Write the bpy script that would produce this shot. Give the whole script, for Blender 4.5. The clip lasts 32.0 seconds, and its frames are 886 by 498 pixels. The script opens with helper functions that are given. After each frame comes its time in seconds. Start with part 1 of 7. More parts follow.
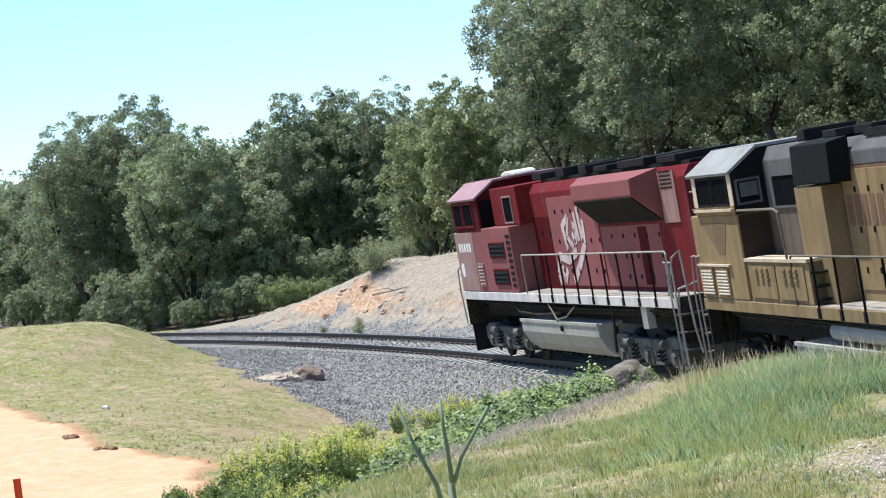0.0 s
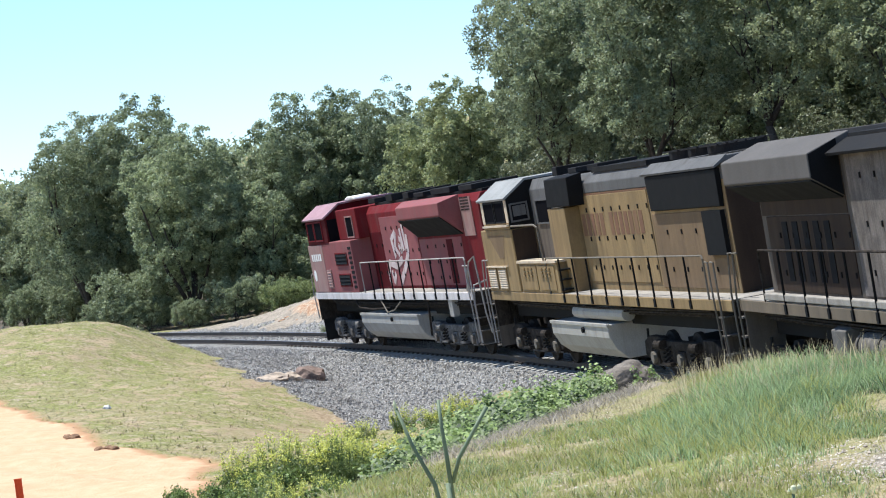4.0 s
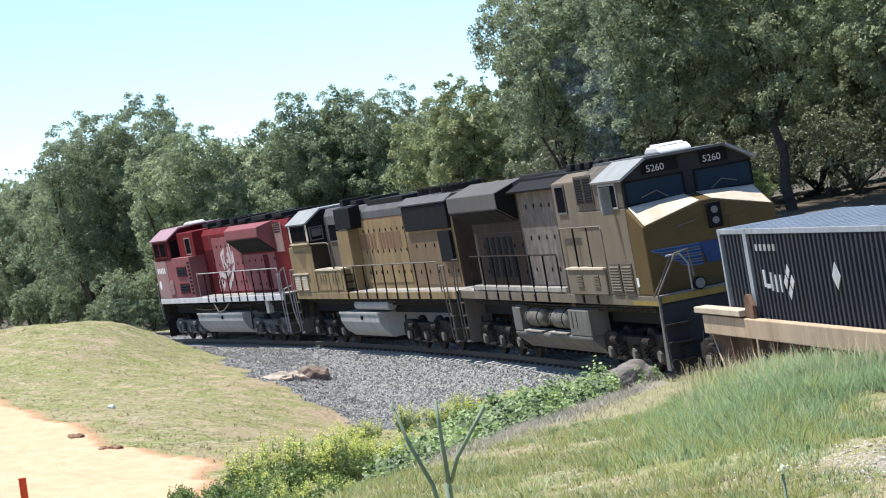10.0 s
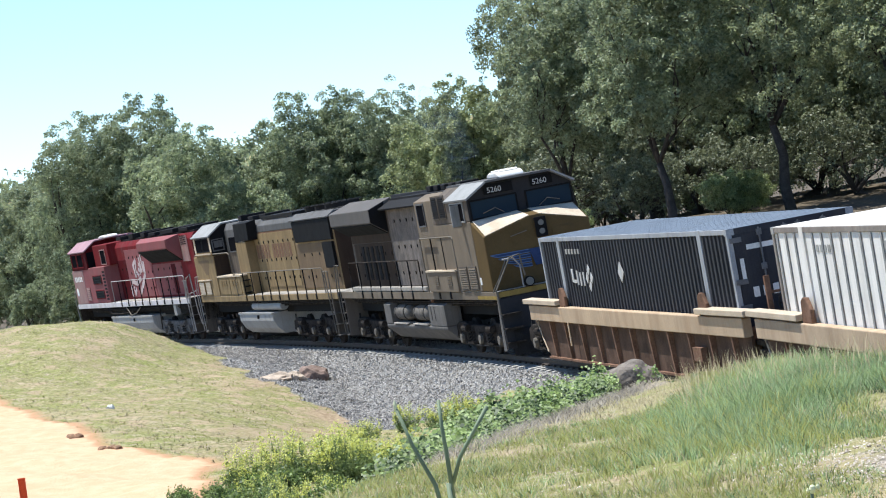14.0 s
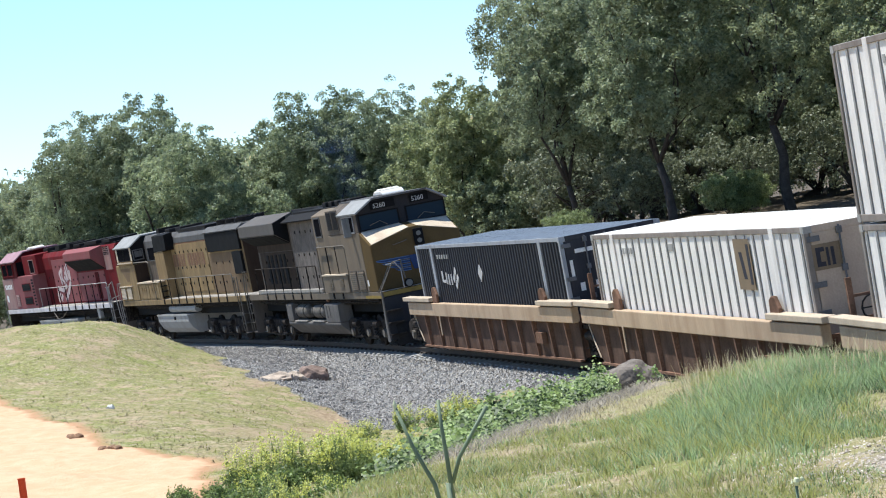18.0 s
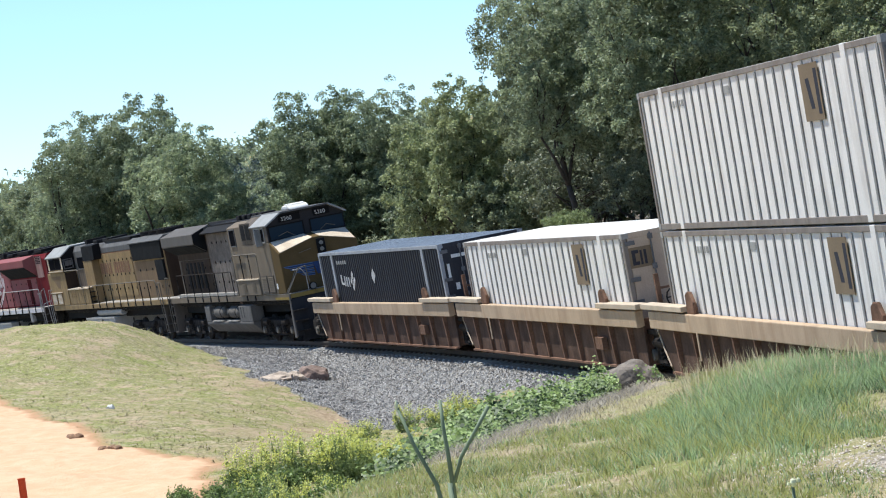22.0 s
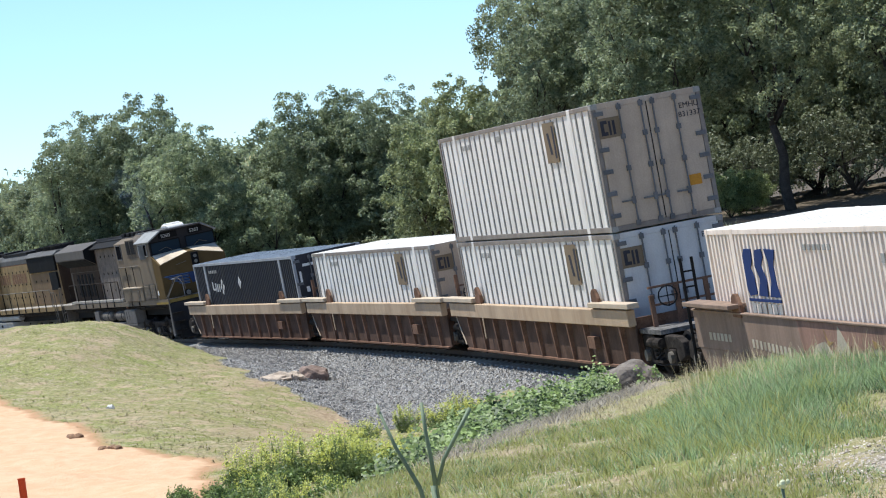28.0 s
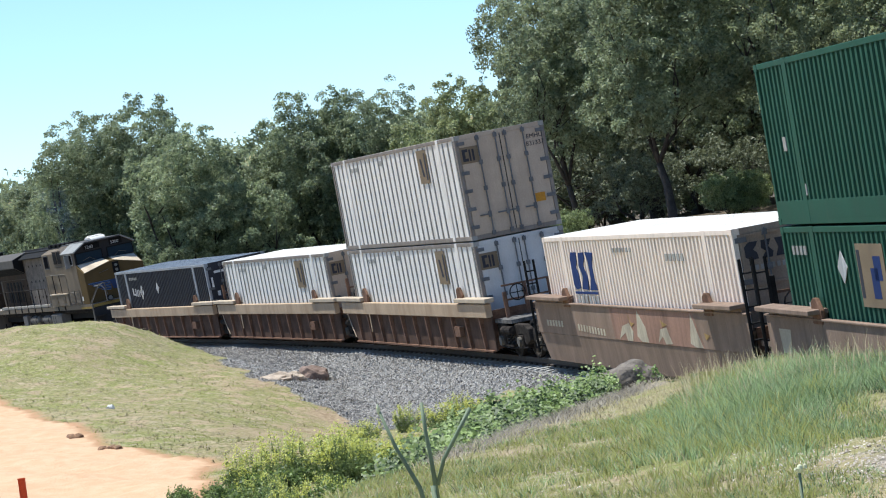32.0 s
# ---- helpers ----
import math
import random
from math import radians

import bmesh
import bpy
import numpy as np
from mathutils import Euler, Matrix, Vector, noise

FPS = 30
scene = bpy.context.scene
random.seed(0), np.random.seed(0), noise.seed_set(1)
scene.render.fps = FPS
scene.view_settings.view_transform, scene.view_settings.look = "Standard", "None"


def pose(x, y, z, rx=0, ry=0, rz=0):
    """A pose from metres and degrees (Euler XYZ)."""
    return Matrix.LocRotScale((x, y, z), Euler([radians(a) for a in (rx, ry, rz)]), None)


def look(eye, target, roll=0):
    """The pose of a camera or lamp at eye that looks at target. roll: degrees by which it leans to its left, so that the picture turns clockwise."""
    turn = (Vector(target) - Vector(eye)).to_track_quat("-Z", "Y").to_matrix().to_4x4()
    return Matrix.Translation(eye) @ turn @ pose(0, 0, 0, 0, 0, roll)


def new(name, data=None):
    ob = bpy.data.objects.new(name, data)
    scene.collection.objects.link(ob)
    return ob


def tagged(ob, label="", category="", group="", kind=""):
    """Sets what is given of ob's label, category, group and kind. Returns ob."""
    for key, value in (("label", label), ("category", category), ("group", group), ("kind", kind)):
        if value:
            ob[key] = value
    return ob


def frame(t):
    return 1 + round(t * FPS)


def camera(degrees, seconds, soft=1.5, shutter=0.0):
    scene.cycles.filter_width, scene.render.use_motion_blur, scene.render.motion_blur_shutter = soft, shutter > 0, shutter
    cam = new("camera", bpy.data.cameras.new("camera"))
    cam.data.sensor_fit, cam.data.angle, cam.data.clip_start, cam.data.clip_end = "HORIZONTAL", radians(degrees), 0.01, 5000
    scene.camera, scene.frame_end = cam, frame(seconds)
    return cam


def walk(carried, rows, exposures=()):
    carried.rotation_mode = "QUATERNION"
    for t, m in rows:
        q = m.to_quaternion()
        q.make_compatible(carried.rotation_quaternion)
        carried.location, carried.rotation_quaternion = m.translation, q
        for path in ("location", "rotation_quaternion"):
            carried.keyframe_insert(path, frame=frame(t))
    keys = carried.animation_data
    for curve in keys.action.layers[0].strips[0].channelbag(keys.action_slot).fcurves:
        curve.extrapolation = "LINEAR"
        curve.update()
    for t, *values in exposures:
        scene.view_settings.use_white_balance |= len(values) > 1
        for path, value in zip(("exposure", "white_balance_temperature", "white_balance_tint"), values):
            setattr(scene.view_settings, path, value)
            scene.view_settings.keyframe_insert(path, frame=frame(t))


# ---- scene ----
EYE = Vector((0, 0, 5.0))
cam = camera(18.11, 32.0, soft=1.1)


def view(shift):
    """The camera on its tripod, turned by a small shift to the side (metres at 100 m)."""
    return look(EYE, (shift, 100, 5.0 - 0.6185), -7.654)


walk(cam, [(0.0, view(0.165)), (0.5, view(0.193)), (1.5, view(0.193)), (2.5, view(0.175)), (3.5, view(0.163)),
           (4.5, view(0.07)), (5.5, view(-0.03)), (6.5, view(-0.053)), (8.0, view(-0.05)), (8.5, view(-0.036)),
           (11.0, view(-0.024)), (12.0, view(0)), (13.0, view(0)), (32.0, view(0))],
     exposures=[(0.0, 0.66, 6050, 6), (4.0, 0.70, 6050, 6), (8.0, 0.82, 6070, 6), (13.0, 0.81, 6070, 6), (17.0, 0.71, 6060, 6), (21.0, 0.61, 6060, 6), (25.0, 0.54, 6040, 6), (32.0, 0.53, 6020, 5)])

# ---- light ----
SUN_ELEVATION, SUN_TURN = radians(68), radians(33)
toward_sun = Vector((-math.cos(SUN_TURN) * math.cos(SUN_ELEVATION), math.sin(SUN_TURN) * math.cos(SUN_ELEVATION), math.sin(SUN_ELEVATION)))
world = bpy.data.worlds.new("sky")
scene.world = world
world.use_nodes = True
wn = world.node_tree.nodes
sky = wn.new("ShaderNodeTexSky")
sky.sky_type, sky.sun_disc = "NISHITA", False
sky.sun_elevation, sky.sun_rotation = SUN_ELEVATION, math.atan2(toward_sun.x, toward_sun.y)
sky.air_density, sky.dust_density, sky.ozone_density = 1.0, 0.0, 5.0
sky.altitude = 1700
world.node_tree.links.new(sky.outputs[0], wn["Background"].inputs[0])
wn["Background"].inputs[1].default_value = 0.126
sun = new("sun", bpy.data.lights.new("sun", "SUN"))
sun.data.energy, sun.data.angle, sun.data.color = 4.8, radians(0.5), (1.0, 0.95, 0.87)
sun.matrix_world = look(toward_sun * 50, (0, 0, 0))


# ---- materials ----
def mat(name, color, rough=0.7, metal=0.0, var=0.25, scale=3.0, fine=40.0, bump=0.0, dirt=None, dirt_amount=0.3,
        streak=False, by_object=0.0, by_island=0.0, spec=0.25, coat=0.0, space="Object", stretch=None, bump_scale=None):
    """A painted, mineral or metal surface: base colour with broad stains and fine grain, dirt patches and relief."""
    m = bpy.data.materials.new(name)
    m.use_nodes = True
    n, l = m.node_tree.nodes, m.node_tree.links
    b = n["Principled BSDF"]
    b.inputs["Roughness"].default_value, b.inputs["Metallic"].default_value = rough, metal
    b.inputs["Specular IOR Level"].default_value = spec
    b.inputs["Coat Weight"].default_value = coat
    co = n.new("ShaderNodeTexCoord").outputs[space]
    if stretch:
        mp = n.new("ShaderNodeMapping")
        mp.inputs["Scale"].default_value = stretch
        l.new(co, mp.inputs[0])
        co = mp.outputs[0]

    def noise_tex(sc, detail=4.0, vec=co):
        t = n.new("ShaderNodeTexNoise")
        t.inputs["Scale"].default_value, t.inputs["Detail"].default_value = sc, detail
        l.new(vec, t.inputs["Vector"])
        return t.outputs["Fac"]

    def ramp(fac, lo, hi, a, z):
        r = n.new("ShaderNodeMapRange")
        for i, v in enumerate((lo, hi, a, z)):
            r.inputs[i + 1].default_value = v
        l.new(fac, r.inputs[0])
        return r.outputs[0]

    def mixc(fac, a, bb, mode="MIX"):
        x = n.new("ShaderNodeMix")
        x.data_type, x.blend_type = "RGBA", mode
        for sock, v in ((x.inputs[0], fac), (x.inputs[6], a), (x.inputs[7], bb)):
            if hasattr(v, "is_linked"):
                l.new(v, sock)
            else:
                sock.default_value = v
        return x.outputs[2]

    c = (*color, 1)
    big = noise_tex(scale)
    col = mixc(ramp(big, 0.3, 0.7, 0, 1), tuple(v * (1 - var) for v in color) + (1,), tuple(min(1, v * (1 + var * 0.7)) for v in color) + (1,))
    grain = noise_tex(fine, 3.0)
    gx = n.new("ShaderNodeHueSaturation")
    l.new(ramp(grain, 0.25, 0.75, 1 - var * 0.8, 1 + var * 0.8), gx.inputs["Value"])
    l.new(col, gx.inputs["Color"])
    col = gx.outputs[0]
    if by_object or by_island:
        hv = n.new("ShaderNodeHueSaturation")
        src = n.new("ShaderNodeObjectInfo").outputs["Random"] if by_object else n.new("ShaderNodeNewGeometry").outputs["Random Per Island"]
        amt = by_object or by_island
        l.new(ramp(src, 0, 1, 1 - amt, 1 + amt), hv.inputs["Value"])
        l.new(ramp(src, 0, 1, 0.5 - amt * 0.05, 0.5 + amt * 0.03), hv.inputs["Hue"])
        l.new(col, hv.inputs["Color"])
        col = hv.outputs[0]
    if dirt:
        vec = co
        if streak:
            mp = n.new("ShaderNodeMapping")
            mp.inputs["Scale"].default_value = (3.2, 3.2, 0.45)
            l.new(co, mp.inputs[0])
            vec = mp.outputs[0]
        d = noise_tex(1.0 if streak else scale * 1.7, 6.0, vec)
        col = mixc(ramp(d, 0.62 - dirt_amount * 0.5, 0.88 - dirt_amount * 0.2, 0, 0.62 if streak else 0.85), col, (*dirt, 1))
        if streak:  # thin runs of rain-washed grime
            mp2 = n.new("ShaderNodeMapping")
            mp2.inputs["Scale"].default_value = (11.0, 11.0, 0.55)
            l.new(co, mp2.inputs[0])
            runs = noise_tex(1.0, 3.0, mp2.outputs[0])
            col = mixc(ramp(runs, 0.55, 0.78, 0, min(0.62, 0.1 + dirt_amount)), col, (*dirt, 1))
    l.new(col, b.inputs["Base Color"])
    l.new(ramp(big, 0.3, 0.7, max(0.05, rough - 0.1), min(1, rough + 0.1)), b.inputs["Roughness"])
    if bump:
        bp = n.new("ShaderNodeBump")
        bp.inputs["Distance"].default_value = bump
        bp.inputs["Strength"].default_value = 0.8
        l.new(noise_tex(bump_scale or fine, 4.0), bp.inputs["Height"])
        l.new(bp.outputs[0], b.inputs["Normal"])
    return m


def leaf_mat(name, dark, light, thru=0.3, rough=0.55):
    """Leaves: colour differs from leaf to leaf and from clump to clump, some light comes through."""
    m = bpy.data.materials.new(name)
    m.use_nodes = True
    n, l = m.node_tree.nodes, m.node_tree.links
    b = n["Principled BSDF"]
    rnd = n.new("ShaderNodeNewGeometry").outputs["Random Per Island"]
    t = n.new("ShaderNodeTexNoise")
    t.inputs["Scale"].default_value = 0.5
    l.new(n.new("ShaderNodeTexCoord").outputs["Object"], t.inputs["Vector"])
    ad = n.new("ShaderNodeMath")
    ad.operation = "MULTIPLY_ADD"
    ad.inputs[1].default_value = 1.4
    l.new(t.outputs["Fac"], ad.inputs[0])
    sub = n.new("ShaderNodeMath")
    sub.operation = "MULTIPLY_ADD"
    sub.inputs[1].default_value, sub.inputs[2].default_value = 0.75, -0.58
    l.new(rnd, sub.inputs[0])
    l.new(sub.outputs[0], ad.inputs[2])
    x = n.new("ShaderNodeMix")
    x.data_type = "RGBA"
    l.new(ad.outputs[0], x.inputs[0])
    x.inputs[6].default_value, x.inputs[7].default_value = (*dark, 1), (*light, 1)
    l.new(x.outputs[2], b.inputs["Base Color"])
    b.inputs["Roughness"].default_value = rough
    tr = n.new("ShaderNodeBsdfTranslucent")
    l.new(x.outputs[2], tr.inputs["Color"])
    ms = n.new("ShaderNodeMixShader")
    ms.inputs[0].default_value = thru
    l.new(b.outputs[0], ms.inputs[1])
    l.new(tr.outputs[0], ms.inputs[2])
    l.new(ms.outputs[0], n["Material Output"].inputs[0])
    return m


def ground_mat():
    """One sheet: dry grass, orange road dirt, bare soil and crushed stone, by the masks on the sheet and by noise."""
    m = bpy.data.materials.new("ground")
    m.use_nodes = True
    n, l = m.node_tree.nodes, m.node_tree.links
    b = n["Principled BSDF"]
    b.inputs["Roughness"].default_value = 0.95
    b.inputs["Specular IOR Level"].default_value = 0.115
    co = n.new("ShaderNodeTexCoord").outputs["Object"]

    def tex(sc, detail=5.0, kind="ShaderNodeTexNoise"):
        t = n.new(kind)
        t.inputs["Scale"].default_value = sc
        if kind == "ShaderNodeTexNoise":
            t.inputs["Detail"].default_value = detail
        l.new(co, t.inputs["Vector"])
        return t

    def rng(fac, lo, hi, a=0.0, z=1.0):
        r = n.new("ShaderNodeMapRange")
        for i, v in enumerate((lo, hi, a, z)):
            r.inputs[i + 1].default_value = v
        l.new(fac, r.inputs[0])
        return r.outputs[0]

    def mix(fac, a, bb):
        x = n.new("ShaderNodeMix")
        x.data_type = "RGBA"
        l.new(fac, x.inputs[0])
        for sock, v in ((x.inputs[6], a), (x.inputs[7], bb)):
            if hasattr(v, "is_linked"):
                l.new(v, sock)
            else:
                sock.default_value = (*v, 1)
        return x.outputs[2]

    def add(a, bb, k=1.0):
        q = n.new("ShaderNodeMath")
        q.operation = "MULTIPLY_ADD"
        q.inputs[1].default_value = k
        l.new(a, q.inputs[0])
        l.new(bb, q.inputs[2])
        return q.outputs[0]

    at = n.new("ShaderNodeAttribute")
    at.attribute_name = "zone"
    sep = n.new("ShaderNodeSeparateColor")
    l.new(at.outputs["Color"], sep.inputs[0])
    n1, n2, n3 = tex(0.45).outputs["Fac"], tex(3.0).outputs["Fac"], tex(18.0).outputs["Fac"]
    grass = mix(rng(n1, 0.35, 0.65), (0.27, 0.225, 0.115), (0.20, 0.215, 0.06))
    grass = mix(rng(n2, 0.5, 0.72), grass, (0.385, 0.315, 0.22))
    n4, n5 = tex(1.1, 3.0).outputs["Fac"], tex(7.0, 6.0).outputs["Fac"]
    grass = mix(rng(n5, 0.50, 0.66), grass, (0.165, 0.165, 0.065))
    grass = mix(rng(n4, 0.53, 0.66, 0.0, 0.85), grass, (0.36, 0.27, 0.175))
    grass = mix(rng(n3, 0.52, 0.75), grass, (0.41, 0.35, 0.23))
    grass = mix(rng(tex(10.0, 6.0).outputs["Fac"], 0.54, 0.66, 0.0, 0.85), grass, (0.125, 0.11, 0.052))
    dirt = mix(rng(n2, 0.3, 0.7), (0.52, 0.33, 0.195), (0.575, 0.40, 0.258))
    dirt = mix(rng(n3, 0.6, 0.85), dirt, (0.42, 0.23, 0.11))
    soil = mix(rng(n2, 0.3, 0.7), (0.20, 0.165, 0.13), (0.36, 0.305, 0.25))
    soil = mix(rng(n5, 0.5, 0.62, 0.0, 0.8), soil, (0.17, 0.145, 0.115))
    soil = mix(rng(n3, 0.5, 0.7), soil, (0.42, 0.36, 0.29))
    vor = tex(20.0, kind="ShaderNodeTexVoronoi")
    sepv = n.new("ShaderNodeSeparateColor")
    l.new(vor.outputs["Color"], sepv.inputs[0])
    stone = mix(sepv.outputs[0], (0.15, 0.14, 0.13), (0.56, 0.53, 0.495))
    stone = mix(rng(vor.outputs["Distance"], 0.45, 0.75), stone, (0.10, 0.10, 0.10))
    litter = mix(rng(n3, 0.4, 0.7), (0.075, 0.06, 0.045), (0.16, 0.125, 0.085))
    wob = rng(n2, 0.0, 1.0, -0.35, 0.35)
    col = mix(rng(add(wob, sep.outputs[2]), 0.35, 0.65), grass, soil)
    orange = mix(rng(n5, 0.42, 0.6), (0.31, 0.175, 0.105), (0.46, 0.35, 0.25))
    cutm = n.new("ShaderNodeAttribute")
    cutm.attribute_name = "cover"
    sepc = n.new("ShaderNodeSeparateColor")
    l.new(cutm.outputs["Color"], sepc.inputs[0])
    col = mix(rng(add(wob, sepc.outputs[0]), 0.35, 0.65), col, litter)
    col = mix(rng(add(wob, sepc.outputs[1]), 0.4, 0.6), col, orange)
    brown = mix(rng(n5, 0.40, 0.62), (0.225, 0.16, 0.10), (0.37, 0.285, 0.19))
    col = mix(rng(add(wob, sepc.outputs[2]), 0.35, 0.8, 0.0, 0.9), col, brown)
    dirt = mix(rng(n4, 0.5, 0.75, 0.0, 0.6), dirt, (0.50, 0.31, 0.18))
    rim = rng(n2, 0.0, 1.0, -0.16, 0.16)
    col = mix(rng(add(rim, sep.outputs[0]), 0.08, 0.38), col, (0.40, 0.235, 0.13))
    col = mix(rng(add(rim, sep.outputs[0]), 0.42, 0.66), col, dirt)
    gm = rng(add(wob, sep.outputs[1]), 0.38, 0.56)
    col = mix(gm, col, stone)
    l.new(col, b.inputs["Base Color"])
    bp = n.new("ShaderNodeBump")
    bp.inputs["Strength"].default_value, bp.inputs["Distance"].default_value = 1.0, 0.05
    hs = n.new("ShaderNodeMix")
    l.new(gm, hs.inputs[0])
    l.new(rng(n3, 0.0, 1.0, 0.3, 0.75), hs.inputs[2])
    l.new(rng(vor.outputs["Distance"], 0.0, 0.7, 1.0, 0.0), hs.inputs[3])
    l.new(hs.outputs[0], bp.inputs["Height"])
    l.new(bp.outputs[0], b.inputs["Normal"])
    return m


def glass_mat(name, color=(0.010, 0.010, 0.012), rough=0.06, spec=0.0):
    m = bpy.data.materials.new(name)
    m.use_nodes = True
    b = m.node_tree.nodes["Principled BSDF"]
    b.inputs["Base Color"].default_value, b.inputs["Roughness"].default_value = (*color, 1), rough
    b.inputs["Specular IOR Level"].default_value = spec
    return m


GRIME = (0.05, 0.04, 0.032)
def paint(name, c, **k):
    a = dict(rough=0.75, spec=0.03, var=0.14, scale=1.6, fine=30, dirt=GRIME, dirt_amount=0.12, streak=True)
    a.update(k)
    return mat(name, c, **a)


M = dict(
    ground=ground_mat(),
    bark=mat("bark", (0.065, 0.054, 0.045), 0.95, var=0.4, scale=4, fine=25, bump=0.03),
    oak=leaf_mat("oak_leaves", (0.105, 0.13, 0.068), (0.39, 0.44, 0.25), 0.45),
    oak_mid=leaf_mat("olive_oak_leaves", (0.105, 0.125, 0.068), (0.36, 0.40, 0.22), 0.45),
    oak_bright=leaf_mat("bright_oak_leaves", (0.13, 0.155, 0.08), (0.46, 0.50, 0.28), 0.5),
    oak_grey=leaf_mat("grey_oak_leaves", (0.12, 0.152, 0.08), (0.455, 0.51, 0.285), 0.45),
    oak_light=leaf_mat("light_oak_leaves", (0.145, 0.172, 0.08), (0.46, 0.50, 0.245), 0.45),
    shrub=leaf_mat("shrub_leaves", (0.11, 0.145, 0.055), (0.40, 0.46, 0.20), 0.42),
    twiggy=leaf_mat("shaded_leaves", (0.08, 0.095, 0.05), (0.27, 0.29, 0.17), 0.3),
    ivy=leaf_mat("vine_leaves", (0.03, 0.06, 0.012), (0.35, 0.46, 0.13), 0.3),
    mustard_leaf=leaf_mat("mustard_leaves", (0.09, 0.14, 0.045), (0.39, 0.455, 0.165), 0.4),
    weed=leaf_mat("weed_leaves", (0.25, 0.265, 0.075), (0.43, 0.45, 0.14), 0.6),
    mustard=leaf_mat("yellow_flowers", (0.60, 0.60, 0.11), (0.80, 0.80, 0.28), 0.4),
    grass=leaf_mat("green_grass", (0.05, 0.10, 0.035), (0.33, 0.455, 0.205), 0.45),
    straw=leaf_mat("dry_grass", (0.22, 0.185, 0.095), (0.46, 0.40, 0.24), 0.4),
    thatch=leaf_mat("matted_dead_grass", (0.10, 0.085, 0.065), (0.31, 0.27, 0.205), 0.2),
    chips=leaf_mat("pale_dead_leaves", (0.24, 0.18, 0.13), (0.56, 0.49, 0.41), 0.1),
    sage=leaf_mat("grey_green_leaves", (0.20, 0.22, 0.10), (0.50, 0.52, 0.30), 0.35),
    stone=mat("ballast_stone", (0.395, 0.365, 0.33), 0.9, var=0.3, scale=30, fine=80, by_island=0.38),
    rock=mat("boulder", (0.15, 0.128, 0.108), 0.95, var=0.5, scale=3, fine=22, bump=0.05, dirt=(0.27, 0.225, 0.185), dirt_amount=0.5, bump_scale=9),
    concrete=mat("tie_concrete", (0.40, 0.375, 0.34), 0.9, var=0.2, scale=6, fine=50, by_object=0.12, dirt=(0.3, 0.26, 0.22), dirt_amount=0.25),
    rail=mat("rail_steel", (0.06, 0.045, 0.036), 0.6, var=0.3, scale=10, fine=60),
    railtop=mat("rail_head", (0.38, 0.37, 0.36), 0.32, metal=0.9, var=0.15),
)

# ---- geometry helpers ----
def sm(a):
    a = np.clip(a, 0, 1)
    return a * a * (3 - 2 * a)


def mesh_from(name, verts, faces, smooth=False):
    me = bpy.data.meshes.new(name)
    me.from_pydata(verts, [], faces)
    if smooth:
        me.polygons.foreach_set("use_smooth", [True] * len(me.polygons))
    me.update()
    return me


def mesh_quads(name, v, per=4):
    """A mesh of separate faces with per corners each, from an array (faces, per, 3)."""
    k = len(v)
    me = bpy.data.meshes.new(name)
    me.vertices.add(k * per)
    me.vertices.foreach_set("co", np.ascontiguousarray(v, np.float32).ravel())
    me.loops.add(k * per)
    me.loops.foreach_set("vertex_index", np.arange(k * per, dtype=np.int32))
    me.polygons.add(k)
    me.polygons.foreach_set("loop_start", np.arange(0, k * per, per, dtype=np.int32))
    me.polygons.foreach_set("loop_total", np.full(k, per, np.int32))
    me.update(calc_edges=True)
    return me


def strip_mesh(name, rows):
    """Separate ribbons: rows (ribbons, steps, 2, 3)."""
    k, s = rows.shape[:2]
    base = (np.arange(k) * s * 2)[:, None, None] + (np.arange(s - 1) * 2)[None, :, None]
    f = base + np.array([0, 1, 3, 2])[None, None]
    me = bpy.data.meshes.new(name)
    me.vertices.add(k * s * 2)
    me.vertices.foreach_set("co", np.ascontiguousarray(rows, np.float32).ravel())
    f = f.reshape(-1, 4).astype(np.int32)
    me.loops.add(f.size)
    me.loops.foreach_set("vertex_index", f.ravel())
    me.polygons.add(len(f))
    me.polygons.foreach_set("loop_start", np.arange(0, f.size, 4, dtype=np.int32))
    me.polygons.foreach_set("loop_total", np.full(len(f), 4, np.int32))
    me.update(calc_edges=True)
    return me


# ---- the track's line ----
S = np.arange(-300, 300.01, 0.25)
HEAD = radians(20.51) + 0.0023729 * S - 0.5 * 3.1426e-6 * S * S
LX = -12.996 + np.cumsum(-np.sin(HEAD)) * 0.25
LY = 126.95 + np.cumsum(np.cos(HEAD)) * 0.25
i0 = int(np.argmin(abs(S)))
LX += -12.996 - LX[i0]
LY += 126.95 - LY[i0]
Sc = np.clip(S, -150, 130)
LZ = 5.0 - 3.0276 + 0.0085676 * Sc - 0.5 * 6.8829e-5 * Sc * Sc
LB = np.radians(np.clip(5.710 + 0.028232 * (S - 40), 1.0, 7.5))


def line(s):
    return Vector((np.interp(s, S, LX), np.interp(s, S, LY), np.interp(s, S, LZ)))


def track_frame(s, half=0.5):
    """The pose on the track at s: x along it, y to its left, z up, leaning with the raised outer rail."""
    a, b = line(s + half), line(s - half)
    f = (a - b).normalized()
    left = Vector((0, 0, 1)).cross(f).normalized()
    up = f.cross(left)
    t = float(np.interp(s, S, LB))
    le, u = math.cos(t) * left - math.sin(t) * up, math.cos(t) * up + math.sin(t) * left
    m = Matrix((f, le, u)).transposed().to_4x4()
    m.translation = (a + b) / 2
    return m


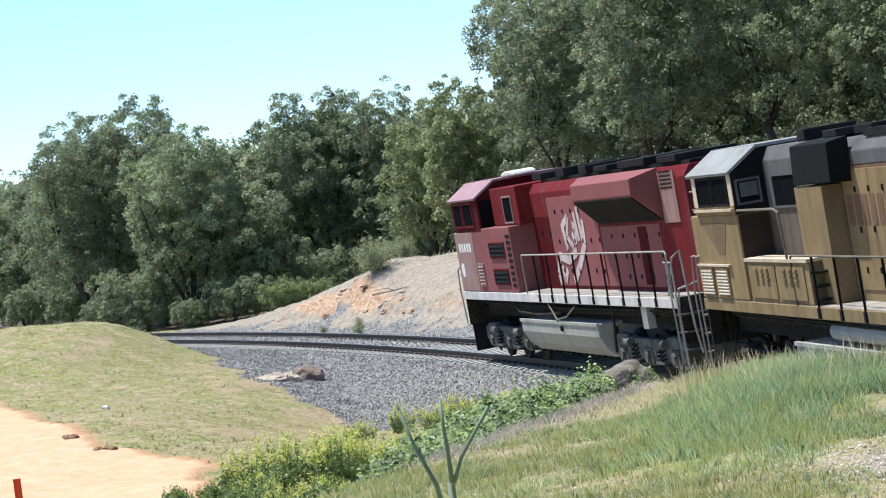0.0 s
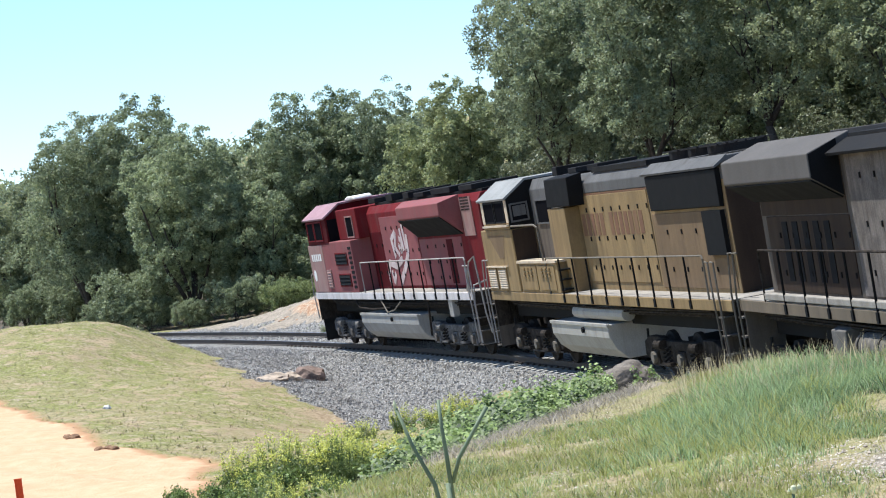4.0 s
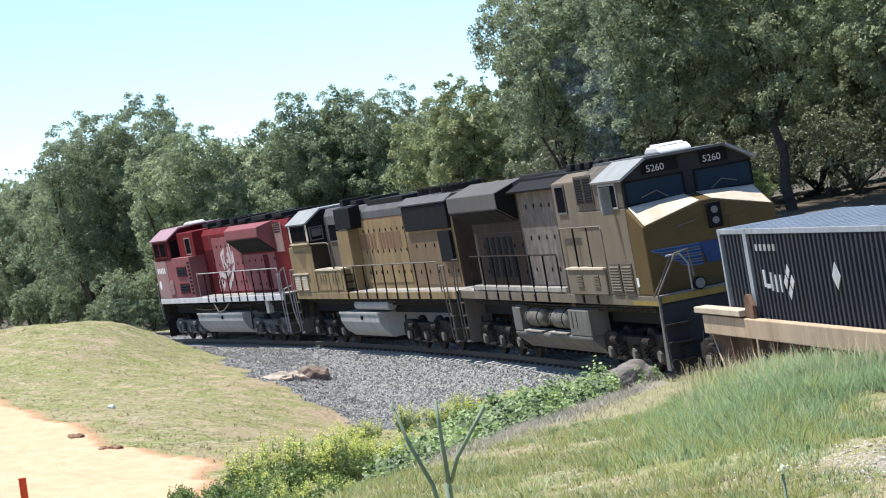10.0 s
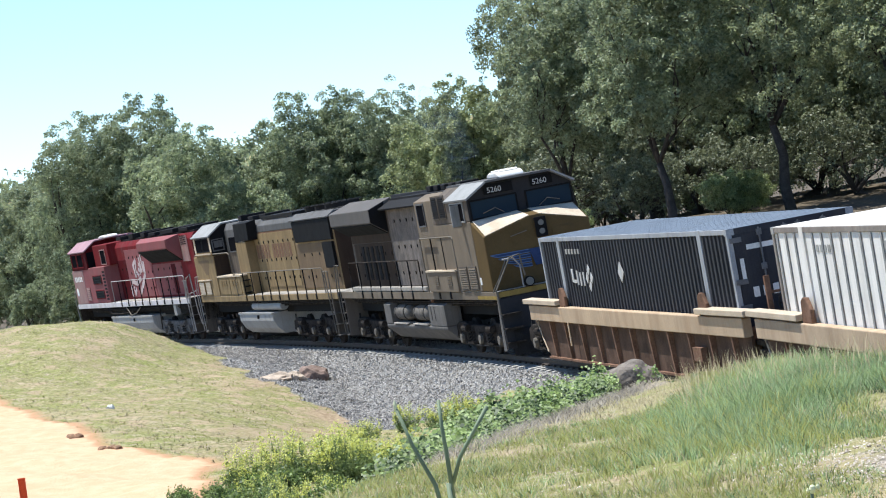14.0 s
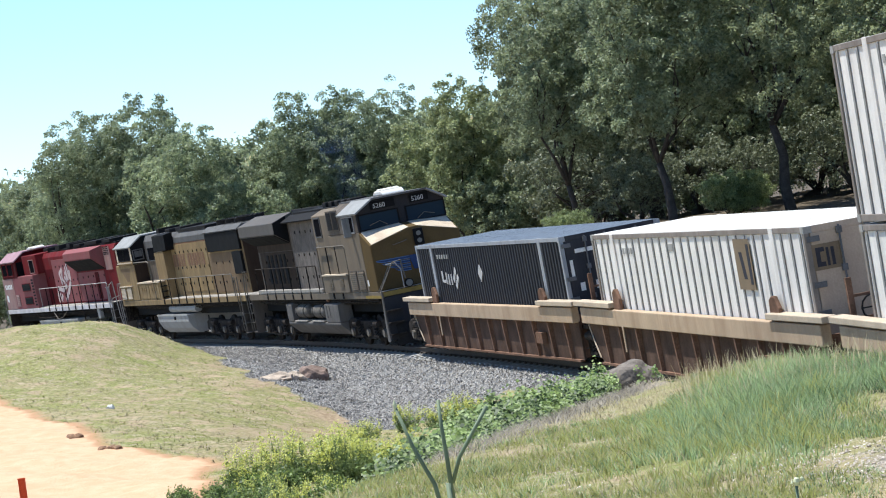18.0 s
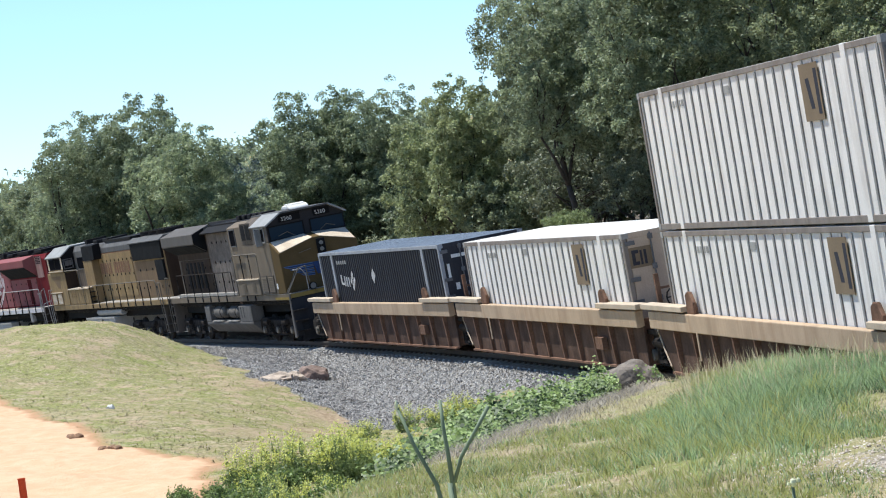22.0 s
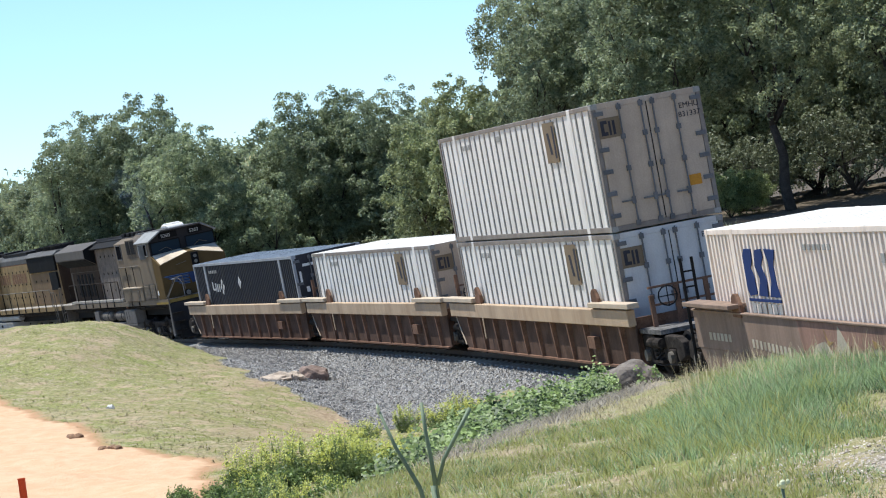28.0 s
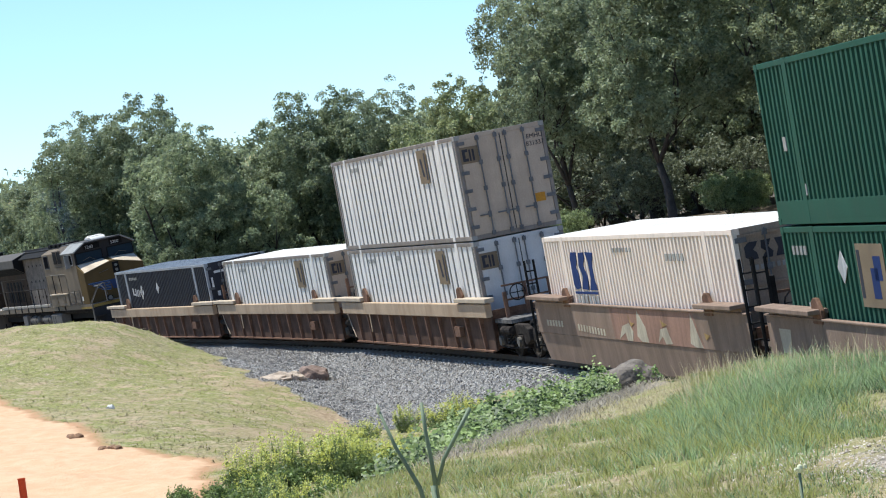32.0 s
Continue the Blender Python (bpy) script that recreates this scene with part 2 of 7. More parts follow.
def along(x, y):
    """Nearest place on the track for points: s, distance to its left, rail height, lean."""
    s, q = np.empty(len(x)), np.empty(len(x))
    k = slice(None, None, 4)
    px, py, ps, ph = LX[k], LY[k], S[k], HEAD[k]
    for a in range(0, len(x), 4000):
        e = slice(a, a + 4000)
        i = np.argmin((x[e, None] - px) ** 2 + (y[e, None] - py) ** 2, axis=1)
        dx, dy = x[e] - px[i], y[e] - py[i]
        s[e] = ps[i] - np.sin(ph[i]) * dx + np.cos(ph[i]) * dy
        q[e] = -np.cos(ph[i]) * dx - np.sin(ph[i]) * dy
    return s, q, np.interp(s, S, LZ), np.interp(s, S, LB)


def wave(x, y, sc, seed=0.0):
    return (np.sin(x * sc * 1.3 + seed) * np.cos(y * sc * 1.1 - seed * 2) + 0.6 * np.sin(x * sc * 2.7 + y * sc * 1.9 + seed * 3)
            + 0.35 * np.cos(x * sc * 5.1 - y * sc * 4.3 + seed))


def edge_x(y):
    """The left brow of the grassy hill on which the camera stands."""
    return -1.2 + (y - 24) * 0.152


def ground_z(x, y, rough=True):
    x, y = np.atleast_1d(np.asarray(x, float)), np.atleast_1d(np.asarray(y, float))
    s, q, zr, lean = along(x, y)
    floor = 1.42 - 0.05 * np.clip(x + 6, -8, 8)
    floor = floor - 1.15 * np.exp(-((x + 2.4) / 3.4) ** 2 - ((y - 75) / 16) ** 2)
    floor = floor + 1.80 * np.exp(-(np.maximum(0, x + 12.9) / 3.3) ** 2 - (np.where(y < 96, (y - 96) / 10.5, (y - 96) / 14)) ** 2)
    down = np.maximum(0, y - 14)
    top = 3.4 - 0.047 * down + 0.021 * down * np.clip((x / np.maximum(y, 5) - 0.06) / 0.09, 0, 1)
    m = sm((x - edge_x(y) + 0.75) / 1.15) * (1 - sm((y - 52) / 10))
    near = floor * (1 - m) + top * m
    back = zr - 0.35 + 2.05 * sm((-q - 2.4) / 6.8) * sm((17 - s) / 28) + 0.035 * np.maximum(0, -q - 9)
    back = back + 0.75 * np.exp(-((x + 2.6) / 1.7) ** 2 - ((y - 117.3) / 2.4) ** 2)
    brink = 4.9 + 0.35 * wave(x, y, 0.7, 2.0) + 0.2 * wave(x, y, 2.3, 0.4)
    back = back + (0.34 * sm((-q - brink) / 0.45) - 0.1 * sm((-q - brink + 1.2) / 1.0) * sm((brink + q) / 0.1)) * sm((s + 36) / 6) * sm((2 - s) / 10)
    z = np.where(q > 0, near, back)
    if rough:
        z = z + (0.05 - 0.035 * m) * wave(x, y, 0.9, 1.0) + 0.022 * (1 - 0.6 * m) * wave(x, y, 3.1, 2.0)
    aq = abs(q)
    bed = zr - 0.228 + 0.018 * sm((0.95 - abs(q)) / 0.2) - np.clip(q, -2, 2) * np.tan(lean)
    fill = bed - np.maximum(0, aq - 1.75) * 0.42
    cut = bed + 0.02 + np.maximum(0, aq - np.where(q > 0, 2.6 + 1.8 * sm((s + 64) / 8), 2.6)) * 0.8
    z = np.where(aq < 14, np.minimum(np.maximum(z, fill), cut), z)
    far = np.hypot(x, y - 60)
    ridge = 19 * sm((y - 330) / 480) * (0.93 + 0.07 * np.sin(x * 0.021 + 0.6)) + 6 * sm((far - 900) / 1500)
    return z + ridge


def zone(x, y):
    """Masks of the surface: road dirt, crushed stone, bare soil."""
    s, q, zr, lean = along(x, y)
    n = wave(x, y, 0.8, 3.0)
    road = sm((-(x + 4.9 + (y - 52) * 0.31 + 0.6 * np.exp(-((y - 59) / 4.5) ** 2)) + 0.13 * n) / 1.2 + 0.5) * (y > 20) * (y < 130)
    road = np.where(y < 52, sm((-(x + 4.9 - (52 - y) * 0.05) + 0.13 * n) / 1.2 + 0.5) * (y > 20), road)
    z = ground_z(x, y, False)
    bed = zr - 0.21 - np.maximum(0, abs(q) - 1.75) * 0.42
    stone = np.where(q > 0, sm(1.0 - (z - bed - 0.3 - 0.12 * n - 1.2 * sm((s + 50) / 10)) / 0.5) * sm((7.0 - q + 0.5 * n) / 1.0), sm((4.9 + 0.6 * n + q) / 1.4))
    stone = stone * (1 - sm((-56 - s) / 4) * (q > 2.2))
    soil = 0.9 * np.exp(-((x - edge_x(y) - 0.05) / 0.55) ** 2) * (y > 26) * (y < 52)
    soil = np.maximum(soil, np.where((q < -3) & (q > -16), sm((22 - s) / 14), 0) * 0.8)
    soil = np.maximum(soil, 0.25 * sm((x - edge_x(y)) / 0.6) * (y < 54))
    soil = np.maximum(soil, 0.95 * np.exp(-((x - 2.55) / 0.35) ** 2 - ((y - 15.8) / 1.4) ** 2))
    soil = np.maximum(soil, 0.8 * np.exp(-((x - 0.3) / 0.9) ** 2 - ((y - 14.5) / 1.2) ** 2))
    soil = np.maximum(soil, 0.85 * np.exp(-((x - 3.0) / 0.9) ** 2 - ((y - 48.5) / 2.0) ** 2))
    return np.stack([road, stone, soil, np.ones_like(soil)], 1)


def brown_earth_at(x, y, stone):
    """Dry brown earth: along the foot of the ballast and in worn patches of the mound."""
    b = 0.8 * np.exp(-((stone - 0.2) / 0.2) ** 2) * (y > 50) * (y < 93) * (stone > 0.01) * (x < 1)
    for a, c, k in ((-5.2, 65, 0.65), (-3.9, 70, 0.7), (-5.9, 86, 0.85), (-3.6, 77, 0.8), (-7.6, 92, 0.55), (-11.5, 88, 0.5), (-9.2, 76, 0.45), (-6.9, 70, 0.5)):
        b = np.maximum(b, k * np.exp(-((x - a) / 1.1) ** 2 - ((y - c) / 4.5) ** 2))
    return b


def steps(a, b, fine, lo, hi, grow):
    """Grid lines, fine between a and b, then ever wider out to lo and hi."""
    c = list(np.arange(a, b, fine))
    d, v = fine, b
    while v < hi:
        c.append(v)
        d *= grow
        v += d
    d, v = fine * grow, a - fine
    left = []
    while v > lo:
        left.append(v)
        d *= grow
        v -= d
    return np.array(left[::-1] + c + [hi])


gx = steps(-17, 16, 0.26, -3500, 3500, 1.12)
gy = steps(9, 140, 0.42, -2500, 4200, 1.10)
X, Y = np.meshgrid(gx, gy)
X, Y = X.ravel(), Y.ravel()
Z = ground_z(X, Y)
nx, ny = len(gx), len(gy)
idx = np.arange(nx * ny).reshape(ny, nx)
quads = np.stack([idx[:-1, :-1], idx[:-1, 1:], idx[1:, 1:], idx[1:, :-1]], -1).reshape(-1, 4)
gmesh = mesh_from("ground", np.stack([X, Y, Z], 1).tolist(), quads.tolist(), True)
at = gmesh.color_attributes.new("zone", "FLOAT_COLOR", "POINT")
at.data.foreach_set("color", zone(X, Y).astype(np.float32).ravel())
_s, _q, _a, _b = along(X, Y)
litter = np.where(_q < -3, sm((-_q - 12.5 + 8 * sm((_s - 5) / 15) + 6 * sm((-22 - _s) / 12)) / 3), 0) * (Y < 420)
orange = (1.1 * np.exp(-((X + 4.6) / 2.6) ** 2) + 0.5 * np.exp(-((X - 0.5) / 2.0) ** 2)) * np.exp(-((_q + 5.35) / 0.75) ** 2) * (_q < 0)
at = gmesh.color_attributes.new("cover", "FLOAT_COLOR", "POINT")
at.data.foreach_set("color", np.stack([litter, orange, brown_earth_at(X, Y, zone(X, Y)[:, 1]) * (_q > 0), 0 * X + 1], 1).astype(np.float32).ravel())
gmesh.materials.append(M["ground"])
ground = tagged(new("ground", gmesh), "dry grassy slopes, orange dirt road and grey ballast bed", "ground", kind="structure")


def gz(x, y):
    return float(ground_z(x, y)[0])

# ---- building blocks: each gives (verts, faces) ----
def box(x0, x1, y0, y1, z0, z1):
    v = [(x, y, z) for x in (x0, x1) for y in (y0, y1) for z in (z0, z1)]
    return v, [(0, 1, 3, 2), (4, 6, 7, 5), (0, 4, 5, 1), (2, 3, 7, 6), (0, 2, 6, 4), (1, 5, 7, 3)]


def prism(pts, a, b, axis="y"):
    """A closed outline, swept along an axis from a to b. Outline in (x, z) for y, (y, z) for x, (x, y) for z."""
    k = len(pts)
    put = {"y": lambda p, t: (p[0], t, p[1]), "x": lambda p, t: (t, p[0], p[1]), "z": lambda p, t: (p[0], p[1], t)}[axis]
    v = [put(p, a) for p in pts] + [put(p, b) for p in pts]
    return v, [tuple(range(k)), tuple(range(2 * k - 1, k - 1, -1))] + [(i, i + k, (i + 1) % k + k, (i + 1) % k) for i in range(k)]


def hull8(lo, hi):
    """A solid between two quads of four corners each (same order)."""
    return list(lo) + list(hi), [(3, 2, 1, 0), (4, 5, 6, 7)] + [(i, (i + 1) % 4, (i + 1) % 4 + 4, i + 4) for i in range(4)]


def tube(path, r, n=6, r1=None, caps=True):
    """A round bar along a path of points."""
    path = [Vector(p) for p in path]
    v, f = [], []
    k = len(path)
    prev = None
    for i, p in enumerate(path):
        d = (path[min(i + 1, k - 1)] - path[max(i - 1, 0)]).normalized()
        if prev is None:
            prev = d.orthogonal().normalized()
        prev = (prev - d * prev.dot(d)).normalized()
        o = d.cross(prev)
        rr = r + ((r1 if r1 is not None else r) - r) * i / max(1, k - 1)
        v += [tuple(p + rr * (math.cos(6.28318 * j / n) * prev + math.sin(6.28318 * j / n) * o)) for j in range(n)]
    for i in range(k - 1):
        f += [(i * n + j, i * n + (j + 1) % n, (i + 1) * n + (j + 1) % n, (i + 1) * n + j) for j in range(n)]
    if caps:
        f += [tuple(range(n - 1, -1, -1)), tuple((k - 1) * n + j for j in range(n))]
    return v, f


def cyl(p0, p1, r, n=16):
    return tube([p0, p1], r, n)


def revolve(profile, n=24, axis="y"):
    """A turned body from an outline of (radius, place along the axis)."""
    v, f = [], []
    k = len(profile)
    for j in range(n):
        c, s = math.cos(6.28318 * j / n), math.sin(6.28318 * j / n)
        for r, t in profile:
            v.append((r * c, t, r * s) if axis == "y" else (r * c, r * s, t) if axis == "z" else (t, r * c, r * s))
    for j in range(n):
        a, b = j * k, (j + 1) % n * k
        f += [(a + i, a + i + 1, b + i + 1, b + i) for i in range(k - 1)]
    f += [tuple(j * k for j in range(n)), tuple(j * k + k - 1 for j in range(n - 1, -1, -1))]
    return v, f


def moved(g, x=0, y=0, z=0, m=None):
    m = m or Matrix.Translation((x, y, z))
    return [tuple(m @ Vector(p)) for p in g[0]], g[1]


def merged(*gs):
    v, f = [], []
    for g in gs:
        k = len(v)
        v += list(g[0])
        f += [tuple(i + k for i in q) for q in g[1]]
    return v, f


def solid(name, gs, material, bevel=0.0, smooth=False):
    """A mesh of one or more solids, with outward faces and, on request, rounded edges."""
    if isinstance(gs, tuple):
        gs = [gs]
    v, f = merged(*gs)
    bm = bmesh.new()
    vs = [bm.verts.new(p) for p in v]
    for q in f:
        try:
            bm.faces.new([vs[i] for i in q])
        except ValueError:
            pass
    bmesh.ops.recalc_face_normals(bm, faces=bm.faces)
    if bevel:
        ed = [e for e in bm.edges if len(e.link_faces) == 2 and e.calc_face_angle(0) > 0.5]
        bmesh.ops.bevel(bm, geom=ed, offset=bevel, segments=2, profile=0.5, affect="EDGES", clamp_overlap=True)
    me = bpy.data.meshes.new(name)
    bm.to_mesh(me)
    bm.free()
    if smooth:
        me.polygons.foreach_set("use_smooth", [True] * len(me.polygons))
    me.materials.append(material)
    return me


def part(name, gs, material, parent, label="", bevel=0.0, smooth=False):
    ob = new(name, solid(name, gs, material, bevel, smooth))
    ob.parent = parent
    if label:
        ob["label"] = label
    return ob


def each(name, gs, material, parent, label=""):
    """Separate alike parts, one for each piece."""
    return [part(name, g, material, parent, label) for g in gs]


def thing(name, label, category, m=None, group=""):
    e = new(name)
    if m:
        e.matrix_world = m
    return tagged(e, label, category, group)


# ---- railway track ----
railway = tagged(new("railway_track"), "curved single railway track on concrete ties, banked on grey ballast", "railway track", kind="structure")
prof = [(-0.07, -0.17), (0.07, -0.17), (0.07, -0.155), (0.012, -0.14), (0.012, -0.045), (0.036, -0.035), (0.036, -0.004), (-0.036, -0.004), (-0.036, -0.035), (-0.012, -0.045), (-0.012, -0.14), (-0.07, -0.155)]
cap = [(-0.034, -0.004), (0.034, -0.004), (0.03, 0.0), (-0.03, 0.0)]


def sweep(profile, off, s0, s1, step=2.0):
    v, f = [], []
    k = len(profile)
    ss = np.arange(s0, s1, step)
    for s in ss:
        m = track_frame(float(s))
        v += [tuple(m @ Vector((0, off + a, b))) for a, b in profile]
    for i in range(len(ss) - 1):
        f += [(i * k + j, i * k + (j + 1) % k, (i + 1) * k + (j + 1) % k, (i + 1) * k + j) for j in range(k)]
    return v, f


for side in (0.755, -0.755):
    r = part("rail", sweep(prof, side, -180, 200), M["rail"], railway)
    part("rail_head", sweep(cap, side, -180, 200), M["railtop"], r, "worn bright rail head")
tie_mesh = solid("tie", prism([(-0.13, -0.42), (0.13, -0.42), (0.11, -0.185), (-0.11, -0.185)], -1.24, 1.24), M["concrete"], 0.012)
clip_mesh = solid("rail_clip", [box(-0.05, 0.05, s + o - 0.03, s + o + 0.03, -0.2, -0.13) for s in (0.755, -0.755) for o in (-0.1, 0.1)], M["rail"])
for i in range(190):
    tie = new("tie", tie_mesh)
    tie.parent = railway
    tie.matrix_world = track_frame(-78 + i * 0.61)
    if i < 90:
        cl = new("rail_clip", clip_mesh)
        cl.parent = tie

# ---- plants ----
def unit(n, rng):
    v = rng.normal(size=(n, 3))
    return v / np.linalg.norm(v, axis=1)[:, None]


def leaf_cards(centres, normals, size, rng, slim=0.6, tri=False):
    """Small leaves as folded rhombs round the given places."""
    n = len(centres)
    a = np.cross(normals, unit(n, rng))
    a /= np.linalg.norm(a, axis=1)[:, None] + 1e-9
    b = np.cross(normals, a)
    sz = size * rng.uniform(0.6, 1.3, (n, 1))
    fold = normals * sz * 0.25
    if tri:
        return np.stack([centres - a * sz, centres - b * sz * slim + fold, centres + a * sz + b * sz * slim * 0.4], 1)
    return np.stack([centres - a * sz, centres - b * sz * slim + fold, centres + a * sz, centres + b * sz * slim + fold], 1)


def crown_cards(rng, w, h, base, sprigs, leaves, size, flat=0.9):
    """Leaves in rounded clumps on the lobes of an uneven crown, w wide, from base up to h; the clumps' undersides stay open and dark."""
    hh = (h - base) / 2
    lobes = []
    for i in range(17):
        up = -0.72 + 1.44 * i / 16
        a, ring = i * 2.4 + rng.uniform(-0.5, 0.5), math.sqrt(1 - 0.8 * up * up) * rng.uniform(0.3, 0.62)
        lobes.append((math.cos(a) * ring * w / 2, math.sin(a) * ring * w / 2, base + hh * (1 + up * 0.78), rng.uniform(0.34, 0.48)))
    lob = np.array(lobes)
    total, clumps = int(sprigs * leaves * 0.72), max(30, sprigs // 4)
    pick = rng.integers(0, 17, clumps)
    d = unit(clumps, rng)
    d[:, 2] = np.abs(d[:, 2]) * 1.25 - 0.45
    d /= np.linalg.norm(d, axis=1)[:, None]
    reach = rng.uniform(0.66, 1.02, clumps) * lob[pick, 3]
    mid = lob[pick, :3] + d * (reach * np.array([[w / 2], [w / 2], [hh * 0.95]])).T
    rc = rng.uniform(0.2, 0.48, clumps) * (w / 8) ** 0.4
    wt = rc ** 2
    c = rng.choice(clumps, total, p=wt / wt.sum())
    e = unit(total, rng) + d[c] * 0.45 + np.array([0, 0, 0.35])
    e /= np.linalg.norm(e, axis=1)[:, None]
    r = rc[c] * rng.uniform(0.25, 1.0, total) ** 0.6 * np.where(rng.random(total) < 0.1, rng.uniform(1.0, 1.35, total), 1.0)
    pos = mid[c] + e * r[:, None] * np.array([1, 1, flat])
    fill = int(total * 0.1)
    pos[:fill] = lob[pick[c[:fill]], :3] + unit(fill, rng) * (rng.uniform(0.1, 0.8, fill) * lob[pick[c[:fill]], 3] * w / 2)[:, None]
    pos[:, 2] = np.maximum(pos[:, 2], 0.05)
    nrm = unit(total, rng) * 0.85 + e * 0.55 + np.array([0, 0, 0.3])
    nrm /= np.linalg.norm(nrm, axis=1)[:, None]
    return leaf_cards(pos, nrm, size, rng, 0.75, True)


def limbs(rng, w, h, base, r):
    """A trunk that forks into bent limbs and branches."""
    gs = []
    fork = min(base * rng.uniform(0.55, 0.9), rng.uniform(2.2, 3.4))
    bend = rng.uniform(-0.6, 0.6, 2)
    top = Vector((bend[0], bend[1], fork))
    gs.append(tube([(0, 0, -0.4), (bend[0] * -0.2, bend[1] * 0.3, fork * 0.3), (bend[0] * 0.5, bend[1] * 0.3, fork * 0.65), top], r * 1.2, 9, r * 0.75))
    for i in range(5):
        a = i * 1.2566 + rng.uniform(-0.4, 0.4)
        e = Vector((math.cos(a) * w * rng.uniform(0.14, 0.3), math.sin(a) * w * rng.uniform(0.14, 0.3), h * rng.uniform(0.5, 0.74)))
        mid = top.lerp(e, 0.5) + Vector((rng.uniform(-0.5, 0.5), rng.uniform(-0.5, 0.5), rng.uniform(-0.6, 0.3)))
        gs.append(tube([top, top.lerp(mid, 0.5) + Vector((0, 0, 0.15)), mid, mid.lerp(e, 0.5) + Vector(rng.uniform(-0.3, 0.3, 3)), e], r * 0.55, 6, r * 0.08))
        for j in range(3):
            q = mid.lerp(e, rng.uniform(0, 0.7))
            t = q + Vector((rng.uniform(-1, 1) * w * 0.2, rng.uniform(-1, 1) * w * 0.2, rng.uniform(0.2, 1.0) * h * 0.15))
            gs.append(tube([q, q.lerp(t, 0.5) + Vector((0, 0, 0.2)), t], r * 0.2, 5, r * 0.04))
    return gs


def tree_kind(seed, w, h, base, sprigs, leaves, size, material, r=0.3, flat=0.9):
    rng = np.random.default_rng(seed)
    tr = solid("trunk", limbs(rng, w, h, base, r), M["bark"], smooth=True)
    cr = mesh_quads("crown", crown_cards(rng, w, h, base * 0.5, sprigs, leaves, size, flat=flat), 3)
    cr.materials.append(material)
    return tr, cr


def plant_tree(name, kind, x, y, turn, scale, label, category="tree", group=""):
    e = thing(name, label, category, Matrix.Translation((x, y, gz(x, y) - 0.05)) @ Matrix.Rotation(turn, 4, "Z") @ Matrix.Scale(scale, 4), group)
    for n, me in (("trunk" if category == "tree" else "stem_tangle", kind[0]), ("crown", kind[1])):
        o = tagged(new(n, me), kind="stuff" if n == "stem_tangle" else "")
        o.parent = e
    return e



DARK, OLIVE, LIGHT, GREY, BRIGHT = ("oak", "dark grey-green live oak with an uneven dense crown"), ("oak_mid", "olive-green oak with a broad loose crown"), ("oak_light", "light yellow-green oak in front of darker oaks"), ("oak_grey", "grey-green live oak with pale small leaves"), ("oak_bright", "live oak with a sunlit mottled green crown")
TREES = [  # x, y, width, height, foot of the crown, leaf kind
    (-26.5, 176, 7.0, 10.3, 0.6, OLIVE), (-19.5, 158, 10.4, 12.9, 1.3, DARK), (-15.9, 157, 7.0, 13.7, 1.5, DARK), (-13.2, 148, 8.2, 11.4, 0.8, GREY),
    (-11.4, 156, 5.6, 9.9, 0.8, DARK), (-9.0, 157, 5.0, 10.9, 1.0, DARK), (-9.3, 147, 5.0, 7.8, 0.4, GREY), (-6.2, 154, 7.8, 12.0, 1.2, DARK),
    (-3.0, 154, 7.8, 12.0, 1.2, DARK), (-0.4, 136, 5.2, 8.2, 0.7, LIGHT), (1.7, 131, 5.0, 9.4, 0.7, LIGHT), (6.3, 125, 8.2, 13.6, 1.6, OLIVE),
    (9.8, 124, 9.6, 14.4, 1.8, DARK), (13.3, 117, 7.2, 11.6, 1.0, DARK), (16.4, 115, 8.0, 12.2, 1.0, BRIGHT), (19.3, 111, 7.6, 11.6, 0.8, OLIVE),
    (8.9, 106, 7.4, 11.6, 4.6, DARK), (13.3, 105, 8.2, 12.2, 4.4, BRIGHT), (5.6, 113, 6.0, 10.8, 4.0, DARK), (17.6, 101, 7.0, 11.2, 4.2, BRIGHT)]
for i, (x, y, w, h, base, (leaf, label)) in enumerate(TREES):
    k = w * (h - base * 0.5) / 84
    plant_tree("oak_tree", tree_kind(11 + i, w, h, base, int((2900 if x < 3 else 2500) * k), 26, 0.084, M[leaf], (0.034 if base < 3 else 0.024) * w), x, y, i * 0.3, 1.0, label, group="oaks along the railway")
back_oaks = [tree_kind(41 + i, 11, 10.5, 1.2, 1900, 26, 0.13, M[k]) for i, k in enumerate(("oak", "oak_mid"))]
for x, y, k, turn, sc in [(-26.5, 186, 1, 0.4, 0.85), (-19.5, 170, 0, 1.9, 0.95), (-14.5, 172, 0, 3.0, 0.8), (-8.5, 172, 0, 0.8, 0.72), (-4.5, 168, 0, 5.1, 0.95), (0, 162, 1, 4.2, 0.9), (5.5, 140, 0, 2.2, 0.85),
                          (9.0, 136, 0, 0.3, 1.2), (14.0, 131, 0, 3.6, 1.2), (19.0, 126, 1, 5.0, 1.15), (24.0, 120, 1, 5.6, 1.1), (24, 105, 1, 2.0, 1.0), (-33, 188, 0, 0.7, 0.9), (13, 146, 0, 4.9, 1.1)]:
    plant_tree("oak_tree", back_oaks[k], x, y, turn, sc, "dark oak behind the front row of trees", group="oaks along the railway")
thicket = tree_kind(43, 8.0, 4.6, 0.2, 1200, 24, 0.1, M["oak"], 0.1)
# this thicket's leaf colour is darkened for the shade below the oaks
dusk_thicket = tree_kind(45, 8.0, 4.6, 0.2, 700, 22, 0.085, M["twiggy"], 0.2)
green_thicket = tree_kind(44, 7.0, 4.0, 0.2, 1100, 24, 0.085, M["shrub"], 0.1)
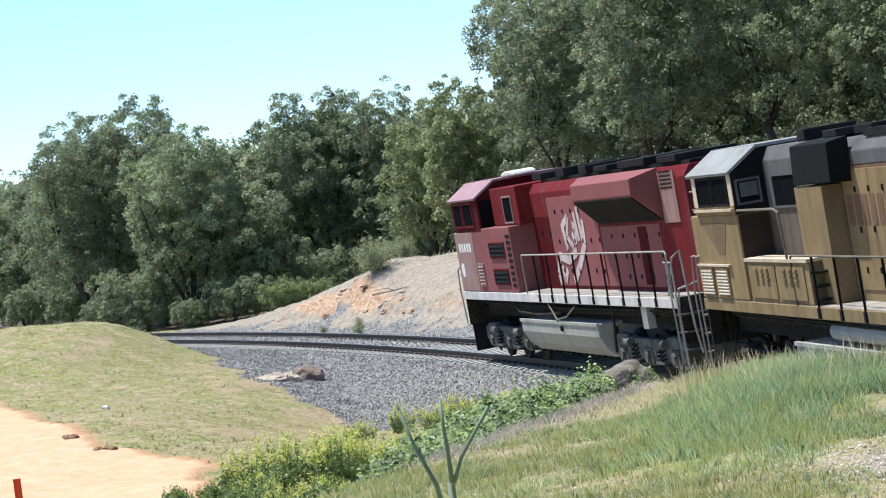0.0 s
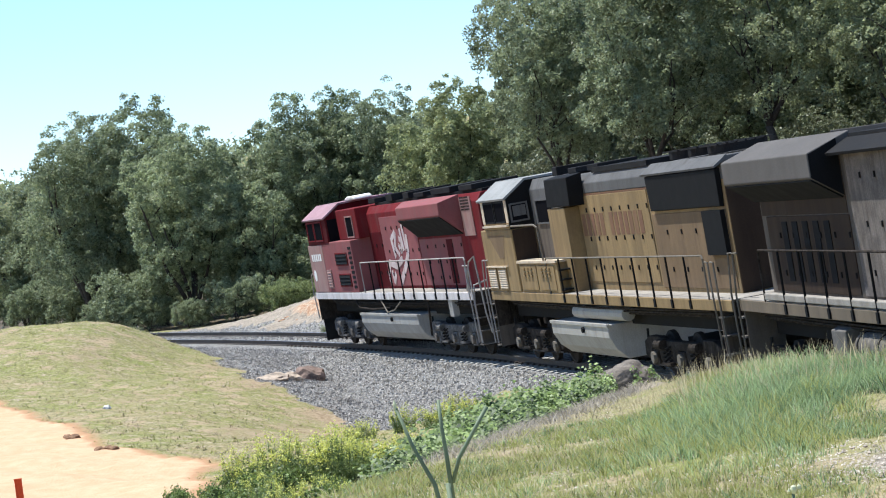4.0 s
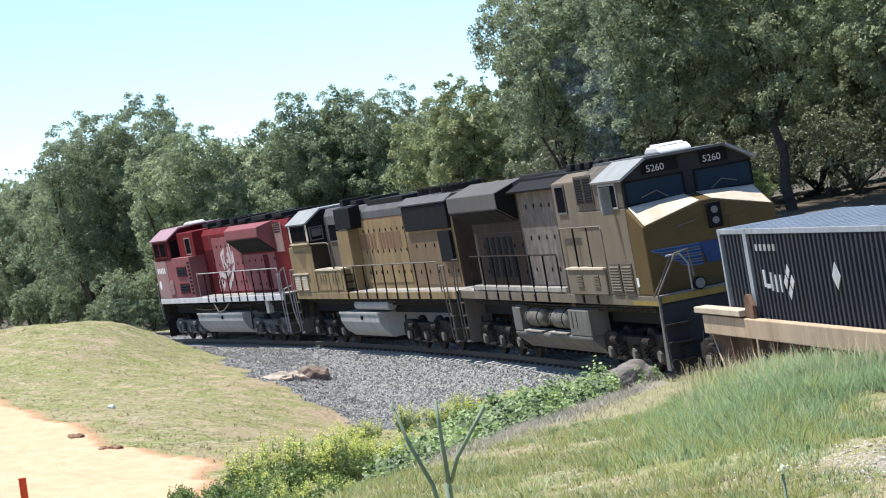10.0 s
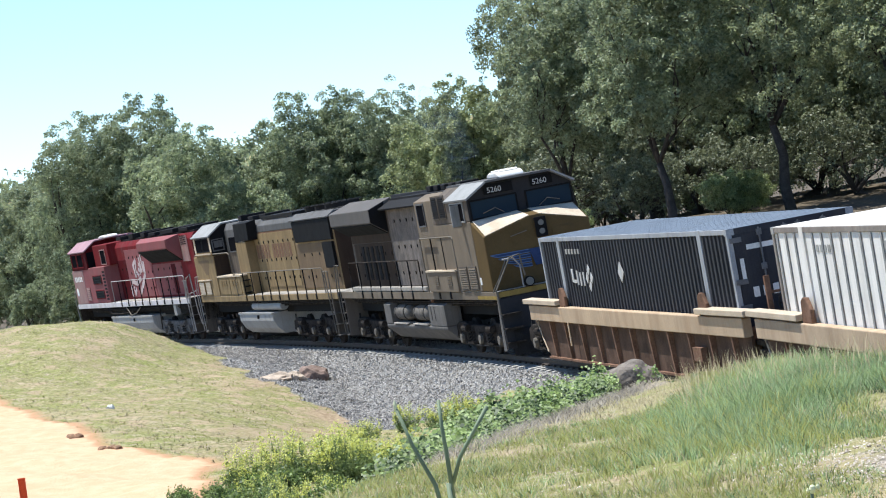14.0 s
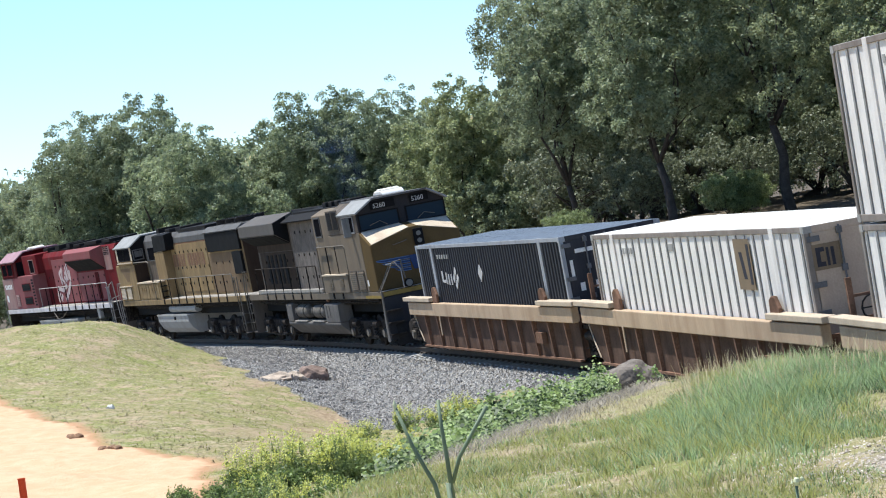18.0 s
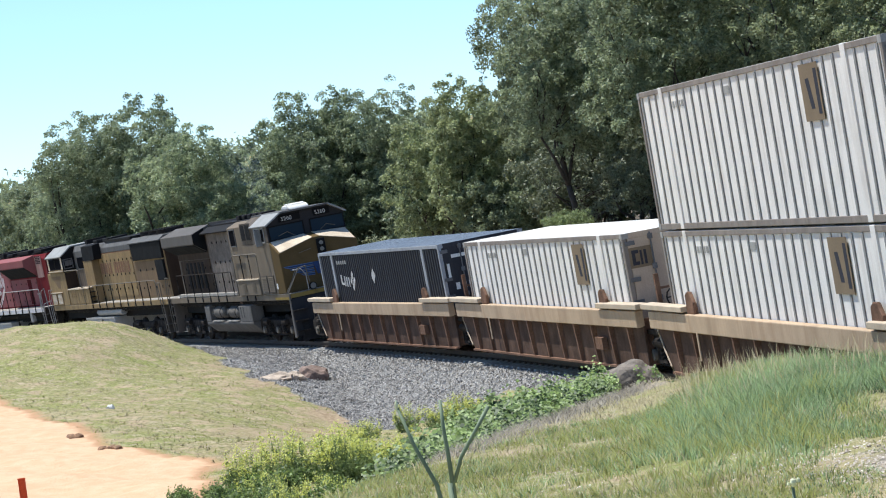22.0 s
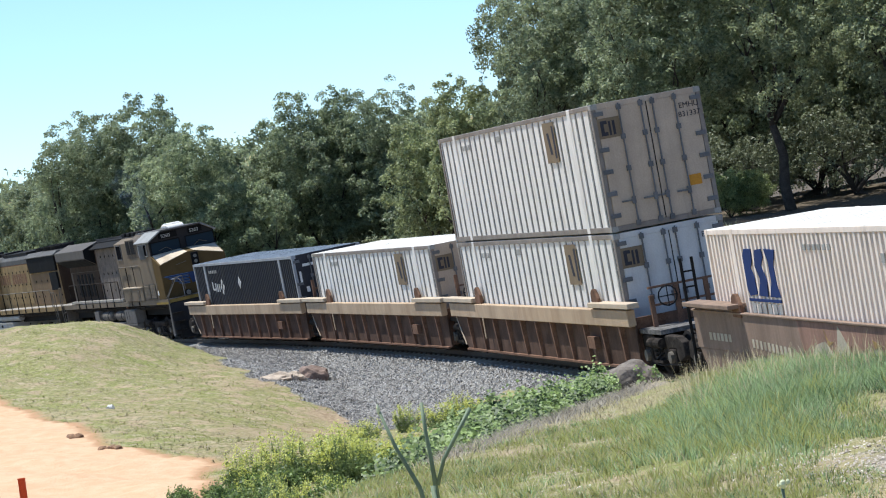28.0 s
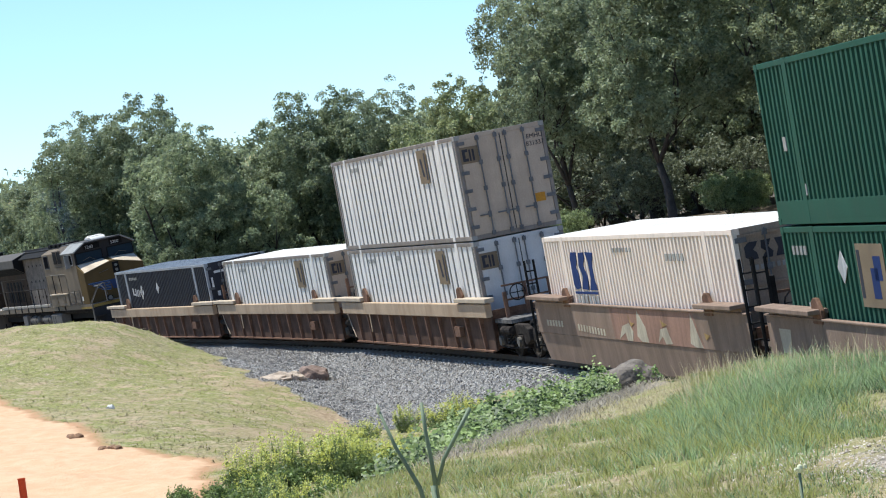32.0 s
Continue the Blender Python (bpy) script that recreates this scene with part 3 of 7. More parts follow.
for x, y, turn, sc in ((-13.2, 144.5, 0.3, 0.36), (-10.6, 144, 1.1, 0.55), (-15.8, 148, 2.1, 0.42), (-18.3, 152, 2.8, 0.5), (-29.6, 180, 2.3, 1.0), (-24.8, 173, 0.3, 0.8), (-22.5, 170, 1.3, 0.7), (-16.5, 150, 1.3, 0.8), (-6.5, 149, 0.9, 0.7), (-2.5, 147, 0.2, 0.6), (3.2, 130, 1.7, 0.8),
                       (9, 140, 1.0, 1.3), (15, 138, 2.0, 1.3), (21, 130, 3.0, 1.3), (26, 116, 2.0, 1.3), (0, 150, 1.0, 1.2), (-8, 164, 0.5, 1.2), (-17, 170, 0.2, 1.3), (-12, 163, 0.9, 1.1)):
    plant_tree("thicket", thicket, x, y, turn, sc, "dark dense undergrowth below the oaks", "shrub", "undergrowth below the oaks")
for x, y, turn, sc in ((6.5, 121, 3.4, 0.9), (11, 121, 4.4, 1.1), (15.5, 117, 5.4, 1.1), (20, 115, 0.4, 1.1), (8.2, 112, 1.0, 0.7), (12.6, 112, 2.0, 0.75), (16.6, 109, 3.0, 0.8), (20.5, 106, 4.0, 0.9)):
    plant_tree("thicket", dusk_thicket, x, y, turn, sc, "twiggy grey-brown undergrowth, darkened for the shade of oaks", "shrub", "undergrowth below the oaks")
for x, y, turn, sc in ((-8.2, 142.5, 2.3, 0.5), (-6.6, 143.5, 1.3, 0.42), (11.4, 107.5, 0.4, 0.5), (11.9, 108.5, 1.4, 0.42), (4.9, 108.5, 1.2, 0.36)):
    plant_tree("shrub", green_thicket, x, y, turn, sc, "fresh green shrub at the foot of the oaks", "shrub", "undergrowth below the oaks")


def bush_kind(seed, w, h, n, size, material, slim=0.5, upright=0.3):
    """A low bush: leaves round bent stems."""
    rng = np.random.default_rng(seed)
    stems, c = [], []
    for i in range(16):
        a, r = rng.uniform(0, 6.28), w / 2 * rng.uniform(0.15, 0.95)
        top = np.array([math.cos(a) * r, math.sin(a) * r, h * (1 - 0.45 * (2 * r / w) ** 2) * rng.uniform(0.75, 1.05)])
        stems.append(tube([(top[0] * 0.1, top[1] * 0.1, -0.05), (top[0] * 0.6, top[1] * 0.6, top[2] * 0.6), tuple(top)], 0.012, 4, 0.004))
        k = n // 16
        t = rng.uniform(0.15, 1, (k, 1))
        c.append(np.array([top[0] * 0.1, top[1] * 0.1, 0]) * (1 - t) + top * t + rng.normal(size=(k, 3)) * w * 0.085)
    c = np.concatenate(c)
    c[:, 2] = np.abs(c[:, 2])
    nrm = unit(len(c), rng) * 0.8 + np.array([0, -0.2, upright + 0.4])
    nrm /= np.linalg.norm(nrm, axis=1)[:, None]
    me = mesh_quads("leaves", leaf_cards(c, nrm, size, rng, slim))
    me.materials.append(material)
    return solid("stems", stems, M["bark"]), me


def plant_bush(name, kind, x, y, turn, scale, label, category="bush", group="", lift=0.0):
    e = thing(name, label, category, Matrix.Translation((x, y, gz(x, y) - 0.02 + lift)) @ Matrix.Rotation(turn, 4, "Z") @ Matrix.Scale(scale, 4), group)
    for n, me in zip(("stem", "foliage", "blossom"), kind):
        o = tagged(new(n, me), kind="stuff" if n == "blossom" else "")
        o.parent = e
    return e


sage = bush_kind(51, 2.0, 1.5, 3600, 0.075, M["sage"], 0.16, -0.3)
plant_bush("bush", sage, -2.75, 116.6, 0.0, 1.0, "grey-green sage bush on the bank behind the track")
plant_bush("bush", sage, -1.5, 118.5, 1.0, 0.6, "grey-green sage bush on the bank behind the track")
plant_bush("bush", sage, -14.8, 131, 0.4, 0.5, "grey-green sage bush beside the track")
for i in range(3):
    x, y = -4.9 + 0.9 * i + 0.5 * math.sin(i * 2.1), 109 + 2.2 * math.sin(i * 1.7)
    plant_bush("weed_tuft", sage, x, y, i * 1.1, 0.22 + 0.06 * (i % 3), "small dry weed on the soil bank", "weed", "weeds on the soil bank")


# ---- grass and weeds on the slopes ----
def blades(name, x, y, h, w, rng, material, lean=0.35, base=0.0, way=None):
    """Bent blades of grass at the given places, leaning the given way or any."""
    n = len(x)
    z = ground_z(x, y)
    p = np.stack([x, y, z - 0.02 + base], 1)
    a = rng.uniform(0.15, 2.99, n) if way is None else way + rng.normal(0, 0.5, n)
    d = np.stack([np.cos(a), np.sin(a), np.zeros(n)], 1) * (h * lean * rng.uniform(0.2, 1.3, n))[:, None]
    b = rng.uniform(-1.5, 1.5, n)
    side = np.stack([np.cos(b), np.sin(b), np.zeros(n)], 1) * (w * rng.uniform(0.6, 1.3, n))[:, None]
    up = np.array([0, 0, 1.0]) * h[:, None]
    rows = np.stack([np.stack([p - side, p + side], 1), np.stack([p + up * 0.55 + d * 0.35 - side * 0.75, p + up * 0.55 + d * 0.35 + side * 0.75], 1), np.stack([p + up * 0.97 + d - side * 0.12, p + up * 0.97 + d + side * 0.12], 1)], 1)
    me = strip_mesh(name, rows)
    nrm = np.repeat(np.array([0, 0, 1.0]) + unit(n, rng) * 0.85, 6, 0)
    me.normals_split_custom_set_from_vertices(nrm / np.linalg.norm(nrm, axis=1)[:, None])
    me.materials.append(material)
    return new(name, me)


def tufted(rng, x, y, per, spread):
    """Blades gathered round tuft centres: x, y of each blade, the tuft it belongs to and its way outwards."""
    k = np.repeat(np.arange(len(x)), per)
    a, r = rng.uniform(0, 6.283, len(k)), spread * rng.uniform(0, 1, len(k)) ** 0.8
    return x[k] + np.cos(a) * r, y[k] + np.sin(a) * r, k, a


rng = np.random.default_rng(5)
n = 24000  # hill beside the camera
y = 13 + 40 * rng.uniform(0, 1, n) ** 1.35
x = edge_x(y) - 0.4 + rng.uniform(0, 1, n) * (0.172 * y + 0.9 - edge_x(y))
patch = wave(x, y, 0.55, 5.0) + 0.7 * wave(x, y, 1.9, 1.3)
lush = sm((x / y - 0.035 - 0.035 * sm((y - 30) / 8)) / 0.07) * sm((y - 15) / 9)
low = 1 - 0.8 * sm((0.088 - x / y) / 0.02) * sm((y - 31) / 5)
bare = 0.9 * np.exp(-((x - 2.45) / 0.45) ** 2 - ((y - 15.9) / 1.4) ** 2) + 0.97 * np.exp(-((x - edge_x(y) - 0.25) / 0.5) ** 2) * (y > 26) + 1.4 * np.exp(-((x - 2.75) / 0.75) ** 2 - ((y - 47.5) / 4.0) ** 2)
bare = bare + 0.5 * (1 - low) + 0.45 * sm((0.1 - patch) / 0.9)
keep = rng.uniform(0, 1, n) > bare
green = keep & (rng.uniform(0, 1, n) < np.clip(0.65 + 0.3 * patch - 0.1 * lush, 0.2, 0.85))
x, y, lush, low = x[green], y[green], lush[green], low[green]
size = rng.uniform(0.35, 1.35, len(x))
bx_, by_, k, out = tufted(rng, x, y, (8 + 20 * size * (0.5 + 0.7 * lush)).astype(int), 0.09)
tall = rng.uniform(0.35, 1.0, len(k)) * (size * (0.10 + 0.17 * lush) * low * (1 - 0.3 * sm((x / y - 0.11) / 0.04)))[k]
sunny = (rng.uniform(0, 1, len(x)) < 0.75 - 0.6 * lush)[k]
for pick, name, m, label in ((~sunny, "green_grass", M["grass"], "tall fresh green grass in tufts on the slope"), (sunny, "pale_grass", M["weed"], "yellow-green grass in short tufts on the slope")):
    tagged(blades(name, bx_[pick], by_[pick], tall[pick], 0.0014 + 0.00009 * by_[pick], rng, m, 0.75, way=out[pick]), label, "grass", kind="stuff")
n = 50000
y = 13 + 40 * rng.uniform(0, 1, n) ** 1.1
x = edge_x(y) - 0.4 + rng.uniform(0, 1, n) * (0.172 * y + 0.9 - edge_x(y))
thin = 0.75 * np.exp(-((x - 2.45) / 0.45) ** 2 - ((y - 15.9) / 1.4) ** 2) + 0.8 * np.exp(-((x - 2.75) / 0.75) ** 2 - ((y - 47.5) / 4.0) ** 2)
d = rng.uniform(0, 1, n) > thin + 0.3
tagged(blades("dry_grass", x[d], y[d], 0.012 + 0.13 * rng.uniform(0, 1, d.sum()) ** 2, 0.0014 + 0.00008 * y[d], rng, M["straw"], 1.2), "dry straw-coloured grass between green blades", "grass", kind="stuff")
n = 16000  # matted dead grass hanging over the cut edge of the hill
y = rng.uniform(27, 51, n)
x = edge_x(y) + rng.normal(0.05, 0.35, n)
tagged(blades("matted_grass", x, y, rng.uniform(0.03, 0.16, n), 0.002 + 0.00008 * y, rng, M["thatch"], 1.6), "matted grey-brown dead grass on the cut bank", "grass", kind="stuff")
n = 5200  # dead leaves, chips and straw on the soil
cy = 13 + 26 * rng.uniform(0, 1, n) ** 1.3
cx = edge_x(cy) + 0.2 + rng.uniform(0, 1, n) * (0.17 * cy - edge_x(cy))
cx[:1500], cy[:1500] = rng.normal(2.4, 0.35, 1500), rng.normal(15.9, 0.9, 1500)
cn = unit(n, rng) * 0.4 + np.array([0, -0.3, 1.0])
me = mesh_quads("chips", leaf_cards(np.stack([cx, cy, ground_z(cx, cy) + 0.012], 1), cn / np.linalg.norm(cn, axis=1)[:, None], 0.011, rng, 0.6))
me.materials.append(M["chips"])
tagged(new("dead_leaves", me), "pale dead leaves and chips on bare soil", "leaf litter", kind="stuff")
n = 1500  # tall stalks along the crest
y = rng.uniform(26, 44, n)
x = y * rng.uniform(0.078, 0.165, n)
tagged(blades("grass_stalks", x, y, rng.uniform(0.2, 0.42, n), np.full(n, 0.004), rng, M["straw"], 0.35), "thin dry grass stalks above the green grass", "grass", kind="stuff")
n = 42000  # mound, ravine and road verge
y = rng.uniform(34, 112, n)
x = rng.uniform(-0.185, 0.055, n) * y - 0.3
zo = zone(x, y)
s_, q_, _, _ = along(x, y)
clump = 0.7 * wave(x, y, 1.7, 4.0) + 0.6 * wave(x, y, 4.3, 1.0)
broad = wave(x, y, 0.5, 2.2)
keep = (zo[:, 0] < 0.25 + 0.12 * clump) & (zo[:, 1] < 0.4 + 0.3 * clump) & (q_ > 0) & (x < edge_x(y) - 0.3) & (clump + 0.4 * broad + rng.uniform(-0.9, 1.1, n) - 1.5 * zo[:, 2] - 1.1 * brown_earth_at(x, y, zo[:, 1]) > 0.1)
gr = keep & (rng.uniform(0, 1, n) < np.clip(0.5 + 0.45 * broad + 0.3 * clump, 0.1, 0.9))
dr = keep & ~gr
for pick, name, tall, lean, m, label in ((dr, "mound_grass_dry", 0.085, 2.0, M["straw"], "short dry grass on the mound"), (gr, "mound_grass_green", 0.07, 2.0, M["weed"], "short yellow-green grass on the mound")):
    bx_, by_, k, out = tufted(rng, x[pick], y[pick], rng.integers(3, 6, pick.sum()), 0.2)
    tagged(blades(name, bx_, by_, rng.uniform(0.25, 1.0, len(k)) * tall * rng.uniform(0.5, 1.4, pick.sum())[k], np.full(len(k), 0.011), rng, m, lean, way=out), label, "grass", kind="stuff")
n = 5200  # weeds and dry stalks on the bank behind the track
s_, q_ = rng.uniform(-42, 10, n), rng.uniform(-15, -3.4, n)
x = np.interp(s_, S, LX) - np.cos(np.interp(s_, S, HEAD)) * q_
y = np.interp(s_, S, LY) - np.sin(np.interp(s_, S, HEAD)) * q_
keep = 0.8 * wave(x, y, 0.6, 1.0) + 0.8 * wave(x, y, 1.8, 2.0) + rng.uniform(-0.8, 0.8, n) > 0.35 + 0.5 * (q_ > -6)
tagged(blades("bank_weeds", x[keep], y[keep], rng.uniform(0.06, 0.34, keep.sum()) * (0.5 + 0.6 * (q_[keep] < -9)), np.full(keep.sum(), 0.011), rng, M["sage"], 0.8), "sparse dry weeds on the soil bank", "weeds", kind="stuff")

# vines over the brow of the hill
rng = np.random.default_rng(9)
n = 60000
y = 31 + 20.5 * rng.uniform(0, 1, n) ** 0.8
dx = rng.uniform(-1.25, 0.15, n)
x = edge_x(y) + dx
low, brow = ground_z(x, y), ground_z(edge_x(y) + 0.4, y)
tall = brow + 0.0 + 0.26 * sm((y - 31) / 6) - 0.32 * np.abs(dx + 0.35) + 0.09 * wave(x, y, 2.1, 1.0) + 0.06 * wave(x, y, 5.0, 2.0) + 0.07 * wave(x, y, 3.3, 0.5) + np.where(rng.random(n) < 0.07, rng.uniform(0, 0.2, n), 0)
z = np.maximum(low + 0.04, tall - 0.4 * rng.uniform(0, 1, n) ** 1.6)
inside = tall > low
keep = inside & (0.8 * wave(x, y, 1.5, 0.3) + 0.8 * wave(x, y, 4.1, 2.3) + rng.uniform(-0.5, 1, n) > -0.05)
nrm = unit(n, rng) * 0.45 + np.array([0, -0.35, 0.8])
nrm /= np.linalg.norm(nrm, axis=1)[:, None]
me = mesh_quads("vine_leaves", leaf_cards(np.stack([x, y, z], 1)[keep], nrm[keep], 0.034, rng, 0.8))
me.materials.append(M["ivy"])
tagged(new("vine_cover", me), "dense green vine leaves spilling over the bank", "vines", kind="stuff")


def mustard_kind(seed, w, h):
    """Upright flowering stems: leaves dense below and thin above, small yellow flowers at the tips."""
    rng = np.random.default_rng(seed)
    stems, leaf, bloom = [], [], []
    for i in range(34):
        a, r = rng.uniform(0, 6.28), w / 2 * math.sqrt(rng.uniform(0, 1))
        foot = np.array([math.cos(a) * r * 0.6, math.sin(a) * r * 0.6, 0])
        tip = np.array([math.cos(a) * r + rng.normal(0, 0.04), math.sin(a) * r, h * rng.uniform(0.6, 1.05) * (1 - 0.3 * (2 * r / w) ** 2)])
        stems.append(tube([tuple(foot), tuple((foot + tip) / 2 + np.array([0, 0, 0.04])), tuple(tip)], 0.007, 4, 0.003))
        t = rng.uniform(0.0, 0.9, (80, 1)) ** 1.4
        leaf.append(foot * (1 - t) + tip * t + rng.normal(size=(80, 3)) * (0.075 * (1.15 - t)))
        bloom.append(tip + rng.normal(size=(30, 3)) * np.array([0.035, 0.035, 0.06]) - np.array([0, 0, 0.03]))
    c, f = np.concatenate(leaf), np.concatenate(bloom)
    c[:, 2] = np.abs(c[:, 2])
    nrm = unit(len(c), rng) * 0.8 + np.array([0, -0.2, 0.5])
    nrm /= np.linalg.norm(nrm, axis=1)[:, None]
    lv = mesh_quads("leaves", leaf_cards(c, nrm, 0.03, rng, 0.4))
    lv.materials.append(M["mustard_leaf"])
    fl = mesh_quads("flowers", leaf_cards(f, unit(len(f), rng), 0.017, rng, 0.9))
    fl.materials.append(M["mustard"])
    return solid("stems", stems, M["mustard_leaf"]), lv, fl


mus = [mustard_kind(61, 0.9, 0.95), mustard_kind(64, 1.2, 0.75)]
rng = np.random.default_rng(14)
for i, (x, y, k, sc) in enumerate([(-3.0, 45, 0, 1.0), (-2.6, 46, 0, 0.8), (-2.0, 43.6, 0, 1.05), (-3.5, 43.6, 0, 0.85), (-1.9, 45, 1, 1.05), (-1.5, 46, 1, 0.95), (-2.2, 47, 0, 0.85), (-1.0, 44, 1, 0.9), (-0.5, 45, 1, 0.85), (-0.9, 47, 0, 0.8), (-3.2, 42, 1, 0.7), (-2.2, 41, 1, 0.75), (-0.2, 43, 0, 0.8), (-2.7, 39, 0, 0.6), (-2.2, 60, 1, 0.75), (-1.3, 62, 0, 0.7), (-0.6, 61, 1, 0.8), (-0.1, 64, 0, 0.7), (0.3, 62, 1, 0.7)]):
    plant_bush("mustard_plant", mus[k], x, y, i * 0.9, sc, "yellow-flowering wild mustard on the bank", "plant", "mustard plants in the hollow")
weed = bush_kind(71, 0.9, 0.6, 1500, 0.032, M["ivy"], 0.6)
for i in range(26):
    y = 29 + (i * 7 % 13)
    x = edge_x(y) - 0.5 - (i * 5 % 11) * 0.2 - max(0, y - 33) * 0.05
    plant_bush("leafy_weed", weed, x, y, i * 1.7, 0.55 + 0.4 * ((i * 3) % 7) / 7, "leafy green weed on the slope", "weed", "leafy weeds in the hollow")
sunny_weed = bush_kind(73, 0.9, 0.6, 1500, 0.03, M["mustard_leaf"], 0.5)
for i in range(34):
    y = 35.5 + (i * 5 % 12) * 1.0
    x = y * (-0.084 + 0.0013 * i) + 0.25 * math.sin(i * 2.3)
    plant_bush("leafy_weed", sunny_weed if i % 3 == 1 else weed, x, y, i * 1.3, (0.42 + 0.5 * ((i * 4) % 9) / 9) * min(1, 0.45 + 0.06 * i), "leafy green weed at the road's edge", "weed", "leafy weeds in the hollow")


for i in range(11):
    y = 40.5 + (i * 5 % 7) * 0.5
    plant_bush("leafy_weed", weed, -4.75 + 0.17 * i + 0.1 * math.sin(i * 3.1), y, i * 2.1, 0.4 + 0.3 * ((i * 3) % 5) / 5 + 0.02 * i, "leafy green weed at the road's edge", "weed", "leafy weeds in the hollow")


# ---- stones ----
def stone_mesh(name, seed, sx, sy, sz, material, sub=3, amp=0.4):
    bm = bmesh.new()
    bmesh.ops.create_icosphere(bm, subdivisions=sub, radius=1.0)
    for v in bm.verts:
        k = 1 + amp * noise.noise(v.co * 1.3 + Vector((seed, 0, 0))) + amp * 0.4 * noise.noise(v.co * 3.7 + Vector((0, seed, 0)))
        v.co = Vector((v.co.x * k * sx, v.co.y * k * sy, max(-0.35, v.co.z) * k * sz))
    me = bpy.data.meshes.new(name)
    bm.to_mesh(me)
    bm.free()
    me.materials.append(material)
    me.polygons.foreach_set("use_smooth", [sub > 3] * len(me.polygons))
    return me


def put_stone(name, me, x, y, turn, label, sink=0.0, group=""):
    o = tagged(new(name, me), label, "rock", group)
    o.matrix_world = Matrix.Translation((x, y, gz(x, y) - sink)) @ Matrix.Rotation(turn, 4, "Z")
    return o


put_stone("boulder", stone_mesh("boulder", 3.0, 0.61, 0.5, 0.43, M["rock"], 4, 0.32), 3.06, 50.3, 0.3, "rounded dark grey boulder half sunk in soil", -0.1)
rng = np.random.default_rng(17)
a, up = rng.uniform(2.2, 6.0, 900), rng.uniform(0, 1, 900)
c = np.stack([3.1 + np.cos(a) * (0.62 - 0.2 * up), 50.3 + np.sin(a) * (0.55 - 0.15 * up), 0.05 + 0.3 * up ** 2 + 0.08 * wave(a, a, 3.0, 1.0)], 1)
c = c[wave(a, up * 6, 2.2, 0.7) + rng.uniform(-0.6, 0.6, 900) > 0.55]
c[:, 2] += ground_z(c[:, 0], c[:, 1])
me = mesh_quads("creeper", leaf_cards(c, unit(len(c), rng) * 0.5 + np.array([0, -0.7, 0.5]), 0.035, rng, 0.8))
me.materials.append(M["ivy"])
tagged(new("creeper", me), "vine leaves creeping over the foot of the boulder", "vines", kind="stuff")
pale = mat("pale_stone", (0.45, 0.36, 0.28), 0.95, var=0.3, scale=5, fine=30, bump=0.01)
white_rock = mat("white_stone", (0.72, 0.70, 0.66), 0.9, var=0.15)
put_stone("rock", stone_mesh("rock", 8.0, 0.5, 0.6, 0.38, mat("brown_rock", (0.22, 0.155, 0.125), 0.95, var=0.35, scale=4, fine=25, bump=0.02), 3), -4.75, 88.2, 0.8, "brown rock on the edge of the ballast", 0.0, "rocks at the ballast")
put_stone("rock", stone_mesh("rock", 11.0, 0.6, 0.5, 0.2, pale, 3), -5.75, 86.6, 0.2, "pale flat rock beside a brown one", 0.0, "rocks at the ballast")
put_stone("rock", stone_mesh("rock", 15.0, 0.35, 0.4, 0.25, pale, 3), -5.2, 87.0, 0.2, "pale flat rock beside a brown one", 0.0, "rocks at the ballast")
put_stone("white_rock", stone_mesh("white_rock", 5.0, 0.11, 0.1, 0.09, white_rock, 2), -9.25, 73.2, 0, "small white stone lying in dry grass")
brown_earth = mat("brown_earth", (0.25, 0.15, 0.09), 0.95, var=0.4, scale=8, fine=30, bump=0.02)
for i, (x, y) in enumerate([(-8.85, 62.4), (-8.7, 62.0), (-8.55, 61.6), (-7.5, 57.3), (-7.3, 57.0), (-7.15, 56.8)]):
    put_stone("clod", stone_mesh("clod", 20.0 + i, 0.11, 0.13, 0.075, brown_earth, 2), x, y, i, "brown clod of earth on the dirt road", 0.0, "clods on the road")
red_soil = mat("orange_subsoil", (0.37, 0.225, 0.14), 0.95, var=0.4, scale=6, fine=30, bump=0.02)
rng = np.random.default_rng(22)
clods = [stone_mesh("earth_clod", 40.0 + i, 0.2, 0.16, 0.1, red_soil if i % 3 else pale, 2, 0.6) for i in range(5)]
for i in range(30):
    s_, q_ = -26 + 24 * rng.uniform(0, 1), -5.2 + rng.normal(0, 0.4)
    x, y = np.interp(s_, S, LX) - math.cos(np.interp(s_, S, HEAD)) * q_, np.interp(s_, S, LY) - math.sin(np.interp(s_, S, HEAD)) * q_
    put_stone("earth_clod", clods[i % 5], x, y, i * 1.1, "crumbled orange earth on the eroded bank", 0.05, "earth clods on the eroded bank").scale = [rng.uniform(0.4, 1.4)] * 3
rng = np.random.default_rng(21)
small = [stone_mesh("pebble", 30.0 + i, 0.017, 0.014, 0.012, pale, 2) for i in range(4)]
for i in range(90):
    x, y = (rng.normal(2.35, 0.3), rng.normal(15.9, 0.9)) if i < 60 else (edge_x(36) + rng.normal(0.1, 0.4), rng.normal(34, 3))
    put_stone("pebble", small[i % 4], x, y, i, "pale pebble on bare soil", 0.0, "pebbles on bare soil")
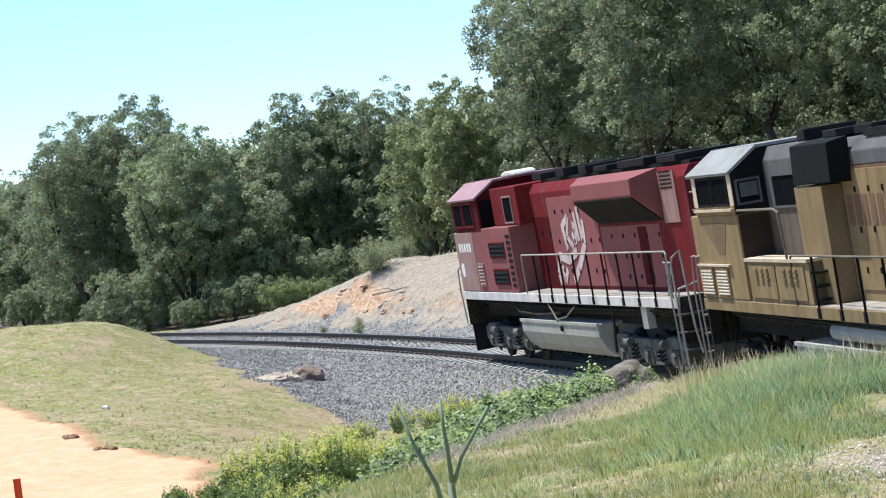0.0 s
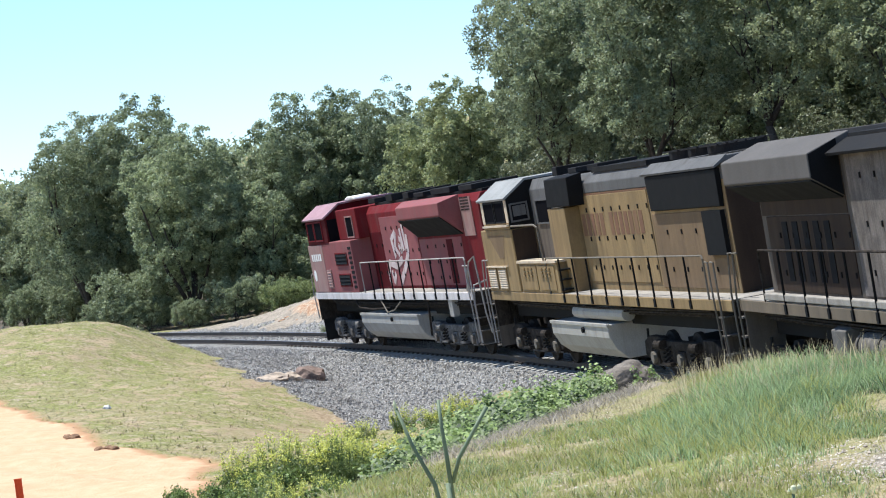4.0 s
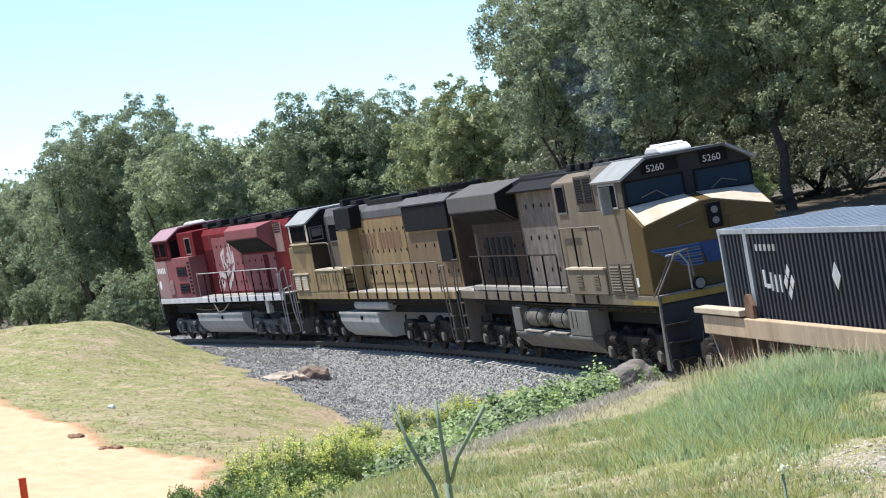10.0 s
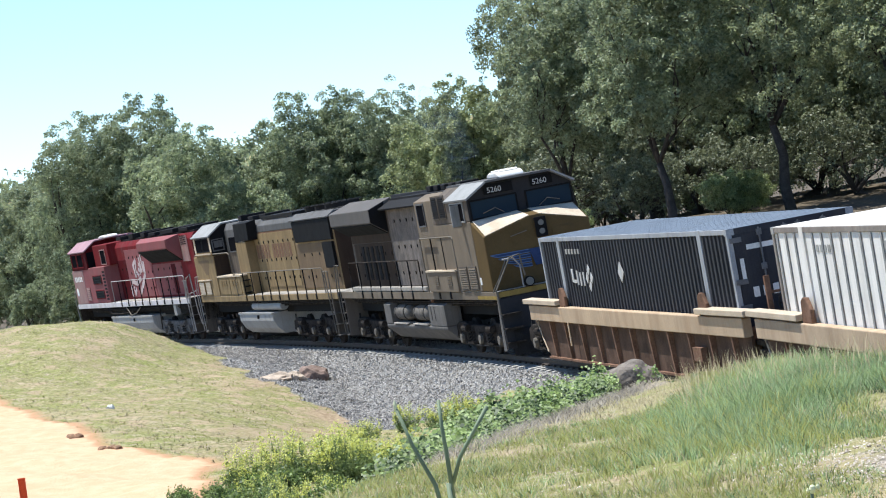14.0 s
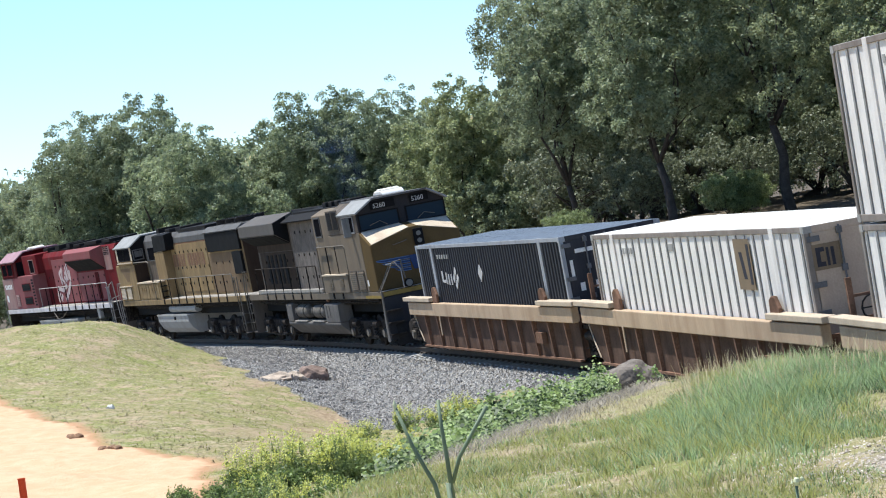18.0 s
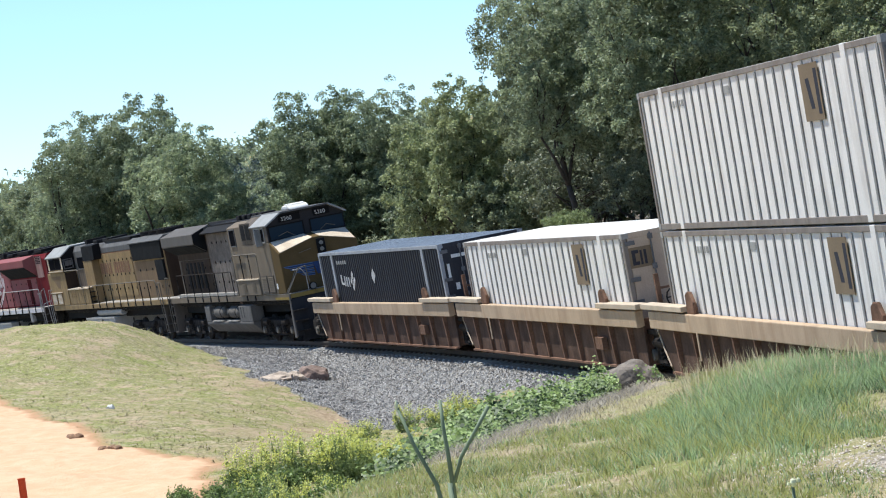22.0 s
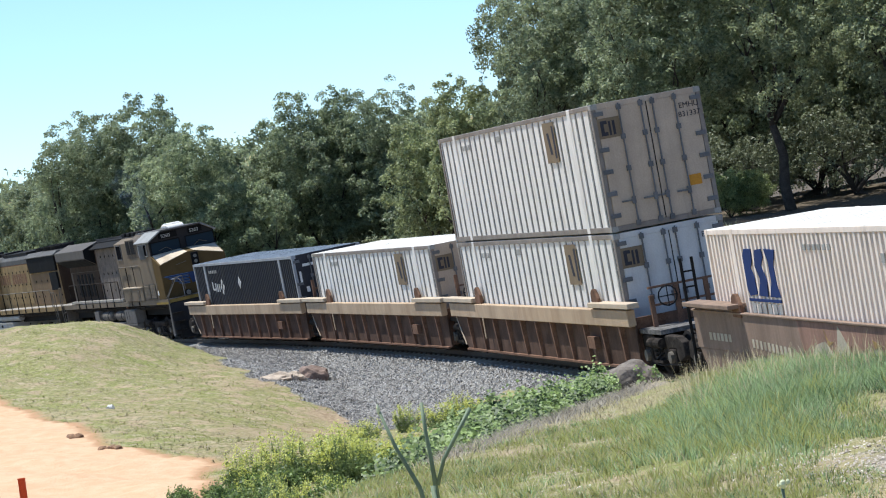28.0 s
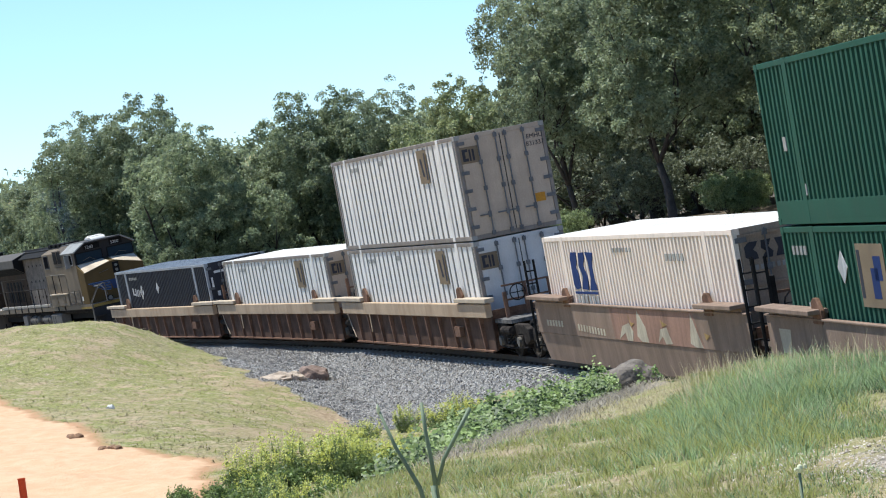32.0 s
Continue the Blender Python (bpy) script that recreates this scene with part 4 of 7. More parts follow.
# crushed stone on the ballast shoulder
n = 96000
s_ = rng.uniform(-68, 18, n)
q_ = np.where(rng.random(n) < 0.7, rng.uniform(1.36, 6.4, n), rng.uniform(-7.5, -1.36, n))
bx = np.interp(s_, S, LX) - np.cos(np.interp(s_, S, HEAD)) * q_
by = np.interp(s_, S, LY) - np.sin(np.interp(s_, S, HEAD)) * q_
zo = zone(bx, by)
k = (zo[:, 1] > rng.uniform(0.25, 0.6, n)) & (by > 44) & ((q_ > 0) | (rng.random(n) < np.clip(1.0 - (-q_ - 2.5) / 5, 0.15, 0.8)))
bx, by = bx[k], by[k]
bz = ground_z(bx, by)
n = len(bx)
c = np.stack([bx, by, bz + 0.012], 1)
v = unit(n * 4, rng).reshape(n, 4, 3) * rng.uniform(0.022, 0.05, (n, 1, 1))
tet = c[:, None] + v
tri = tet[:, [0, 1, 2, 0, 2, 3, 0, 3, 1, 1, 3, 2]].reshape(-1, 3, 3)
# stones between the ties
n = 16000
s_, q_ = rng.uniform(-40, 30, n), rng.uniform(-0.7, 0.7, n)
k = np.abs((s_ + 78.305) % 0.61 - 0.305) > 0.15
s_, q_ = s_[k], q_[k]
n = len(s_)
hd, ln = np.interp(s_, S, HEAD), np.interp(s_, S, LB)
c = np.stack([np.interp(s_, S, LX) - np.cos(hd) * q_, np.interp(s_, S, LY) - np.sin(hd) * q_, np.interp(s_, S, LZ) - 0.19 - q_ * np.tan(ln) + rng.uniform(-0.02, 0.03, n)], 1)
tet = c[:, None] + unit(n * 4, rng).reshape(n, 4, 3) * rng.uniform(0.03, 0.055, (n, 1, 1))
tri = np.concatenate([tri, tet[:, [0, 1, 2, 0, 2, 3, 0, 3, 1, 1, 3, 2]].reshape(-1, 3, 3)])
me = mesh_quads("ballast_stones", tri, 3)
me.materials.append(M["stone"])
tagged(new("ballast_stones", me), "loose grey crushed stones on the shoulder", "ballast", kind="stuff")
n = 9000  # far wooded ridge
yy = rng.uniform(480, 800, n // 30)
xx = rng.uniform(-0.19, 0.19, n // 30) * yy
zz = ground_z(xx, yy)
cc = np.repeat(np.stack([xx, yy, zz + 2.0], 1), 60, 0)
cc = cc + rng.normal(size=cc.shape) * np.array([2.8, 2.8, 1.8])
me = mesh_quads("far_woods", leaf_cards(cc, unit(len(cc), rng), 0.8, rng, 0.8, True), 3)
me.materials.append(M["oak"])
tagged(new("far_woods", me), "scattered trees on the distant ridge", "trees", kind="stuff")

# ---- small made things ----
marker = thing("marker_post", "flat orange-red fibreglass marker post beside the road", "post", Matrix.Translation((-6.78, 42, gz(-6.78, 42))))
orange = paint("orange_post_paint", (0.50, 0.085, 0.035), dirt_amount=0.1)
part("post", [box(-0.055, 0.055, -0.008, 0.008, -0.3, 0.64), box(-0.055, -0.035, -0.02, 0.02, -0.3, 0.64), box(0.035, 0.055, -0.02, 0.02, -0.3, 0.64)], orange, marker, bevel=0.004)
part("post_cap", box(-0.06, 0.06, -0.022, 0.022, 0.64, 0.655), orange, marker)
dead = thing("dead_branch", "bleached dead branch lying on the bank", "branch", Matrix.Translation((-1.8, 112.2, gz(-1.8, 112.2) + 0.06)))
part("limb", tube([(-1.1, 0.1, 0.02), (-0.3, 0, 0.08), (0.3, -0.1, 0.16), (1.0, 0.1, 0.05)], 0.05, 6, 0.02), pale, dead)
part("twig", tube([(-0.2, 0, 0.08), (-0.5, -0.3, 0.22), (-0.9, -0.3, 0.2)], 0.03, 5, 0.01), pale, dead)


def stalk(name, label, x, y, stems, material):
    """A tall weed close to the camera; its foot is on the ground."""
    e = thing(name, label, "plant", Matrix.Translation((x, y, gz(x, y))))
    for nm, pts, r0, r1 in stems:
        part(nm, tube(pts, r0 * 0.84, 8, r1 * 0.84), material, e, smooth=True)
    return e


green_stem = mat("green_stem", (0.165, 0.205, 0.125), 0.6, var=0.25, scale=8, fine=40)
pale_stem = mat("pale_stem", (0.62, 0.62, 0.40), 0.7, var=0.2, scale=8)
h0 = 4.66 - gz(-0.04, 4.0)
reed = stalk("forked_weed", "tall forked green weed stalk close to the camera", -0.04, 4.0, [
    ("stem", [(0, 0, -0.05), (0.01, 0, h0 * 0.5), (0.0, 0, h0 - 0.02)], 0.007, 0.0055),
    ("branch", [(-0.004, 0, h0 - 0.12), (-0.02, 0, h0 - 0.02), (-0.045, 0, h0 + 0.04), (-0.062, 0.01, h0 + 0.096)], 0.0045, 0.0025),
    ("branch", [(0.004, 0, h0 - 0.06), (0.002, 0, h0 + 0.02), (0.0, 0, h0 + 0.06), (0.0, 0.01, h0 + 0.1)], 0.0042, 0.0028),
    ("branch", [(0.006, 0, h0 - 0.02), (0.02, 0, h0 + 0.015), (0.045, 0, h0 + 0.05), (0.068, 0.01, h0 + 0.082)], 0.0035, 0.0035)], green_stem)
part("bud", [moved(revolve([(0.0005, -0.009), (0.0026, -0.005), (0.0028, 0.002), (0.0005, 0.008)], 8, "z"), -0.063, 0.01, h0 + 0.1)], pale_stem, reed)
h1 = 4.394 - gz(0.663, 6.0)
bud = stalk("budding_weed", "pale weed stalk with a small bud close to the camera", 0.663, 6.0, [("stem", [(0, 0, -0.05), (0.01, 0, h1 * 0.5), (0, 0, h1 - 0.01)], 0.006, 0.004)], green_stem)
part("bud", [moved(revolve([(0.001, -0.012), (0.005, -0.008), (0.0075, 0.0), (0.0055, 0.006), (0.001, 0.009)], 12, "z"), 0.002, 0, h1), moved(revolve([(0.001, -0.007), (0.005, -0.003), (0.004, 0.003), (0.001, 0.006)], 10, "z"), 0.013, 0, h1 + 0.003), moved(revolve([(0.001, -0.005), (0.004, 0.0), (0.001, 0.005)], 10, "z"), -0.008, 0, h1 - 0.003)], pale_stem, bud)

# ---- train: paints ----
T = dict(
    red=paint("maroon_paint", (0.145, 0.018, 0.021), dirt=(0.13, 0.06, 0.055), dirt_amount=0.25),
    faded=paint("chalky_red_paint", (0.255, 0.09, 0.093), dirt=(0.2, 0.11, 0.105), dirt_amount=0.4),
    pink=paint("faded_red_paint", (0.31, 0.175, 0.16), dirt=(0.33, 0.27, 0.245), dirt_amount=0.5),
    lilac=paint("bleached_lilac_paint", (0.33, 0.21, 0.235), dirt=(0.25, 0.15, 0.15), dirt_amount=0.3),
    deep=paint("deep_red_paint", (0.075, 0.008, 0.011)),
    yellow=paint("armour_yellow_paint", (0.275, 0.195, 0.103), dirt=(0.125, 0.088, 0.056), dirt_amount=0.36),
    dusty=paint("sooty_yellow_paint", (0.15, 0.125, 0.103), dirt=(0.05, 0.042, 0.037), dirt_amount=0.62),
    brownyel=paint("browned_yellow_paint", (0.195, 0.136, 0.084), dirt=(0.12, 0.085, 0.06), dirt_amount=0.4),
    # darker copy of the yellow for the nose front, its shade in the colour
    tan=paint("shaded_gold_paint", (0.108, 0.073, 0.033), dirt=(0.09, 0.062, 0.035), dirt_amount=0.16),
    cabtan=paint("dusty_tan_paint", (0.182, 0.146, 0.108), dirt=(0.12, 0.10, 0.08), dirt_amount=0.5),
    winggrey=paint("warm_grey_paint", (0.115, 0.106, 0.10), rough=0.8, dirt=(0.10, 0.09, 0.08), dirt_amount=0.25),
    screen=glass_mat("blue_windscreen_glass", (0.016, 0.03, 0.045), 0.12, 0.08),
    # brown-black with shade put into the colour
    shadebrown=paint("shade_brown_paint", (0.045, 0.032, 0.025), dirt=(0.075, 0.052, 0.035), dirt_amount=0.4),
    mottle=paint("grey_streaked_hood_paint", (0.185, 0.160, 0.142), var=0.35, scale=3.5, dirt=(0.06, 0.048, 0.042), dirt_amount=0.5),
    chalk=paint("chalky_white_lettering", (0.56, 0.47, 0.46), dirt=(0.35, 0.2, 0.2), dirt_amount=0.35),
    tankdust=paint("dust_grey_tank_paint", (0.155, 0.142, 0.13), rough=0.85, var=0.2, dirt=(0.09, 0.08, 0.072), dirt_amount=0.4),
    deckgrey=mat("worn_walkway", (0.30, 0.27, 0.235), 0.85, var=0.25, scale=2, dirt=(0.2, 0.17, 0.14), dirt_amount=0.3),
    grey=paint("roof_grey_paint", (0.12, 0.118, 0.118), rough=0.85, dirt_amount=0.2),
    lightgrey=paint("cab_roof_grey_paint", (0.27, 0.27, 0.265), rough=0.85, dirt_amount=0.08),
    sillwhite=paint("pale_sill_paint", (0.60, 0.56, 0.55), dirt=(0.25, 0.2, 0.18), dirt_amount=0.2),
    silver=paint("silver_tank_paint", (0.37, 0.352, 0.325), rough=0.8, dirt=(0.22, 0.19, 0.16), dirt_amount=0.18),
    dark=mat("sooty_black_steel", (0.020, 0.019, 0.019), 0.9, var=0.4, scale=3, spec=0.1),
    truck=mat("dusty_truck_steel", (0.036, 0.030, 0.026), 0.9, spec=0.03, var=0.5, scale=4, fine=25, dirt=(0.10, 0.082, 0.068), dirt_amount=0.2),
    truckpale=mat("grey_dusted_steel", (0.15, 0.14, 0.132), 0.9, spec=0.03, var=0.5, scale=4, fine=25, dirt=(0.05, 0.045, 0.04), dirt_amount=0.35),
    dustgrey=mat("pale_dust_on_steel", (0.14, 0.125, 0.11), 0.9, spec=0.03, var=0.4, scale=6, fine=30),
    acwhite=paint("white_roof_unit_paint", (0.66, 0.64, 0.60), dirt=(0.4, 0.36, 0.3), dirt_amount=0.2),
    wheel=mat("wheel_steel", (0.045, 0.038, 0.033), 0.8, spec=0.05, var=0.3),
    # darker copy of the rust, for the shadow below the top chords
    rustshade=mat("shaded_brown_steel", (0.105, 0.067, 0.050), 0.9, spec=0.03, var=0.35, scale=2.5, fine=25, dirt=(0.05, 0.034, 0.027), dirt_amount=0.25, streak=True),
    rust=mat("rusty_brown_steel", (0.185, 0.108, 0.074), 0.9, spec=0.03, var=0.35, scale=2.5, fine=25, dirt=(0.075, 0.05, 0.037), dirt_amount=0.2, streak=True),
    buff=paint("buff_car_paint", (0.43, 0.318, 0.218), dirt=(0.27, 0.165, 0.10), dirt_amount=0.22, rough=0.75),
    buffcap=paint("pale_buff_paint", (0.47, 0.38, 0.285), dirt=(0.3, 0.2, 0.13), dirt_amount=0.1, rough=0.8),
    brown=paint("faded_brown_car_paint", (0.255, 0.182, 0.14), dirt=(0.13, 0.095, 0.072), dirt_amount=0.42, rough=0.85),
    rail=mat("handrail_paint", (0.16, 0.14, 0.115), 0.8, spec=0.1, var=0.25),
    railred=mat("handrail_pale_paint", (0.34, 0.315, 0.295), 0.8, spec=0.1, var=0.2),
    black=mat("black_paint", (0.012, 0.012, 0.013), 0.85, var=0.2, spec=0.08),
    charcoal=paint("charcoal_paint", (0.035, 0.034, 0.036), dirt=(0.06, 0.055, 0.05), dirt_amount=0.2),
    glass=glass_mat("dark_window_glass"),
    lamp=glass_mat("headlight_glass", (0.16, 0.16, 0.15), 0.1, 0.4),
    white=paint("white_lettering", (0.74, 0.73, 0.70), dirt_amount=0.05),
    dullwhite=paint("dusty_white_lettering", (0.52, 0.51, 0.49), dirt_amount=0.1),
    letter=paint("faded_red_lettering", (0.175, 0.098, 0.066), dirt=(0.26, 0.18, 0.10), dirt_amount=0.3),
    blue=paint("blue_emblem_paint", (0.04, 0.06, 0.135), dirt_amount=0.05),
    bluelight=paint("pale_blue_emblem_paint", (0.10, 0.16, 0.28), dirt_amount=0.05),
    stripe=paint("yellow_stripe_paint", (0.27, 0.19, 0.06), dirt_amount=0.2),
    # lighter copy of the yellow, with sunlight put into its colour
    cream=paint("sunlit_cream_paint", (0.56, 0.46, 0.345), dirt=(0.3, 0.22, 0.15), dirt_amount=0.25),
)
TRAIN = []


def ride(ob, offset, half, lift=0.0):
    """Lets a thing run on the track, offset metres behind the first locomotive's middle, lifted above the rails."""
    TRAIN.append((ob, offset, half, lift))


def letters(name, text, size, material, parent, m, thick=0.004):
    """Raised writing as a mesh; m puts its x along the line and its y upwards."""
    cu = bpy.data.curves.new(name, "FONT")
    cu.body, cu.size, cu.extrude = text, size, thick
    ob = bpy.data.objects.new(name, cu)
    scene.collection.objects.link(ob)
    me = bpy.data.meshes.new_from_object(ob.evaluated_get(bpy.context.evaluated_depsgraph_get()))
    bpy.data.objects.remove(ob)
    me.materials.append(material)
    o = new(name, me)
    o.parent = parent
    o.matrix_local = m
    return o


def face_pose(u, l, w, way):
    """Writing on a wall: way 'left' lies on the left side, 'rear' on a wall that faces backwards."""
    cols = {"left": ((-1, 0, 0), (0, 0, 1), (0, 1, 0)), "rear": ((0, -1, 0), (0, 0, 1), (-1, 0, 0))}[way]
    m = Matrix([Vector(c) for c in cols]).transposed().to_4x4()
    m.translation = (u, l, w)
    return m


def bogie(e, c, n=3, gap=2.05, material=None):
    """A truck: deep cast side frames with arches over the axle boxes, springs, brake gear, axles with wheels."""
    m = material or T["truck"]
    b = part("bogie", [box(c - gap * (n - 1) / 2 - 0.3, c + gap * (n - 1) / 2 + 0.3, -0.35, 0.35, 0.55, 0.8)], T["dark"], e, "dusty black cast truck")
    h = gap * (n - 1) / 2
    axles = [c - h + i * gap for i in range(n)]
    for sd in (1, -1):
        top = [(c - h - 0.85, 0.55), (c - h - 0.78, 0.86), (c - h - 0.35, 0.98), (c - h + 0.4, 0.98), (c - h + 0.7, 0.9), (c + h - 0.7, 0.9), (c + h - 0.4, 0.98), (c + h + 0.35, 0.98), (c + h + 0.78, 0.86), (c + h + 0.85, 0.55)]
        low = []
        for a in reversed(axles):
            low += [(a + 0.42, 0.42), (a + 0.3, 0.46), (a + 0.26, 0.70), (a - 0.26, 0.70), (a - 0.3, 0.46), (a - 0.42, 0.42)]
        part("side_frame", prism(top + low, sd * 1.02, sd * 1.2), m, b, bevel=0.025)
        for a in axles:
            part("axle_box", [box(a - 0.23, a + 0.23, min(sd * 0.95, sd * 1.22), max(sd * 0.95, sd * 1.22), 0.32, 0.69)], m, b, bevel=0.03)
            part("journal_cap", revolve_at(a, sd * 1.22, 0.52, 0.13, 0.08 * sd), T["dustgrey"] if material else T["rail"], b, "round bearing cap")
            each("brake_shoe", [box(a + k - 0.05, a + k + 0.05, min(sd * 0.8, sd * 1.0), max(sd * 0.8, sd * 1.0), 0.3, 0.75) for k in (-0.56, 0.56)], T["dark"], b)
        for a in (c - h + 0.45, c + h - 0.95):
            part("brake_cylinder", cyl((a, sd * 1.27, 0.82), (a + 0.5, sd * 1.27, 0.82), 0.11, 12), m, b)
        for a in [c - h + (i + 0.5) * gap for i in range(n - 1)]:
            part("coil_spring", [tube([(a + d + 0.09 * math.cos(1.2 * k), sd * 1.23 + 0.06 * math.sin(1.2 * k), 0.44 + 0.018 * k) for k in range(20)], 0.018, 4) for d in (-0.15, 0.15)], T["dark"], b)
            part("spring_seat", box(a - 0.34, a + 0.34, min(sd * 1.05, sd * 1.3), max(sd * 1.05, sd * 1.3), 0.38, 0.44), m, b)
        part("brake_rod", tube([(c - h - 0.5, sd * 1.18, 0.36), (c, sd * 1.24, 0.33), (c + h + 0.5, sd * 1.18, 0.36)], 0.022, 5), T["dark"], b)
        part("sand_hose", tube([(c + h + 0.9, sd * 1.05, 1.1), (c + h + 0.78, sd * 1.12, 0.6), (c + h + 0.62, sd * 0.9, 0.16)], 0.03, 5), T["dark"], b)
    for a in axles:
        o = new("wheelset", WHEELSET)
        o.parent = b
        o.location = (a, 0, 0.52)
        AXLES.append((o, a))
    return b


def revolve_u(u0, u1, l, w, r):
    """A tank lying along the train with domed ends."""
    n = 18
    prof = [(0.0, 0.45), (0.03, 0.75), (0.1, 0.94), (0.2, 1.0), (0.8, 1.0), (0.9, 0.94), (0.97, 0.75), (1.0, 0.45)]
    v = [(u0 + (u1 - u0) * a, l + r * b * math.cos(math.tau * k / n), w + r * b * math.sin(math.tau * k / n)) for a, b in prof for k in range(n)]
    f = [(i * n + k, i * n + (k + 1) % n, (i + 1) * n + (k + 1) % n, (i + 1) * n + k) for i in range(len(prof) - 1) for k in range(n)]
    return v, f + [tuple(range(n))[::-1], tuple(range((len(prof) - 1) * n, len(prof) * n))]


def revolve_at(u, l, w, r, deep):
    return cyl((u, l, w), (u, l + deep, w), r, 10)


AXLES = []
WHEEL = revolve([(0.1, -0.06), (0.44, -0.06), (0.52, -0.055), (0.52, 0.06), (0.44, 0.06), (0.4, 0.03), (0.14, 0.02), (0.1, 0.06)], 20)
WHEELSET = solid("wheelset", [moved(WHEEL, 0, 0.76, 0), moved(WHEEL, 0, -0.76, 0), cyl((0, -0.75, 0), (0, 0.75, 0), 0.09, 8), cyl((0.25, 0.6, 0), (0.25, 0.84, 0), 0.05, 8)], T["wheel"])


def tank(e, u0, u1, material, label, w1=1.22):
    sec = [(1.5, w1), (1.5, 0.92), (1.36, 0.62), (1.1, 0.38), (-1.1, 0.38), (-1.36, 0.62), (-1.5, 0.92), (-1.5, w1)]
    t = part("fuel_tank", prism(sec, u0, u1, "x"), material, e, label, bevel=0.03)
    part("tank_lip", [box(u0 - 0.02, u1 + 0.02, sd * 1.46, sd * 1.525, w1 - 0.05, w1 + 0.02) for sd in (1, -1)], material, t)
    part("filler_cap", [cyl(((u0 + u1) / 2 - 0.5, 1.5, w1 - 0.15), ((u0 + u1) / 2 - 0.5, 1.56, w1 - 0.15), 0.07, 10)], T["dark"], t)
    return t


def handrail(e, us, w0, w1, sd, material, post, r=0.022, posts_label=""):
    rr = part("handrail", tube([(us[0], sd * 1.5, w0), (us[0], sd * 1.5, w1 - 0.06), (us[0] - 0.06, sd * 1.5, w1), (us[-1] + 0.06, sd * 1.5, w1), (us[-1], sd * 1.5, w1 - 0.06), (us[-1], sd * 1.5, w0)], r, 6), material, e)
    for u in us[1:-1]:
        part("stanchion", [tube([(u, sd * 1.5, w0 - 0.12), (u, sd * 1.5, w1)], r * 1.15, 6), box(u - 0.06, u + 0.06, sd * 1.49, sd * 1.53, w0 - 0.2, w0 - 0.02)], post, rr)
    return rr


def step_ladder(e, u, sd, w1, grab, material, way=-1):
    """Corner steps: a dark well with treads and tall bent grab irons."""
    s = part("step_well", [box(u - 0.06, u + 0.0, sd * 0.75, sd * 1.46, 0.4, w1)], T["dusty"], e)
    for k in range(4):
        w = 0.42 + k * (w1 - 0.42) / 4
        part("tread", [box(u + way * 0.38, u, sd * 0.85, sd * 1.5, w, w + 0.035)], T["dustgrey"], s)
    for d in (0.05, 0.42):
        part("grab_iron", tube([(u + way * d, sd * 1.52, 0.5), (u + way * d, sd * 1.55, w1 + 0.1), (u + way * (d - 0.1), sd * 1.52, w1 + grab), (u + way * (d - 0.35), sd * 1.5, w1 + grab)], 0.022, 6), material, s)
    return s


def hood_doors(e, u0, u1, n, l, w0, w1, material, latches=3, lower=None):
    """A row of hinged hood doors, each a thin leaf with dark latches."""
    st = (u1 - u0) / n
    for i in range(n):
        a, b = u0 + i * st + 0.018, u0 + (i + 1) * st - 0.018
        d = part("hood_door", box(min(a, b), max(a, b), l - 0.005, l + 0.02, w0, w1), material, e, bevel=0.008)
        lt = []
        for k in range(latches):
            w = w0 + (w1 - w0) * (k + 0.5) / latches
            lt.append(box(min(b - 0.08 * np.sign(st), b - 0.035 * np.sign(st)), max(b - 0.08 * np.sign(st), b - 0.035 * np.sign(st)), l + 0.02, l + 0.045, w - 0.05, w + 0.05))
        part("latch", lt, T["dark"], d)["kind"] = "stuff"


def coupler(e, u, way):
    part("coupler", [box(min(u, u + way * 0.7), max(u, u + way * 0.7), -0.1, 0.1, 0.75, 1.0), box(min(u + way * 0.5, u + way * 0.85), max(u + way * 0.5, u + way * 0.85), -0.2, 0.2, 0.68, 1.05)], T["truck"], e, "rusty coupler", bevel=0.03)
    part("air_hose", [tube([(u, s * 0.4, 0.85), (u + way * 0.25, s * 0.42, 0.5), (u + way * 0.5, s * 0.35, 0.55)], 0.03, 6) for s in (1, -1)], T["dark"], e)


def vent(name, e, u0, u1, l, w0, w1, n, frame_mat, slat_mat, sd=1):
    """A louvred panel: dark hole, frame and slats."""
    v = part(name, box(u0, u1, min(l, l + sd * 0.012), max(l, l + sd * 0.012), w0, w1), T["black"], e)
    part("vent_frame", [box(u0 - 0.04, u0, l, l + sd * 0.03, w0, w1), box(u1, u1 + 0.04, l, l + sd * 0.03, w0, w1), box(u0 - 0.04, u1 + 0.04, l, l + sd * 0.03, w1, w1 + 0.04), box(u0 - 0.04, u1 + 0.04, l, l + sd * 0.03, w0 - 0.04, w0)], frame_mat, v)
    for i in range(n):
        w = w0 + (w1 - w0) * (i + 0.5) / n
        h = (w1 - w0) / n * 0.36
        part("slat", hull8([(u0, l + sd * 0.014, w + h), (u1, l + sd * 0.014, w + h), (u1, l + sd * 0.045, w - h), (u0, l + sd * 0.045, w - h)], [(u0, l + sd * 0.014, w + h + 0.015), (u1, l + sd * 0.014, w + h + 0.015), (u1, l + sd * 0.045, w - h + 0.015), (u0, l + sd * 0.045, w - h + 0.015)]), slat_mat, v)
    return v


def roof_fans(e, us, l, w):
    for u in us:
        f = part("roof_fan", cyl((u, 0, w), (u, 0, w + 0.16), 0.62, 20), T["dark"], e)
        part("fan_guard", [box(u - 0.6, u + 0.6, k * 0.2 - 0.02, k * 0.2 + 0.02, w + 0.16, w + 0.19) for k in range(-3, 4)], T["dark"], f)


